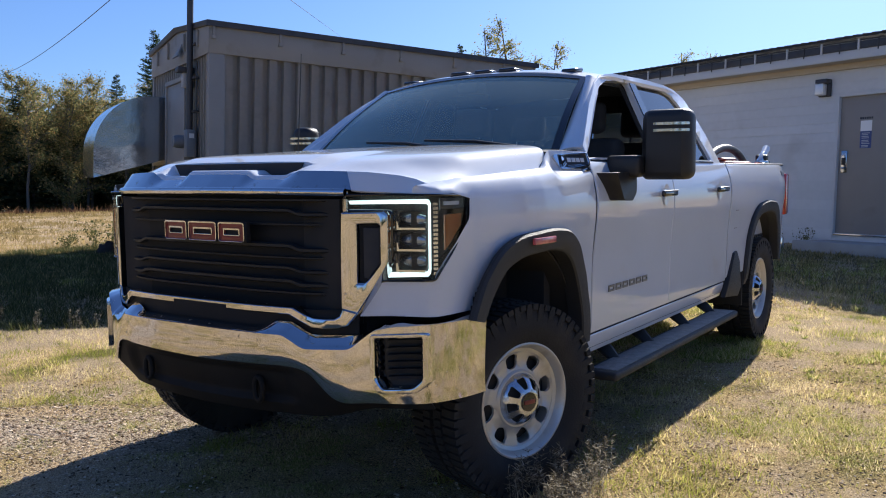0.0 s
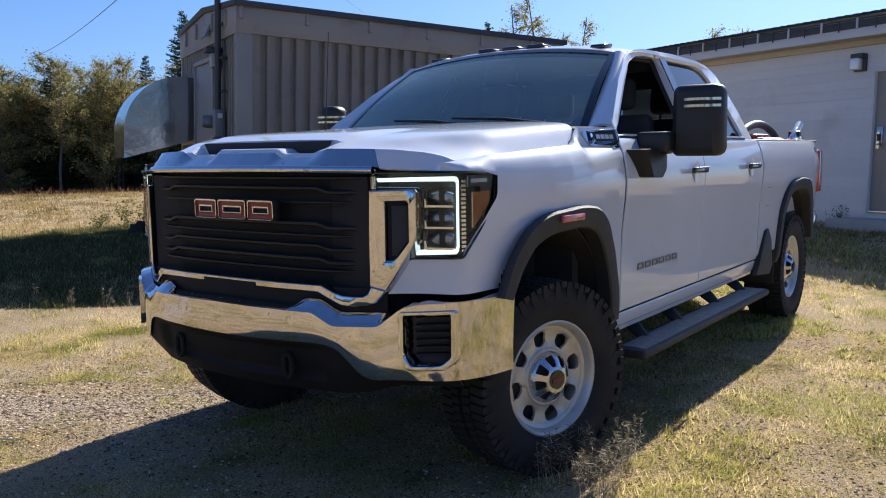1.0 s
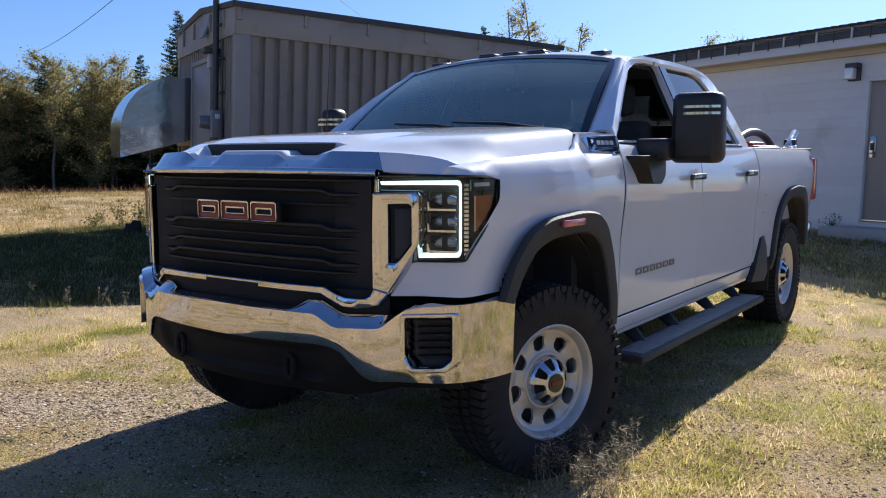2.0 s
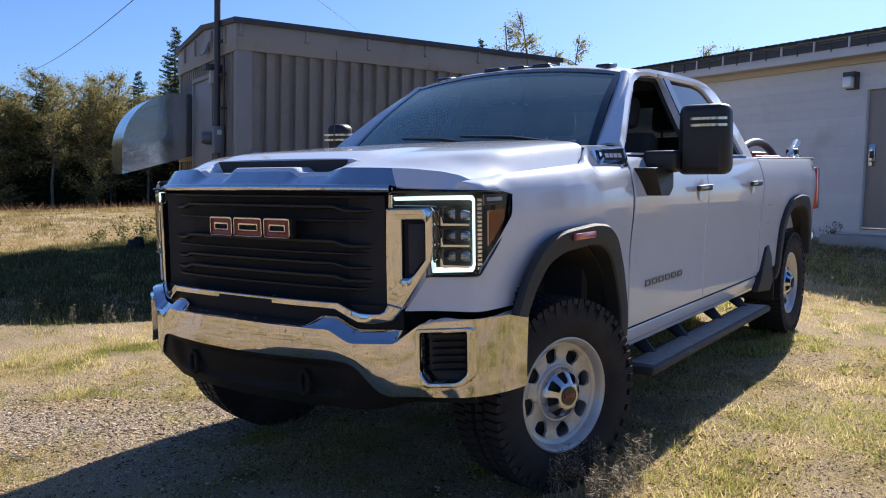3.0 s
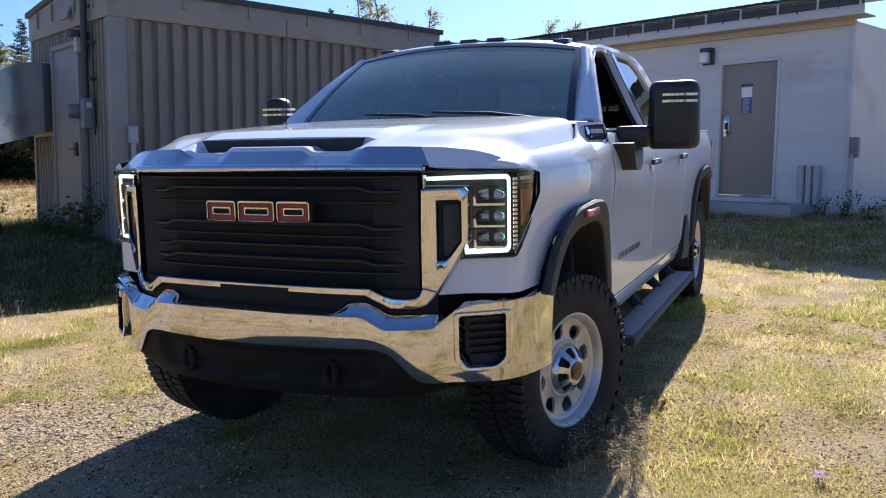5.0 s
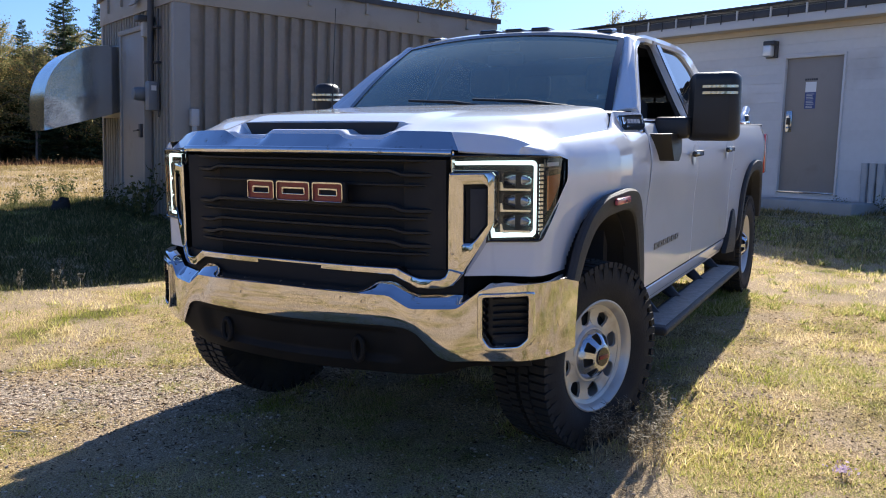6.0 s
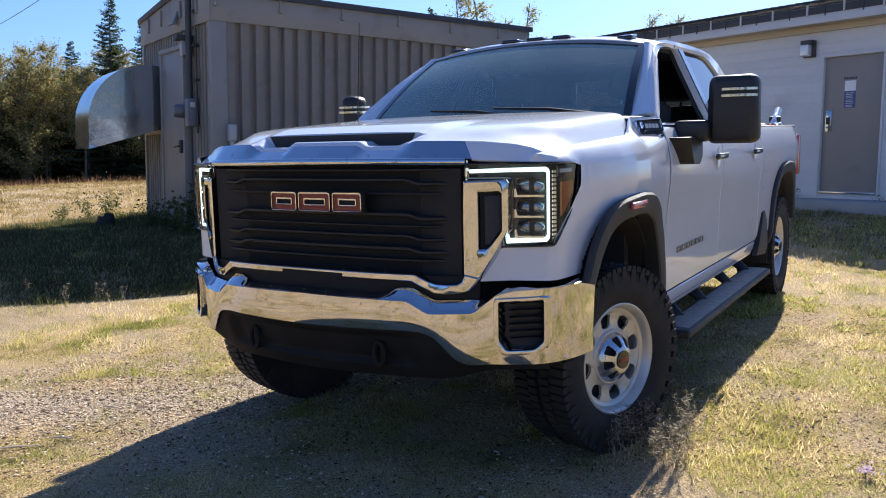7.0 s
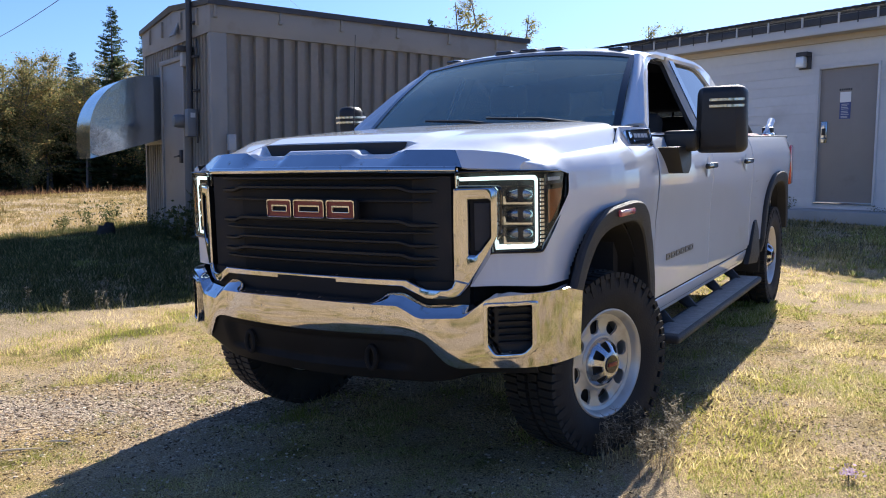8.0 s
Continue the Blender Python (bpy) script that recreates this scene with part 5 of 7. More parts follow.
part("gable_panel", plate(gable, (), lambda x, z: (x, 0.0, z), 0.024, 0.004, way=(0, -1, 0)), TRIMM, shed)
roofring = [(-SHED_W - 0.06, EAVE - 0.07), (-SHED_W / 2, EAVE + 0.06), (0.06, EAVE - 0.07), (0.06, EAVE), (-SHED_W / 2, EAVE + 0.13), (-SHED_W - 0.06, EAVE)]
part("roof_cap", plate(roofring, (), lambda x, z: (x, -0.06, z), SHED_L + 0.12, 0.01, way=(0, 1, 0)), DARKSTEEL, shed, "dark metal roof edge")
for k in range(6):
    y = 0.02 if k == 0 else 0.87 * k
    c = part("roof_clip", box(0.02, 0.05, y, y + 0.03, EAVE - 0.20, EAVE - 0.04, 0.004), TRIMM, shed)
    part("clip_tab", box(0.02, 0.06, y - 0.01, y + 0.04, EAVE - 0.22, EAVE - 0.18, 0.004), TRIMM, c)
for x in (-0.42, -1.05, -1.9, -2.5):
    part("roof_clip", box(x, x + 0.03, -0.055, -0.02, EAVE - 0.28 + 0.04 * (1.5 - abs(x + 1.46)), EAVE - 0.08 + 0.06 * (1.5 - abs(x + 1.46)), 0.004), TRIMM, shed)
vent_hood = part("gable_vent", plate([(-0.12, 0.0), (0.12, 0.0), (0.015, 0.20), (-0.015, 0.20)], (), lambda x, z: (-1.22 + x, -0.02 - (0.20 - z) * 0.5, 3.12 + z), 0.03, 0.004, way=(0, 1, 0)), TRIMM, shed, "small flared gable vent")
# door with frame
dz0, dz1, dx0, dx1 = 0.60, 2.78, -1.75, -0.86
door = part("shelter_door", box(dx0, dx1, -0.075, -0.02, dz0, dz1, 0.006), DOORP, shed, "grey steel door, closed")
for b0 in (box(dx0 - 0.06, dx0, -0.095, 0.0, dz0, dz1 + 0.06, 0.004), box(dx1, dx1 + 0.06, -0.095, 0.0, dz0, dz1 + 0.06, 0.004), box(dx0 - 0.06, dx1 + 0.06, -0.1, 0.0, dz1, dz1 + 0.06, 0.004)):
    part("door_frame", b0, TRIMM, door)
part("door_handle", box(dx1 - 0.14, dx1 - 0.06, -0.11, -0.07, 1.45, 1.62, 0.006), DARKSTEEL, door, "metal lever handle")
part("door_lever", tube([(dx1 - 0.10, -0.10, 1.54), (dx1 - 0.10, -0.13, 1.54), (dx1 - 0.26, -0.13, 1.53)], 0.01, 8), DARKSTEEL, door)
part("kick_panel", box(dx0 + 0.05, dx1 - 0.05, -0.079, -0.074, dz0 + 0.05, dz0 + 0.3), DOORP, door)
part("door_lamp", box(-0.79, -0.69, -0.14, -0.0, 2.68, 2.86, 0.01), PALEPIPE, shed, "wall lamp with dark hood")
part("lamp_hood", box(-0.82, -0.66, -0.21, -0.0, 2.86, 2.93, 0.01), DARKSTEEL, shed)
# service mast, meter box
mast = part("service_mast", tube([(-0.58, -0.085, 2.1), (-0.58, -0.085, 4.66)], 0.040, 14), DARKSTEEL, shed, "dark steel service mast")
for z in (3.20, 2.78, 2.36):
    part("mast_clamp", box(-0.57, -0.44, -0.07, 0.0, z - 0.014, z + 0.014, 0.004), DARKSTEEL, shed)
part("conduit", tube([(-0.47, -0.03, 1.7), (-0.47, -0.03, 3.0)], 0.012, 8), DARKSTEEL, shed)
part("disconnect_box", box(-0.62, -0.49, -0.145, -0.005, 1.78, 2.13, 0.012), GREYBOX, shed, "grey electrical box")
part("box_label", box(-0.49, -0.486, -0.11, -0.05, 2.02, 2.08), WHITEBAR, shed)
part("meter", lathe([(0, 0.001), (0.0, 0.085), (0.10, 0.085), (0.12, 0.078), (0.15, 0.070), (0.16, 0.001)], 24), GREYBOX, shed, "round grey electric meter").matrix_basis = pose(-0.78, -0.09, 1.985, 0, 0, -90)
# galvanised intake hood: a curved top bent down
hx0, hx1 = -2.84, -1.98
hr = [(0.0, 2.66), (-0.22, 2.66)] + [(-0.22 - 0.78 * math.sin(radians(t)), 1.86 + 0.80 * math.cos(radians(t))) for t in span(8, 90, 12)] + [(-1.0, 1.50), (0.0, 1.80)]
intake = part("intake_hood", plate(dense(hr, 0.08), (), lambda y, z: (hx0, y, z), hx1 - hx0, 0.004, way=(1, 0, 0)), GALV, shed, "curved galvanised intake hood")
part("hood_flange", box(hx0 - 0.03, hx1 + 0.03, -0.03, 0.0, 1.72, 2.70, 0.004), TRIMM, shed)
part("white_conduit", tube([(0.05, 0.22, 0.4), (0.05, 0.22, 1.72)], 0.03, 10), PALEPIPE, shed, "pale plastic conduit")
part("conduit_cap", box(0.01, 0.09, 0.17, 0.27, 1.60, 1.80, 0.01), PALEPIPE, shed)
part("skid_base", box(-SHED_W, 0.0, 0.0, SHED_L, 0.1, BASE_Z, 0.01), DARKSTEEL, shed)

# ---------------------------------------------------------------- building with lap siding
BLD = Matrix.Translation(Vector((-1.534, 14.57, 0))) @ Matrix.Rotation(radians(-PHI), 4, "Z")   # x along the facade from the door's corner
SIDING = mat("grey_lap_siding", (0.62, 0.625, 0.635), 0.5, vary=0.05, scale=0.8, fine=0.03, dirt=(0.33, 0.32, 0.30), dirt_scale=0.9, dirt_at=(0.55, 0.85), obj_random=0.03)
FASCIA = mat("white_fascia", (0.55, 0.56, 0.58), 0.5, vary=0.06, scale=1.5)
CREAM = mat("cream_soffit_board", (0.50, 0.43, 0.33), 0.6, vary=0.06, scale=2)
ROOFM = mat("dark_ribbed_roof", (0.075, 0.072, 0.075), 0.5, 0.2, vary=0.15, scale=2)
STEELDOOR = mat("taupe_steel_door", (0.30, 0.265, 0.235), 0.5, vary=0.06, scale=2, dirt=(0.17, 0.14, 0.12), dirt_scale=2, dirt_at=(0.6, 0.95))
WHITEF = mat("white_door_frame", (0.62, 0.62, 0.62), 0.5, vary=0.05, scale=4)
CONC = mat("concrete", (0.36, 0.35, 0.33), 0.9, vary=0.12, scale=3, bump=0.4, bscale=60)
BLUE = mat("blue_notice", (0.06, 0.09, 0.24), 0.5)
bld = thing("service_building", "single-storey grey building with lap siding and dark ribbed roof", "building", BLD)
X0, X1, BZ, WT = -9.5, 2.14, 0.55, 3.55
DW, DB, DT = 1.03, 0.95, 3.116
wall_ring = [(X0, BZ), (X1, BZ), (X1, WT), (X0, WT)]
hole = [(0.02, DB), (DW - 0.02, DB), (DW - 0.02, DT - 0.02), (0.02, DT - 0.02)]
front = part("front_wall", plate(wall_ring, [hole], lambda x, z: (x, 0.03, z), 0.14, way=(0, 1, 0)), SIDING, bld)
part("end_wall", box(X1 - 0.14, X1, 0.17, 6.0, BZ, WT), SIDING, bld)
part("end_wall", box(X0, X0 + 0.14, 0.17, 6.0, BZ, WT), SIDING, bld)
part("back_wall", box(X0, X1, 6.0, 6.14, BZ, WT), SIDING, bld)
part("corner_trim", box(X1 - 0.05, X1 + 0.02, -0.008, 0.08, BZ, WT, 0.004), SIDING, bld)
k = 0
z = BZ
while z < WT - 0.02:
    h = min(0.153, WT - z)
    for a0, a1 in (((X0, 0.0), (DW, X1 - 0.05)) if DB - 0.1 < z < DT else ((X0, X1 - 0.05),)):
        b = bmesh.new()
        v = [b.verts.new(q) for q in ((a0, 0.017, z), (a1, 0.017, z), (a1, 0.027, z + h + 0.01), (a0, 0.027, z + h + 0.01), (a0, 0.032, z), (a1, 0.032, z), (a1, 0.032, z + h + 0.01), (a0, 0.032, z + h + 0.01))]
        for q in ((0, 1, 2, 3), (1, 0, 4, 5), (4, 7, 6, 5), (0, 3, 7, 4), (1, 5, 6, 2), (3, 2, 6, 7)):
            b.faces.new([v[i] for i in q])
        part("siding_board", b, SIDING, front)
    z += 0.153
# door
bdoor = part("steel_door", box(0.035, DW - 0.035, 0.05, 0.10, DB, DT - 0.04, 0.004), STEELDOOR, bld, "taupe steel door, closed")
for b0 in (box(0, 0.035, -0.01, 0.14, DB - 0.03, DT, 0.003), box(DW - 0.035, DW, -0.01, 0.14, DB - 0.03, DT, 0.003), box(0.035, DW - 0.035, -0.01, 0.14, DT - 0.04, DT, 0.003)):
    part("door_frame", b0, WHITEF, bdoor, "white door frame")
part("threshold", box(0.035, DW - 0.035, -0.01, 0.12, DB - 0.03, DB - 0.004, 0.002), GALV, bdoor)
part("lock_plate", box(0.075, 0.185, 0.035, 0.05, 1.90, 2.24, 0.004), GALV, bdoor, "steel lock plate with keypad")
part("keypad", box(0.10, 0.16, 0.02, 0.036, 2.02, 2.13, 0.004), BLACK, bdoor)
part("door_knob", tube([(0.13, 0.04, 1.97), (0.13, 0.0, 1.97), (0.18, -0.02, 1.97)], 0.014, 8), GALV, bdoor)
for z in (1.15, 2.0, 2.85):
    part("hinge", box(DW - 0.055, DW - 0.03, 0.03, 0.052, z - 0.06, z + 0.06), DARKSTEEL, bdoor)
notice = part("door_notice", box(0.375, 0.555, 0.046, 0.05, 2.27, 2.53), BLUE, bdoor, "white and blue notice")
part("notice_top", box(0.375, 0.555, 0.045, 0.05, 2.53, 2.69), WHITEBAR, notice)
for z in (2.50, 2.475, 2.45, 2.425, 2.39, 2.365, 2.34, 2.31, 2.29):
    part("notice_line", box(0.40, 0.53 - 0.02 * ((z * 100) % 2), 0.044, 0.047, z - 0.006, z + 0.004), FASCIA, notice)
for k in range(6):
    part("number_bar", box(0.36 + k * 0.036, 0.386 + k * 0.036, 0.045, 0.05, 2.715, 2.745), DARKSTEEL, notice, "dark bars")
part("door_step", box(-0.05, 1.75, -0.9, 0.03, 0.60, 0.84, 0.02), CONC, bld, "concrete door slab")
part("foundation", box(X0, X1, 0.0, 0.17, 0.2, BZ + 0.12, 0.01), CONC, bld)
# wall lamp
wl = part("wall_lamp", box(-0.325, -0.12, -0.03, 0.015, 3.10, 3.37, 0.01), DARKSTEEL, bld, "square wall lamp with pale lens")
part("lamp_lens", box(-0.318, -0.17, -0.15, -0.03, 3.12, 3.30, 0.02, 3), WHITEBAR, wl)
part("lamp_roof", box(-0.325, -0.12, -0.13, 0.0, 3.30, 3.37, 0.012), DARKSTEEL, wl)
# eave: cream board, white fascia, ribbed roof on short battens
part("soffit_board", box(X0, X1 + 0.02, -0.05, 0.03, WT - 0.06, WT + 0.03, 0.004), CREAM, bld, "cream board under the eave")
part("fascia", box(X0 - 0.1, X1 + 0.25, -0.32, -0.28, WT + 0.03, WT + 0.17, 0.004), FASCIA, bld, "white fascia board")
part("soffit", box(X0 - 0.1, X1 + 0.25, -0.30, 0.1, WT + 0.03, WT + 0.05), CREAM, bld)
part("fascia_top", box(X0 - 0.1, X1 + 0.25, -0.34, -0.30, WT + 0.17, WT + 0.28, 0.004), DARKSTEEL, bld)
x, k = X1 + 0.2, 0
while x > X0:
    if k % 2:
        part("roof_clip", box(x, x + 0.014, -0.352, -0.335, WT + 0.13, WT + 0.29, 0.002), DARKSTEEL, bld)
    else:
        part("roof_bracket", box(x, x + 0.026, -0.365, -0.335, WT + 0.15, WT + 0.32, 0.003), FASCIA, bld)
    x -= 0.305
    k += 1
def roof_rib(u, o, z):
    return Vector((u, -0.40 if z < 1 else 4.6, WT + (0.33 if z < 1 else 1.15) + o))
part("ribbed_roof", corrugated(X0 - 0.12, X1 + 0.28, 0, 2, 0.147, 0.045, roof_rib), ROOFM, bld, "dark ribbed metal roof", 20)
part("roof_under", plate([(X0 - 0.1, 0), (X1 + 0.25, 0), (X1 + 0.25, 1), (X0 - 0.1, 1)], (), lambda u, w: (u, -0.33 + 4.9 * w, WT + 0.29 + 0.8 * w), 0.02), DARKSTEEL, bld)
# pipes by the corner
for i, x in enumerate((1.48, 1.60, 1.72)):
    g = part("conduit_pipe", tube([(x, -0.05, 0.5), (x, -0.05, 1.15)], 0.045, 12), PALEPIPE, bld, "grey plastic conduit")
    part("conduit_sleeve", tube([(x, -0.05, 1.12), (x, -0.05, 1.43)], 0.055, 12), PALEPIPE, g)
part("hose_bib_box", box(2.18, 2.30, -0.06, 0.05, 1.55, 1.85, 0.01), GREYBOX, bld)
part("hose_bib_pipe", tube([(2.22, -0.03, 0.6), (2.22, -0.03, 1.6)], 0.035, 10), PALEPIPE, bld)
# ---------------------------------------------------------------- plants
def leaf_material(name, stops, through_share=0.45, patch=0.0, rough=0.6):
    """Leaves or blades: a colour picked for each one, with light coming through."""
    m = bpy.data.materials.new(name)
    m.use_nodes = True
    n, l = m.node_tree.nodes, m.node_tree.links
    n.remove(n["Principled BSDF"])
    geo = n.new("ShaderNodeNewGeometry")
    fac = geo.outputs["Random Per Island"]
    if patch:
        t = n.new("ShaderNodeTexNoise")
        t.inputs["Scale"].default_value, t.inputs["Detail"].default_value = patch, 5.0
        l.new(n.new("ShaderNodeTexCoord").outputs["Object"], t.inputs["Vector"])
        mr = n.new("ShaderNodeMapRange")
        mr.inputs["From Min"].default_value, mr.inputs["From Max"].default_value = 0.34, 0.66
        l.new(t.outputs["Fac"], mr.inputs["Value"])
        mx = n.new("ShaderNodeMix")
        mx.inputs["Factor"].default_value = 0.62
        l.new(fac, mx.inputs["A"])
        l.new(mr.outputs[0], mx.inputs["B"])
        fac = mx.outputs["Result"]
    r = n.new("ShaderNodeValToRGB")
    els = r.color_ramp.elements
    while len(els) < len(stops):
        els.new(0.5)
    for q, (p, c) in zip(els, stops):
        q.position, q.color = p, (*c, 1)
    l.new(fac, r.inputs[0])
    d, tr, mix = n.new("ShaderNodeBsdfDiffuse"), n.new("ShaderNodeBsdfTranslucent"), n.new("ShaderNodeMixShader")
    l.new(r.outputs[0], d.inputs[0])
    l.new(r.outputs[0], tr.inputs[0])
    mix.inputs[0].default_value = through_share
    l.new(d.outputs[0], mix.inputs[1])
    l.new(tr.outputs[0], mix.inputs[2])
    l.new(mix.outputs[0], n["Material Output"].inputs[0])
    return m


BLADE = leaf_material("grass_blades", [(0.26, (0.25, 0.27, 0.055)), (0.43, (0.48, 0.45, 0.12)), (0.58, (0.74, 0.60, 0.28)), (0.88, (0.90, 0.76, 0.48))], 0.6, 2.3)
TUFT = leaf_material("tuft_blades", [(0.0, (0.14, 0.18, 0.035)), (0.42, (0.33, 0.36, 0.08)), (0.68, (0.56, 0.51, 0.17)), (0.8, (0.78, 0.63, 0.33)), (1.0, (0.90, 0.76, 0.49))], 0.6)
FIELD = leaf_material("field_grass", [(0.0, (0.16, 0.12, 0.05)), (0.4, (0.34, 0.26, 0.11)), (0.75, (0.50, 0.38, 0.18)), (1.0, (0.66, 0.52, 0.30))], 0.45, 0.7)
BRACKEN = leaf_material("dead_bracken", [(0.0, (0.05, 0.03, 0.02)), (0.5, (0.15, 0.085, 0.05)), (1.0, (0.30, 0.18, 0.10))], 0.4)
# two darker greens: longer grass with the walls' shade put into its colour
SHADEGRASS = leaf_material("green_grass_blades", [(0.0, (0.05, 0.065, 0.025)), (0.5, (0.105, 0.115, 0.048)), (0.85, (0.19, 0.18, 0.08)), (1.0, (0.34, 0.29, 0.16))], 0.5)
WALLSHADEGRASS = leaf_material("wall_grass", [(0.0, (0.05, 0.065, 0.025)), (0.5, (0.11, 0.12, 0.05)), (0.85, (0.22, 0.20, 0.09)), (1.0, (0.44, 0.36, 0.20))], 0.5)
LEAF = leaf_material("mixed_leaves", [(0.0, (0.11, 0.13, 0.06)), (0.45, (0.25, 0.25, 0.105)), (0.75, (0.40, 0.34, 0.15)), (0.93, (0.56, 0.40, 0.17)), (1.0, (0.52, 0.28, 0.11))], 0.5)
LEAFY = leaf_material("yellowing_leaves", [(0.0, (0.14, 0.16, 0.06)), (0.5, (0.26, 0.26, 0.09)), (0.85, (0.40, 0.34, 0.12)), (1.0, (0.44, 0.28, 0.10))], 0.6)
NEEDLE = leaf_material("spruce_needles", [(0.0, (0.035, 0.06, 0.036)), (0.6, (0.08, 0.115, 0.065)), (1.0, (0.15, 0.18, 0.10))], 0.4)
BARK = mat("bark", (0.13, 0.115, 0.10), 0.9, vary=0.25, scale=6, bump=0.6, bscale=40)
OLDWOOD = mat("weathered_stump", (0.035, 0.03, 0.026), 0.95, vary=0.3, scale=9, bump=0.8, bscale=30)
WEED = leaf_material("dry_weed", [(0.0, (0.06, 0.05, 0.035)), (0.5, (0.19, 0.16, 0.115)), (1.0, (0.52, 0.47, 0.38))], 0.5)
HERB = leaf_material("weed_leaves", [(0.0, (0.06, 0.075, 0.035)), (0.6, (0.12, 0.13, 0.055)), (1.0, (0.22, 0.20, 0.09))], 0.5)


def blob(name, verts, faces, material, parent=None):
    me = bpy.data.meshes.new(name)
    me.from_pydata([tuple(v) for v in verts], [], faces)
    me.materials.append(material)
    ob = new(name, me)
    if parent is not None:
        ob.parent = parent
    return ob


def leaf_quads(rnd, centres, size, vs, fs, droop=0.0):
    for c, s in centres:
        a = Vector((rnd.gauss(0, 1), rnd.gauss(0, 1), rnd.gauss(0, 0.7) - droop)).normalized()
        b = a.cross(Vector((rnd.gauss(0, 1), rnd.gauss(0, 1), rnd.gauss(0, 1)))).normalized()
        k = size * s * rnd.uniform(0.7, 1.3)
        i = len(vs)
        vs += [c - a * k, c + b * k * 0.55, c + a * k, c - b * k * 0.55]
        fs.append((i, i + 1, i + 2, i + 3))


def leafy_tree(seed, h, spread_r, leaves, material, leaf=0.07, low=0.12):
    """A slender young broadleaf tree: trunk, rising limbs, many small leaves in clusters."""
    rnd = random.Random(seed)
    tb = bmesh.new()
    lean = Vector((rnd.uniform(-0.05, 0.05), rnd.uniform(-0.05, 0.05), 1))
    pts = [lean * (h * k / 5) + Vector((rnd.gauss(0, 0.05), rnd.gauss(0, 0.05), 0)) * k / 2 for k in range(6)]
    pts[0] = Vector((0, 0, -0.2))
    tube(pts, [0.055 * h / 5 * (1 - k / 5.6) + 0.006 for k in range(6)], 7, bm=tb)
    vs, fs, cs = [], [], []
    n = 26
    for k in range(n):
        z = h * (low + (0.97 - low) * (k + rnd.random()) / n)
        p0 = lean * z
        t = (z / h - low) / (1 - low)
        reach = spread_r * (0.55 + 0.6 * math.sin(math.pi * min(1, t * 0.9 + 0.12))) * rnd.uniform(0.6, 1.15) * (1.1 - 0.75 * t ** 2)
        a = rnd.uniform(0, 2 * math.pi)
        p2 = p0 + Vector((math.cos(a) * reach, math.sin(a) * reach, reach * rnd.uniform(0.3, 0.9)))
        p1 = p0.lerp(p2, 0.5) + Vector((0, 0, 0.1 * reach))
        tube([p0, p1, p2], [0.018, 0.012, 0.005], 5, bm=tb)
        for q in range(int(leaves / n)):
            w = rnd.random() ** 0.6
            c = p0.lerp(p2, w) + Vector((rnd.gauss(0, 1), rnd.gauss(0, 1), rnd.gauss(0, 0.8))) * 0.19 * spread_r * rnd.random()
            cs.append((c, rnd.uniform(0.6, 1.2)))
    leaf_quads(rnd, cs, leaf, vs, fs)
    return tb, vs, fs, material


def spruce_tree(seed, h, base_r):
    """A spruce: whorls of drooping boughs set with needle sprays, thinner and shorter to the tip."""
    rnd = random.Random(seed)
    tb = bmesh.new()
    tube([(0, 0, -0.2), (0, 0, h * 0.5), (0, 0, h)], [0.016 * h, 0.010 * h, 0.004], 7, bm=tb)
    vs, fs = [], []
    z = h * 0.06
    while z < h * 0.985:
        t = z / h
        r = base_r * (1 - t) ** 0.85 * rnd.uniform(0.75, 1.2) + 0.05
        for k in range(rnd.randint(7, 9)):
            a = rnd.uniform(0, 2 * math.pi)
            d = Vector((math.cos(a), math.sin(a), 0))
            rr = r * rnd.uniform(0.55, 1.15)
            rise = 0.25 * t - 0.16 + rnd.gauss(0, 0.07)
            zz = z + rnd.uniform(-0.08, 0.08)
            side = Vector((-d.y, d.x, 0))
            m = max(4, int(rr / 0.032))
            for j in range(m):
                w = (j + 0.6) / m
                c = Vector((0, 0, zz)) + d * rr * w + Vector((0, 0, rr * (rise * w + 0.16 * w * w)))
                for s in (-1, 1):
                    wd = (0.035 + 0.15 * rr * (1 - w)) * rnd.uniform(0.4, 1.3)
                    tip = c + side * s * wd + d * wd * rnd.uniform(0.4, 1.2) + Vector((0, 0, rnd.uniform(-0.06, 0.02)))
                    i = len(vs)
                    vs += [c - d * 0.014, c + d * 0.02, tip + d * 0.008, tip - d * 0.012 + Vector((0, 0, -0.012))]
                    fs.append((i, i + 1, i + 2, i + 3))
        z += h * 0.016 + 0.01
    return tb, vs, fs, NEEDLE


protos = {}


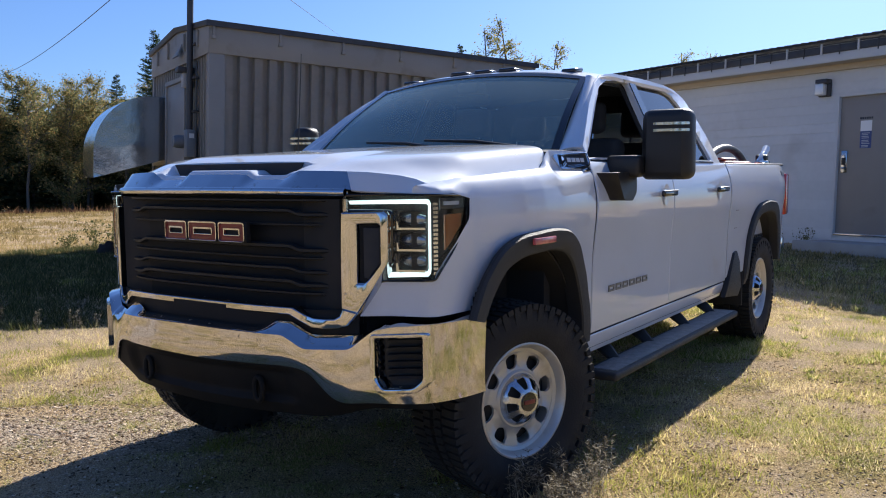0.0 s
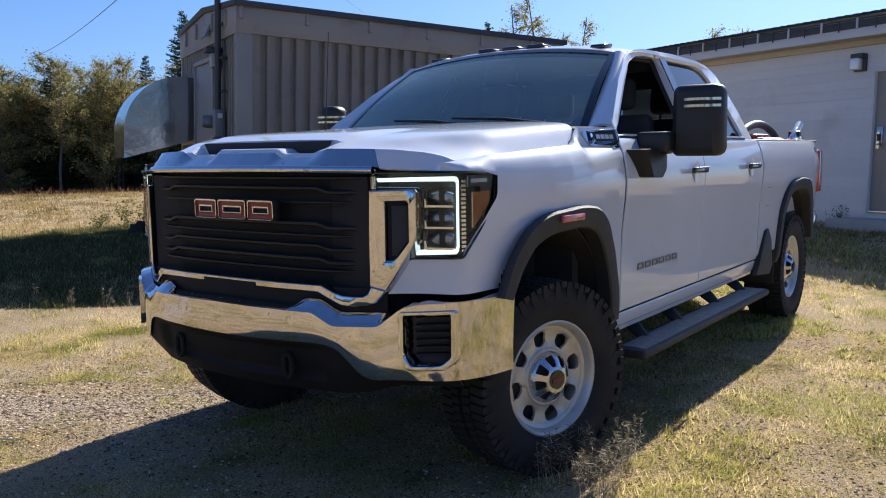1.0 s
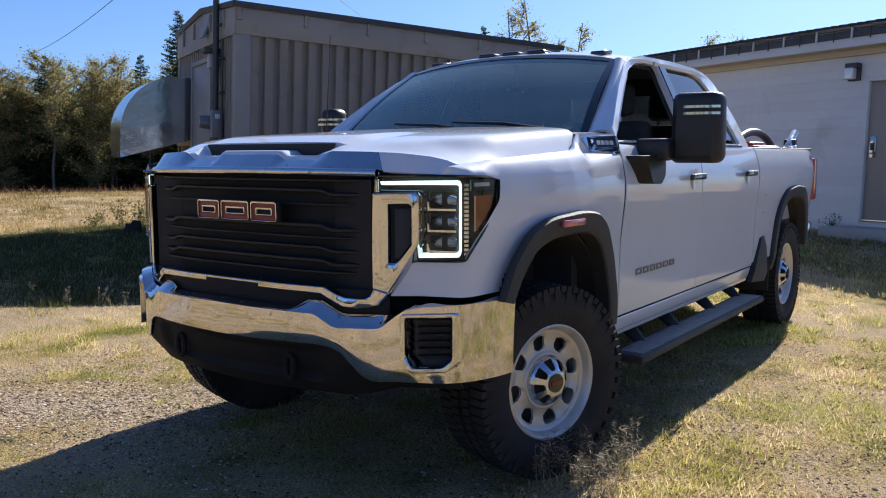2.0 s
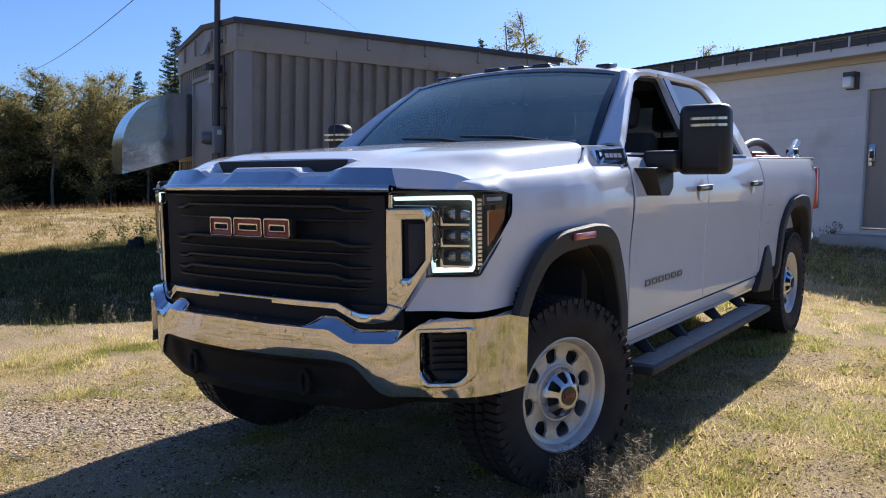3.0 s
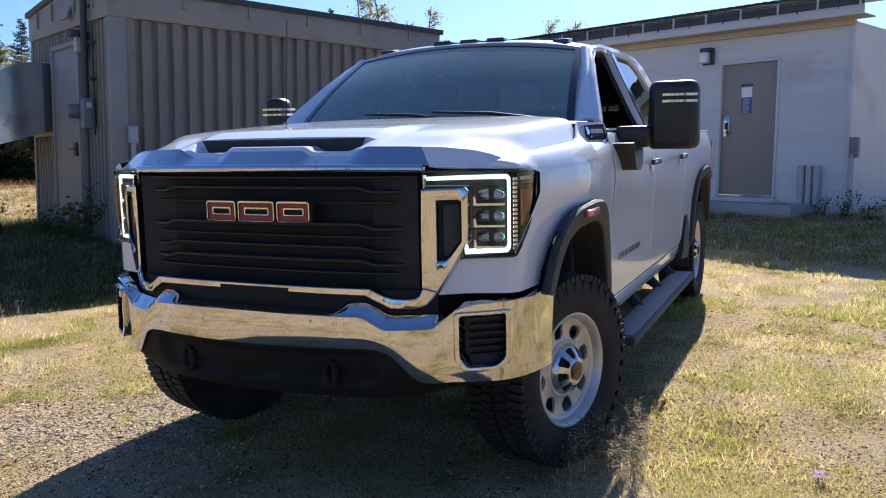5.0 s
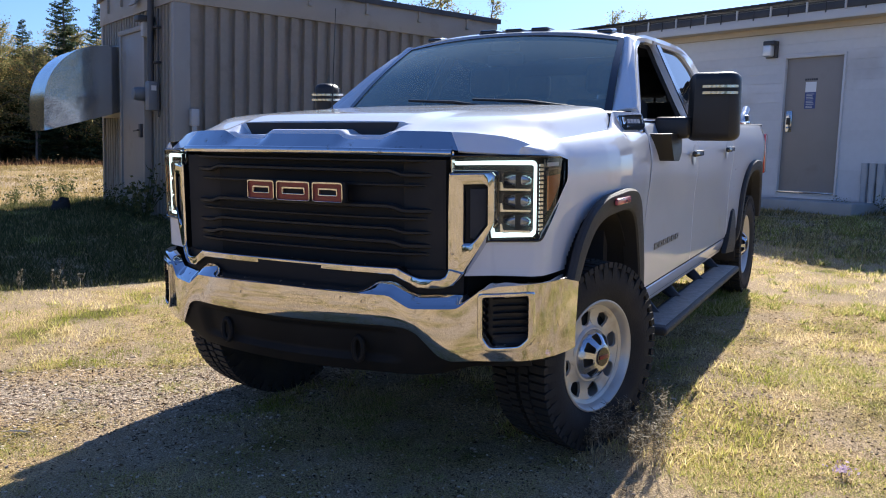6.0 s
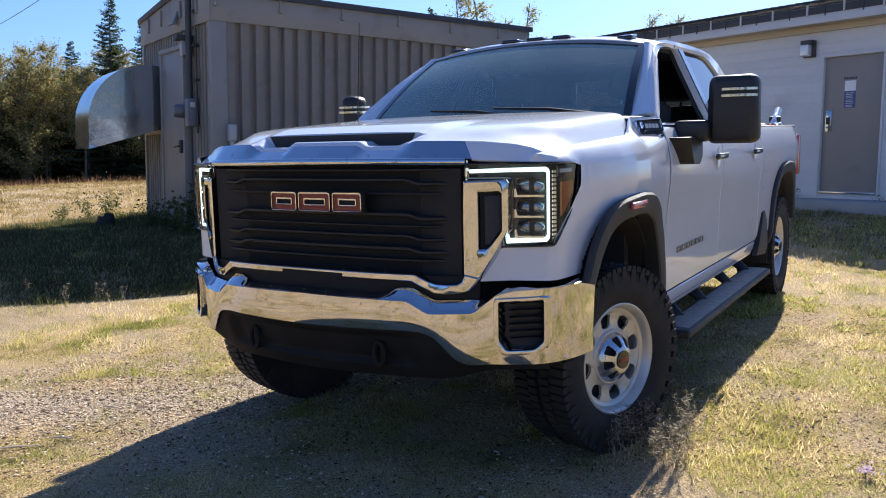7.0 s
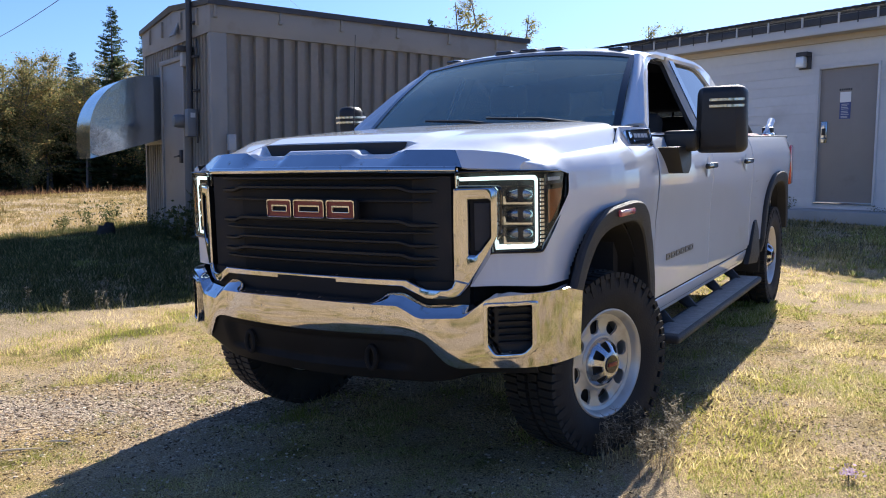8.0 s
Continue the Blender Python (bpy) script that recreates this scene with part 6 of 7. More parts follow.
def tree(kind, x, y, s=1.0, turn=0.0):
    label = {"leaf": "slender broadleaf tree with green and yellowing leaves", "yellow": "thin broadleaf tree with yellowing autumn leaves", "spruce": "dark green spruce tree with pointed top", "bush": "dense green broadleaf shrub"}[kind[:-1]]
    m = Matrix.Translation((x, y, ground_z(x, y) - 0.05)) @ Matrix.Rotation(turn, 4, "Z") @ Matrix.Scale(s, 4)
    if kind in protos:
        ob = new("tree" if kind[:-1] != "bush" else "shrub")
        ob.matrix_world = m
        for k in protos[kind].children:
            o = new(k.name.split(".")[0], k.data)
            o.parent = ob
    else:
        tb, vs, fs, material = {"leaf": lambda: leafy_tree(11 + int(kind[-1]), 4.6, 1.05, 7500, LEAF, 0.030, 0.30), "yellow": lambda: leafy_tree(31 + int(kind[-1]), 6.0, 0.95, 2600, LEAFY, 0.034, 0.3),
                                "spruce": lambda: spruce_tree(51 + int(kind[-1]), 6.0, 1.55), "bush": lambda: leafy_tree(71 + int(kind[-1]), 2.4, 1.3, 7000, LEAF, 0.042, 0.03) if kind[-1] in "01" else leafy_tree(71 + int(kind[-1]), 2.6, 1.4, 6500, HERB, 0.065, 0.0)}[kind[:-1]]()
        ob = new("tree" if kind[:-1] != "bush" else "shrub")
        ob.matrix_world = m
        part("trunk", tb, BARK, ob)
        blob("crown", vs, fs, material, ob)
        protos[kind] = ob
    ob.empty_display_size = 0.3
    return tagged(ob, label, "tree" if kind[:-1] != "bush" else "shrub", "trees at the edge of the clearing")


rnd = random.Random(7)


def at_angle(az, r):
    return r * math.sin(radians(az)), r * math.cos(radians(az))


WOOD = 2.4    # how much farther and taller than saplings at the clearing's near side


def far_tree(kind, az, r, size):
    tree(kind, *at_angle(az, r * WOOD), size * WOOD, rnd.uniform(0, 6.28))


# the wood across the clearing: bushes in front, trees behind, spruces among them
for az in range(-84, -29, 2):
    a = az + rnd.uniform(-0.8, 0.8)
    if az % 6 == 0:
        far_tree(f"bush{rnd.randint(0, 1)}", a, rnd.uniform(23.0, 24.0), rnd.uniform(0.5, 0.8))
    far_tree(f"leaf{rnd.randint(0, 2)}", a + 0.9, rnd.uniform(23.0, 25.0), rnd.uniform(0.60, 0.78))
    far_tree(f"leaf{rnd.randint(0, 2)}", a + 0.2, rnd.uniform(25.0, 28.0), rnd.uniform(0.72, 0.90))
    far_tree(f"leaf{rnd.randint(0, 2)}", a + 1.2, rnd.uniform(24.0, 26.0), rnd.uniform(0.66, 0.82))
    far_tree(f"bush{rnd.randint(2, 3)}", a + 0.5, rnd.uniform(24.6, 25.6), rnd.uniform(0.75, 0.9))
    far_tree(f"bush{rnd.randint(2, 3)}", a + 1.4, rnd.uniform(27.5, 29), rnd.uniform(1.0, 1.2))
    for r in (30.0, 32.5):
        far_tree(f"spruce{rnd.randint(0, 1)}", a + rnd.uniform(0, 2), r + rnd.uniform(-0.8, 0.8), rnd.uniform(0.46, 0.60))
    if az % 4 == 0:
        far_tree("bush1", a + 1, rnd.uniform(25, 27), rnd.uniform(1.0, 1.3))
for az, r, top in ((-57.6, 24.5, 6.8), (-52.1, 26.0, 7.3), (-49.9, 23.8, 10.2), (-48.0, 26, 8.6), (-61.5, 25, 6.9), (-54.6, 28, 6.2), (-66, 26, 7.5), (-45, 28, 8.0), (-47.0, 23.0, 7.2), (-71, 25, 8.0)):
    x, y = at_angle(az, r * WOOD)
    z = 1.35 + r * WOOD * math.tan(radians(top))
    tree(f"spruce{rnd.randint(0, 1)}", x, y, (z - ground_z(x, y)) / 6.0, rnd.uniform(0, 6.28))
# tops that show above the shelter and the building
for az, r, top, kind in ((-30.0, 32, 10.4, "spruce0"), (-30.9, 33, 9.8, "spruce1"), (-27.9, 30, 11.2, "yellow0"), (-27.1, 31, 11.9, "yellow1"), (-26.2, 30, 10.6, "yellow0"), (-25.4, 33, 9.6, "yellow1"), (-23.3, 30, 10.7, "yellow1"), (-28.8, 33, 10.0, "yellow1"),
                         (-14.9, 34, 9.9, "yellow0"), (-14.0, 35, 9.6, "yellow1"), (-9.8, 36, 9.4, "yellow0"), (-2.5, 38, 9.9, "yellow1"), (-17.0, 36, 8.0, "leaf1"), (-20, 36, 8.0, "leaf2")):
    x, y = at_angle(az, r)
    h = {"s": 6.0, "y": 6.0, "l": 4.6}[kind[0]]
    tree(kind, x, y, (1.35 + r * math.tan(radians(top)) - ground_z(x, y)) / h, rnd.uniform(0, 6.28))
# unseen wood round the clearing, behind the camera too, added for the truck's reflections
for az in range(34, 276, 3):
    a = az + rnd.uniform(-1.2, 1.2)
    x, y = at_angle(a, rnd.uniform(30, 36))
    tree(rnd.choice(("leaf0", "leaf1", "leaf2", "bush0", "spruce0")), x, y, rnd.uniform(1.2, 1.8), rnd.uniform(0, 6.28))


# grass: many single blades, in clumps and thin places
def grass_patch(name, n, x0, x1, y0, y1, hmin, hmax, width, seed, label, bare=0.0, want=None, material=None, lie=1.0):
    r = np.random.RandomState(seed)
    xs_, ys_ = r.uniform(x0, x1, n * 2), r.uniform(y0, y1, n * 2)
    keep_x, keep_y, hs = [], [], []
    u = r.rand(n * 2)
    for i in range(n * 2):
        x, y = xs_[i], ys_[i]
        if want and not want(x, y):
            continue
        c = 0.5 if lie > 1 else 0.5 + 0.55 * noise.noise(Vector((x * 1.5, y * 1.5, 3.0))) + 0.45 * noise.noise(Vector((x * 4.5, y * 4.5, 8.0)))
        lane = -0.6 * x + 0.8 * y - 4.75
        if abs(lane) < 0.5 and x < -3.2:
            c -= 0.5
        if u[i] < min(1, max(0.03, (c - bare) * 1.7)):
            keep_x.append(x)
            keep_y.append(y)
            hs.append(0.45 + 1.25 * max(0, c - 0.35))
        if len(keep_x) >= n:
            break
    x, y, hs = np.array(keep_x), np.array(keep_y), np.array(hs)
    k = len(x)
    z = np.array([ground_z(a, b) for a, b in zip(x, y)]) - 0.006
    h = r.uniform(hmin, hmax, k) * hs
    a = r.uniform(0, 2 * np.pi, k)
    lean, la = h * r.uniform(0.1, 1.0, k) * lie, r.uniform(0, 2 * np.pi, k)
    w = width * r.uniform(0.6, 1.4, k)
    v = np.zeros((k, 3, 3))
    v[:, 0] = np.stack([x - np.cos(a) * w, y - np.sin(a) * w, z], 1)
    v[:, 1] = np.stack([x + np.cos(a) * w, y + np.sin(a) * w, z], 1)
    v[:, 2] = np.stack([x + np.cos(la) * lean, y + np.sin(la) * lean, z + h], 1)
    me = bpy.data.meshes.new(name)
    me.vertices.add(k * 3)
    me.vertices.foreach_set("co", v.reshape(-1))
    me.loops.add(k * 3)
    me.loops.foreach_set("vertex_index", np.arange(k * 3, dtype=np.int32))
    me.polygons.add(k)
    me.polygons.foreach_set("loop_start", np.arange(0, k * 3, 3, dtype=np.int32))
    me.update(calc_edges=True)
    me.materials.append(material or BLADE)
    return tagged(new(name, me), label, "grass", kind="stuff")


def shed_local(x, y):
    q = SHED.inverted() @ Vector((x, y, 0))
    return q.x, q.y


def open_ground(x, y):
    sx, sy = shed_local(x, y)
    q = BLD.inverted() @ Vector((x, y, 0))
    return not (-SHED_W < sx < 0 and 0 < sy < SHED_L) and q.y < -0.05


grass_patch("grass", 190000, -5.0, 1.9, 1.5, 6.4, 0.010, 0.032, 0.0015, 1, "short dry patchy grass blades", 0.30, open_ground)
grass_patch("grass", 150000, -9.5, 4.5, 3.0, 12.5, 0.02, 0.065, 0.0034, 2, "short dry patchy grass blades", 0.12, open_ground)
grass_patch("grass", 60000, -22.0, 6.0, 4.0, 17.0, 0.04, 0.12, 0.009, 3, "rough dry grass blades", 0.0, lambda x, y: open_ground(x, y) and (x < -8 or y > 9), FIELD)
grass_patch("bracken", 26000, -62.0, -20.0, 6.0, 44.0, 0.15, 0.55, 0.03, 8, "low reddish brown dead bracken along the wood's edge", -0.2, lambda x, y: 46 < math.hypot(x, y) < 58, BRACKEN)


def tuft_patch(name, n, x0, x1, y0, y1, blades, hmin, hmax, width, seed, label, material, level, want=None):
    """Grass in separate tufts: blades that lean out from each tuft's middle."""
    r = np.random.RandomState(seed)
    cx, cy, cs = [], [], []
    for x, y, u in zip(r.uniform(x0, x1, n * 3), r.uniform(y0, y1, n * 3), r.rand(n * 3)):
        c = 0.5 + 0.75 * noise.noise(Vector((x * 1.1, y * 1.1, 5.0))) + 0.5 * noise.noise(Vector((x * 3.6, y * 3.6, 9.0)))
        if abs(-0.6 * x + 0.8 * y - 4.75) < 0.5 and x < -3.2:
            c -= 0.35
        if u < (c - level) * 2.2 and (want is None or want(x, y)):
            cx.append(x)
            cy.append(y)
            cs.append(min(1.5, 0.6 + 0.9 * (c - level)))
        if len(cx) >= n:
            break
    cz = np.array([ground_z(x, y) for x, y in zip(cx, cy)])
    cx, cy, cs = (np.repeat(np.array(q), blades) for q in (cx, cy, cs))
    cz = np.repeat(cz, blades)
    k = len(cx)
    out, way = np.abs(r.normal(0, 0.030, k)) * cs, r.uniform(0, 2 * np.pi, k)
    x, y, z = cx + np.cos(way) * out, cy + np.sin(way) * out, cz - 0.006
    h = r.uniform(hmin, hmax, k) * cs
    tilt, la, a = h * r.uniform(0.15, 1.1, k), way + r.normal(0, 0.6, k), r.uniform(0, 2 * np.pi, k)
    w = width * r.uniform(0.6, 1.4, k)
    v = np.zeros((k, 3, 3))
    v[:, 0] = np.stack([x - np.cos(a) * w, y - np.sin(a) * w, z], 1)
    v[:, 1] = np.stack([x + np.cos(a) * w, y + np.sin(a) * w, z], 1)
    v[:, 2] = np.stack([x + np.cos(la) * tilt, y + np.sin(la) * tilt, z + h], 1)
    me = bpy.data.meshes.new(name)
    me.vertices.add(k * 3)
    me.vertices.foreach_set("co", v.reshape(-1))
    me.loops.add(k * 3)
    me.loops.foreach_set("vertex_index", np.arange(k * 3, dtype=np.int32))
    me.polygons.add(k)
    me.polygons.foreach_set("loop_start", np.arange(0, k * 3, 3, dtype=np.int32))
    me.update(calc_edges=True)
    me.materials.append(material)
    return tagged(new(name, me), label, "grass", kind="stuff")


tuft_patch("grass_tufts", 9000, -5.2, 2.2, 1.4, 7.4, 46, 0.009, 0.028, 0.0014, 21, "green and straw-coloured tufts of short grass", TUFT, 0.46, open_ground)
tuft_patch("grass_tufts", 3500, -10.0, 5.0, 5.5, 13.0, 34, 0.025, 0.075, 0.0038, 22, "green and straw-coloured tufts of short grass", TUFT, 0.46, open_ground)

THATCH = leaf_material("dry_thatch", [(0.0, (0.05, 0.033, 0.02)), (0.25, (0.20, 0.14, 0.075)), (0.5, (0.50, 0.40, 0.22)), (1.0, (0.90, 0.78, 0.55))], 0.3)
grass_patch("grass", 240000, -5.0, 1.9, 1.5, 7.2, 0.006, 0.018, 0.0016, 5, "flat dry grass stems and thatch", -0.3, open_ground, THATCH, 3.0)


# belts sized to the shelter's and building's shade, for the darkened grass
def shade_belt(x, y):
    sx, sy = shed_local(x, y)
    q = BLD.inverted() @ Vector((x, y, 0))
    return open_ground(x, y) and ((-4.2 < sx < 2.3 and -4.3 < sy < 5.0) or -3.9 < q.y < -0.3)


grass_patch("tall_grass", 150000, -11.0, -4.6, 2.8, 12.0, 0.04, 0.13, 0.0045, 4, "longer green grass beside the shelter, coloured darker where its shade falls", -0.3, shade_belt, SHADEGRASS)
grass_patch("tall_grass", 30000, -4.6, 3.0, 8.5, 15.5, 0.03, 0.10, 0.004, 6, "longer green grass beside the building, coloured darker where its shade falls", -0.2, shade_belt, WALLSHADEGRASS)


# dry weeds with feathery heads beside the front wheel, and others along the shade's edge
def weed(seed, h, heads):
    r = random.Random(seed)
    vs, fs = [], []
    def blade(p, q, w):
        s = (q - p).cross(Vector((r.gauss(0, 1), r.gauss(0, 1), 0.2))).normalized() * w
        i = len(vs)
        vs.extend([p - s, p + s, q + s * 0.5, q - s * 0.5])
        fs.append((i, i + 1, i + 2, i + 3))
    for k in range(heads):
        d = Vector((r.gauss(0, 0.17), r.gauss(0, 0.17), 1)).normalized()
        top = d * h * r.uniform(0.6, 1.1)
        mid = top * 0.55 + Vector((r.gauss(0, 0.01), r.gauss(0, 0.01), 0))
        blade(Vector((0, 0, -0.02)), mid, 0.0011)
        blade(mid, top, 0.0008)
        for j in range(26):
            w = r.uniform(0.45, 1.0)
            c = mid.lerp(top, (w - 0.45) / 0.55)
            e = c + Vector((r.gauss(0, 1), r.gauss(0, 1), r.uniform(0.2, 1.2))) * 0.011
            blade(c, e, 0.0017 * r.uniform(0.5, 1.2))
    return vs, fs


weed_meshes = []
for s in range(5):
    vs, fs = weed(90 + s, 0.22, 5)
    me = bpy.data.meshes.new("dry_weed")
    me.from_pydata([tuple(v) for v in vs], [], fs)
    me.materials.append(WEED)
    weed_meshes.append(me)


def put_weed(x, y, s):
    ob = new("dry_weed", rnd.choice(weed_meshes))
    ob.matrix_world = Matrix.Translation((x, y, ground_z(x, y))) @ Matrix.Rotation(rnd.uniform(0, 6.28), 4, "Z") @ Matrix.Scale(s, 4)
    tagged(ob, "dry brown weed with feathery seed heads", "weed", "dry weeds in the grass")


for k in range(70):
    w = rnd.random()
    put_weed(-1.31 - 0.10 * w + 0.09 * rnd.gauss(0, 1), 3.05 + 1.05 * w + rnd.gauss(0, 0.06), rnd.uniform(0.5, 1.15) * (1.0 - 0.3 * w))
for k in range(34):
    t = rnd.random()
    p = SHED @ Vector((0.6 - 4.0 * t + rnd.gauss(0, 0.2), -3.9 + 0.5 * rnd.gauss(0, 1), 0)) if k % 2 else Vector((-7.3 + 1.6 * t, 4.0 + 2.6 * t, 0)) + Vector((rnd.gauss(0, 0.25), rnd.gauss(0, 0.25), 0))
    put_weed(p.x, p.y, rnd.uniform(0.6, 1.2))
for k in range(50):
    p = BLD @ Vector((rnd.uniform(-3, 3.5), rnd.uniform(-4.3, -3.0), 0))
    put_weed(p.x, p.y, rnd.uniform(0.5, 1.3))


def herb(seed, h, n):
    """A leafy weed: a few stems with small leaves."""
    r = random.Random(seed)
    vs, fs = [], []
    cs = []
    for k in range(n):
        d = Vector((r.gauss(0, 0.3), r.gauss(0, 0.3), 1)) * h * r.uniform(0.5, 1.1)
        for j in range(22):
            w = r.uniform(0.1, 1)
            cs.append((d * w + Vector((r.gauss(0, 1), r.gauss(0, 1), r.gauss(0, 0.5))) * 0.07 * h * 2, r.uniform(0.5, 1.2)))
        i = len(vs)
        s = Vector((0.006, 0, 0))
        vs.extend([-s, s, d + s * 0.3, d - s * 0.3])
        fs.append((i, i + 1, i + 2, i + 3))
    leaf_quads(r, cs, 0.030, vs, fs)
    me = bpy.data.meshes.new("leafy_weed")
    me.from_pydata([tuple(v) for v in vs], [], fs)
    me.materials.append(HERB)
    return me


herbs = [herb(120 + k, 0.5, 9) for k in range(3)]


def put_herb(p, s):
    ob = new("leafy_weed", rnd.choice(herbs))
    ob.matrix_world = Matrix.Translation((p.x, p.y, ground_z(p.x, p.y) - 0.02)) @ Matrix.Rotation(rnd.uniform(0, 6.28), 4, "Z") @ Matrix.Scale(s, 4)
    tagged(ob, "leafy green weed growing by a wall", "weed", "leafy weeds")


for x, y, s in ((-0.5, -0.2, 1.3), (-0.75, -0.25, 0.9), (-1.3, -0.25, 0.8), (-1.7, -0.3, 0.7), (-3.2, -0.5, 0.9), (-3.6, -0.7, 0.8), (-4.1, -0.3, 0.7), (-4.4, -0.9, 0.5), (-3.0, -1.2, 0.6)):
    put_herb(SHED @ Vector((x, y, 0)), s)
for x, y, s in ((-0.35, -0.15, 0.6), (-0.9, -0.25, 0.5), (1.35, -0.4, 0.5), (1.95, -0.3, 0.6), (2.3, -0.35, 0.8), (2.7, -0.5, 0.7), (-1.6, -0.3, 0.6), (-2.3, -0.3, 0.5)):
    put_herb(BLD @ Vector((x, y, 0)), s)


# loose stones of the track and bare spots
def stone_mesh(seed):
    r = random.Random(seed)
    b = bmesh.new()
    bmesh.ops.create_icosphere(b, subdivisions=1, radius=1.0)
    for w in b.verts:
        w.co = Vector((w.co.x * 1.2, w.co.y * 0.9, w.co.z * 0.55)) * r.uniform(0.75, 1.2)
    vs = [w.co.copy() for w in b.verts]
    fs = [[w.index for w in q.verts] for q in b.faces]
    b.free()
    return vs, fs


STONE = leaf_material("gravel_stone", [(0.0, (0.11, 0.085, 0.065)), (0.45, (0.46, 0.35, 0.245)), (0.8, (0.64, 0.51, 0.38)), (1.0, (0.84, 0.72, 0.57))], 0.0)
vs, fs = [], []
shapes = [stone_mesh(s) for s in range(6)]
for k in range(20000):
    if k < 11000:
        x = rnd.uniform(-5.4, -2.9)
        y = (4.75 + rnd.gauss(0, 0.40) + 0.6 * x) / 0.8
    else:
        x, y = rnd.uniform(-3.5, 1.6), rnd.uniform(1.6, 6.4)
        if noise.noise(Vector((x * 1.1, y * 1.1, 5.0))) > 0.0:
            continue
    s = rnd.uniform(0.003, 0.0085) * (1.8 if rnd.random() < 0.05 else 1)
    m = Matrix.Translation((x, y, ground_z(x, y) + s * 0.2)) @ Matrix.Rotation(rnd.uniform(0, 6.28), 4, "Z") @ Matrix.Scale(s, 4)
    sv, sf = rnd.choice(shapes)
    i = len(vs)
    vs += [m @ q for q in sv]
    fs += [[i + j for j in q] for q in sf]
tagged(blob("gravel", vs, fs, STONE), "loose grey gravel stones", "gravel", kind="stuff")
# dead leaves, chips and twigs lying in the grass
LITTER = leaf_material("brown_litter", [(0.0, (0.05, 0.032, 0.02)), (0.35, (0.17, 0.11, 0.06)), (0.65, (0.44, 0.32, 0.19)), (1.0, (0.82, 0.67, 0.46))], 0.25)
vs, fs = [], []
for k in range(62000):
    x, y = rnd.uniform(-5.2, 1.9), rnd.uniform(1.5, 7.0)
    if noise.noise(Vector((x * 2.1, y * 2.1, 11.0))) < -0.35:
        continue
    a, l, w = rnd.uniform(0, 6.28), rnd.uniform(0.004, 0.015), rnd.uniform(0.0015, 0.005)
    d, e = Vector((math.cos(a), math.sin(a), rnd.gauss(0, 0.2))) * l, Vector((-math.sin(a), math.cos(a), rnd.gauss(0, 0.4))) * w
    c = Vector((x, y, ground_z(x, y) + rnd.uniform(0.004, 0.014)))
    i = len(vs)
    vs += [c - d, c + e, c + d, c - e]
    fs.append((i, i + 1, i + 2, i + 3))
tagged(blob("leaf_litter", vs, fs, LITTER), "brown dead leaves and chips in the grass", "leaf litter", kind="stuff")
STICKM = mat("bleached_wood", (0.78, 0.64, 0.45), 0.8, vary=0.2, scale=20)
for x, y, a, l in ((-4.04, 2.09, 0.8, 0.22), (-3.95, 2.27, 0.4, 0.12), (-4.12, 2.72, 0.2, 0.12), (-4.3, 2.3, 1.0, 0.09)):
    z = ground_z(x, y) + 0.008
    d = Vector((math.cos(a), math.sin(a), 0)) * l / 2
    c = Vector((x, y, z))
    tagged(mesh_object("stick", tube([c - d, c + Vector((0.006, -0.004, 0.006)), c + d], [0.003, 0.0055, 0.0025], 6), STICKM), "bleached broken stick on the grass", "stick", "sticks on the ground")
# a pale purple aster and a dark stump
FLOWER = leaf_material("pale_purple_petals", [(0.0, (0.50, 0.36, 0.52)), (1.0, (0.75, 0.62, 0.74))], 0.3)
vs, fs = [], []
leaf_quads(rnd, [(Vector((rnd.gauss(0, 0.028), rnd.gauss(0, 0.028), 0.04 + rnd.gauss(0, 0.010))), 1.0) for k in range(60)], 0.009, vs, fs)
fl = new("aster")
fl.matrix_world = Matrix.Translation((-0.48, 3.34, ground_z(-0.48, 3.34)))
blob("flower_head", vs, fs, FLOWER, fl)["kind"] = "stuff"
part("stem", tube([(0, 0, -0.01), (0.004, 0, 0.04)], 0.0025, 5), BARK, fl)
tagged(fl, "small pale purple flower clump in the grass", "flower")

sr = random.Random(5)
sx0, sy0 = -9.75, 7.45
stump = mesh_object("tree_stump", tube([(0, 0, -0.05), (0.01, 0, 0.05), (0.02, 0.01, 0.11), (0.03, 0.01, 0.15), (0.03, 0.0, 0.165)], [0.13, 0.12, 0.10, 0.07, 0.03], 12), OLDWOOD)
for q in stump.data.vertices:
    q.co *= sr.uniform(0.82, 1.15)
stump.matrix_world = Matrix.Translation((sx0, sy0, ground_z(sx0, sy0)))
tagged(stump, "dark weathered tree stump in the grass", "stump")

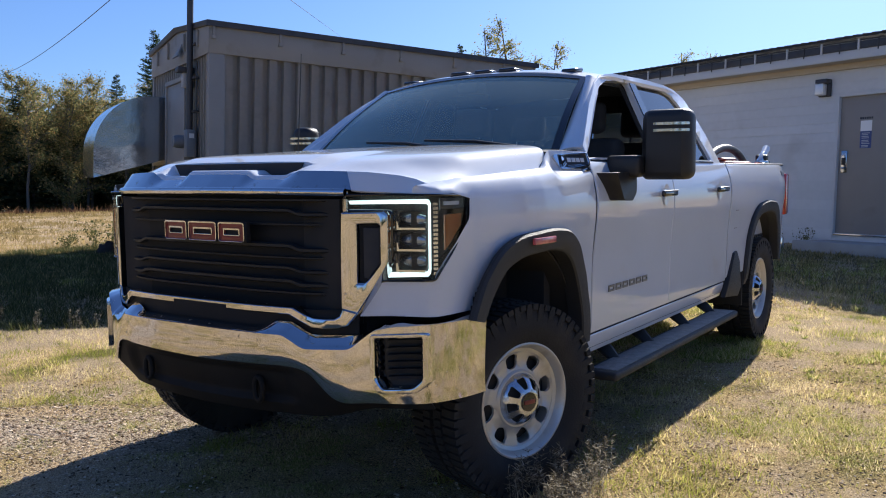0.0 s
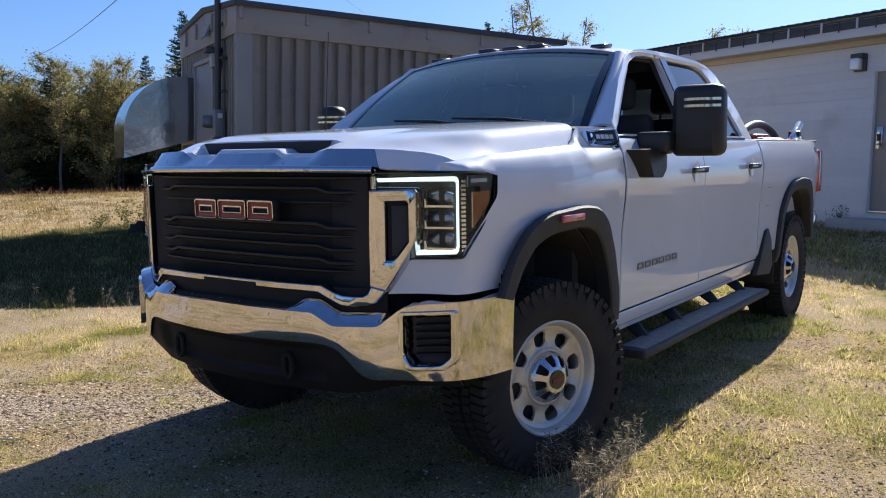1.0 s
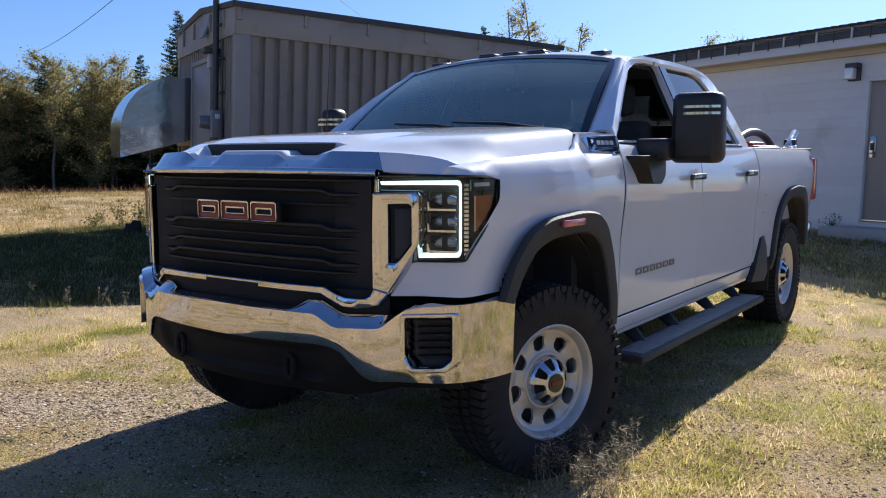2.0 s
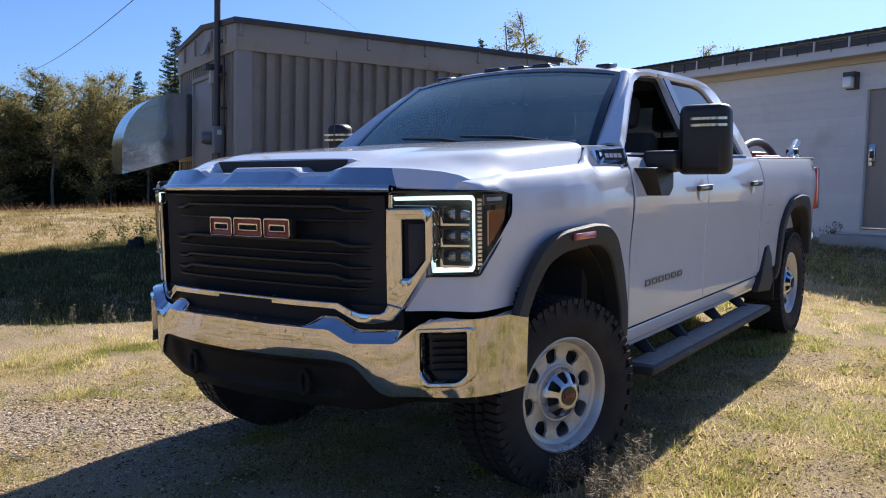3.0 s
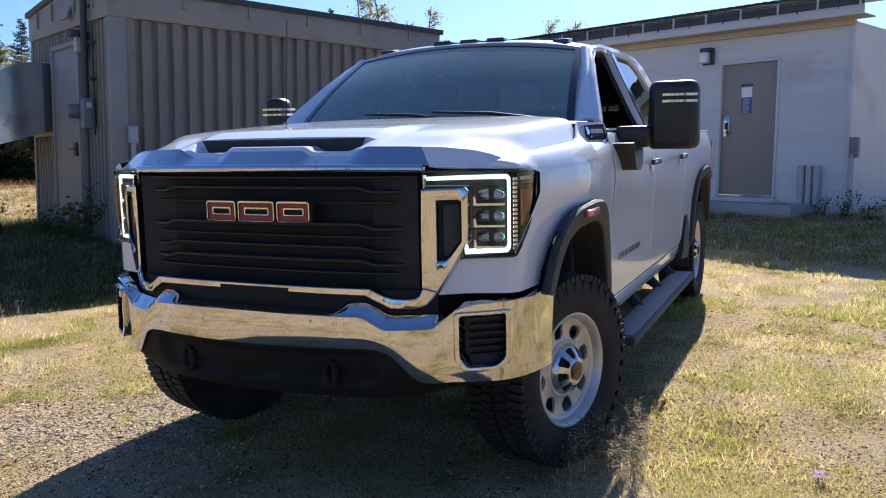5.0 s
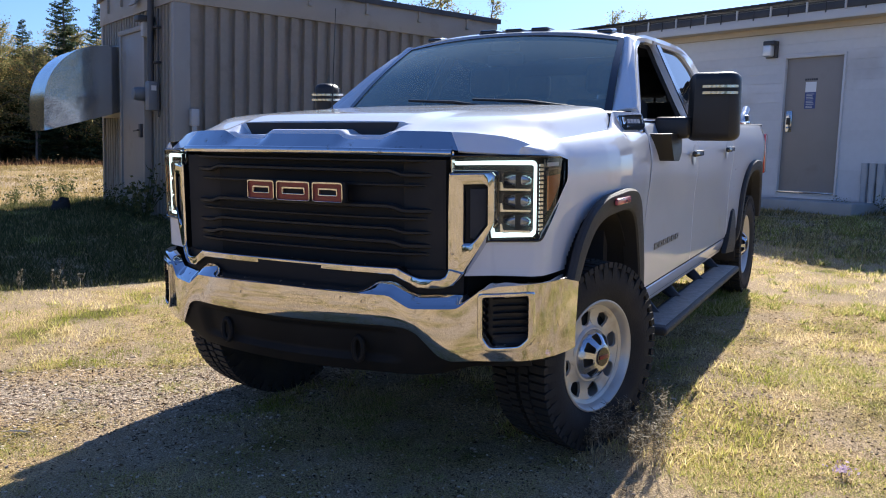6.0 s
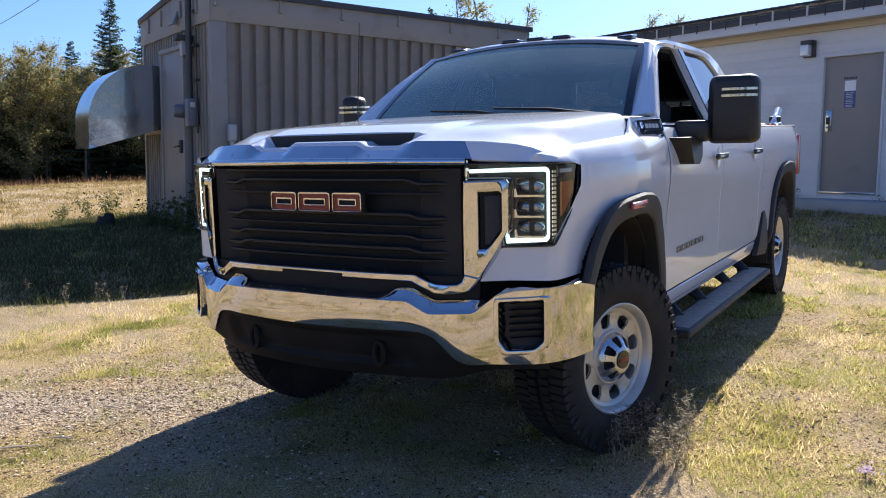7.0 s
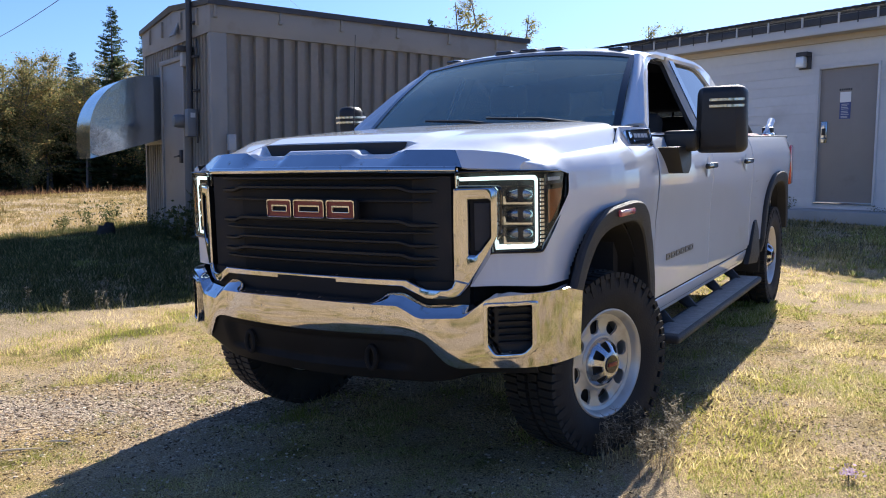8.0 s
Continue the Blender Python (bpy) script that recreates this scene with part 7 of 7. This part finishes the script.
# overhead wires from the mast's top
WIRE = mat("black_cable", (0.03, 0.03, 0.03), 0.6)
top = SHED @ Vector((-0.58, -0.085, 4.66))
for end, sag in ((Vector((-33.9, 20.7, 5.95)), 0.3), (Vector((-36.3, 46.5, 12.2)), 0.0)):
    pts = [top.lerp(end, t) - Vector((0, 0, sag * 4 * t * (1 - t))) for t in span(0, 1, 16)]
    tagged(mesh_object("overhead_wire", tube(pts, 0.008, 6), WIRE), "thin black overhead power wire", "wire", "overhead wires")

# ---------------------------------------------------------------- load in the truck bed
TR = Matrix.Translation((-2.465, 3.347, 0.061)) @ Euler((radians(2.5), radians(-0.7), radians(-3.05))).to_matrix().to_4x4()
pump = thing("fire_pump_unit", "red water pump skid standing in the truck bed", "pump", TR)
part("pump_body", box(0.15, 0.78, 3.95, 4.6, 0.86, 1.47, 0.04, 3), REDPAINT, pump)
part("pump_cover", box(0.25, 0.70, 4.0, 4.35, 1.47, 1.50, 0.02), REDPAINT, pump)
part("skid_frame", box(0.1, 0.82, 3.85, 4.7, 0.85, 0.90, 0.01), DARK, pump)
part("filler_cap", lathe([(1.50, 0.001), (1.50, 0.05), (1.53, 0.05), (1.535, 0.001)], 20, "z"), BLACK, pump).location = (0.4, 4.25, 0)
hose = mesh_object("suction_hose", tube([(0.62, 4.30 - 0.86 * math.cos(t), 1.13 + 0.455 * math.sin(t)) for t in span(0, math.pi * 0.97, 28)], 0.032, 12), BLACK)
hose.matrix_world = TR
tagged(hose, "thick black hose arching over the truck bed", "hose")
# a chrome nozzle on the bed rail, no lamp
nozzle = thing("work_light", "chrome nozzle with pale tip on the bed rail", "nozzle", TR)
part("nozzle_body", tube([(0.80, 4.70, 1.46), (0.80, 4.78, 1.50), (0.80, 4.86, 1.535)], [0.026, 0.036, 0.032], 12), GALV, nozzle)
part("nozzle_tip", tube([(0.80, 4.85, 1.53), (0.80, 4.96, 1.59)], [0.030, 0.034], 12), WHITEBAR, nozzle, "pale tip")
part("nozzle_bracket", box(0.77, 0.88, 4.66, 4.76, 1.44, 1.475, 0.006), CHROME, nozzle)
part("nozzle_valve", box(0.75, 0.85, 4.76, 4.83, 1.47, 1.53, 0.012), BLACK, nozzle)
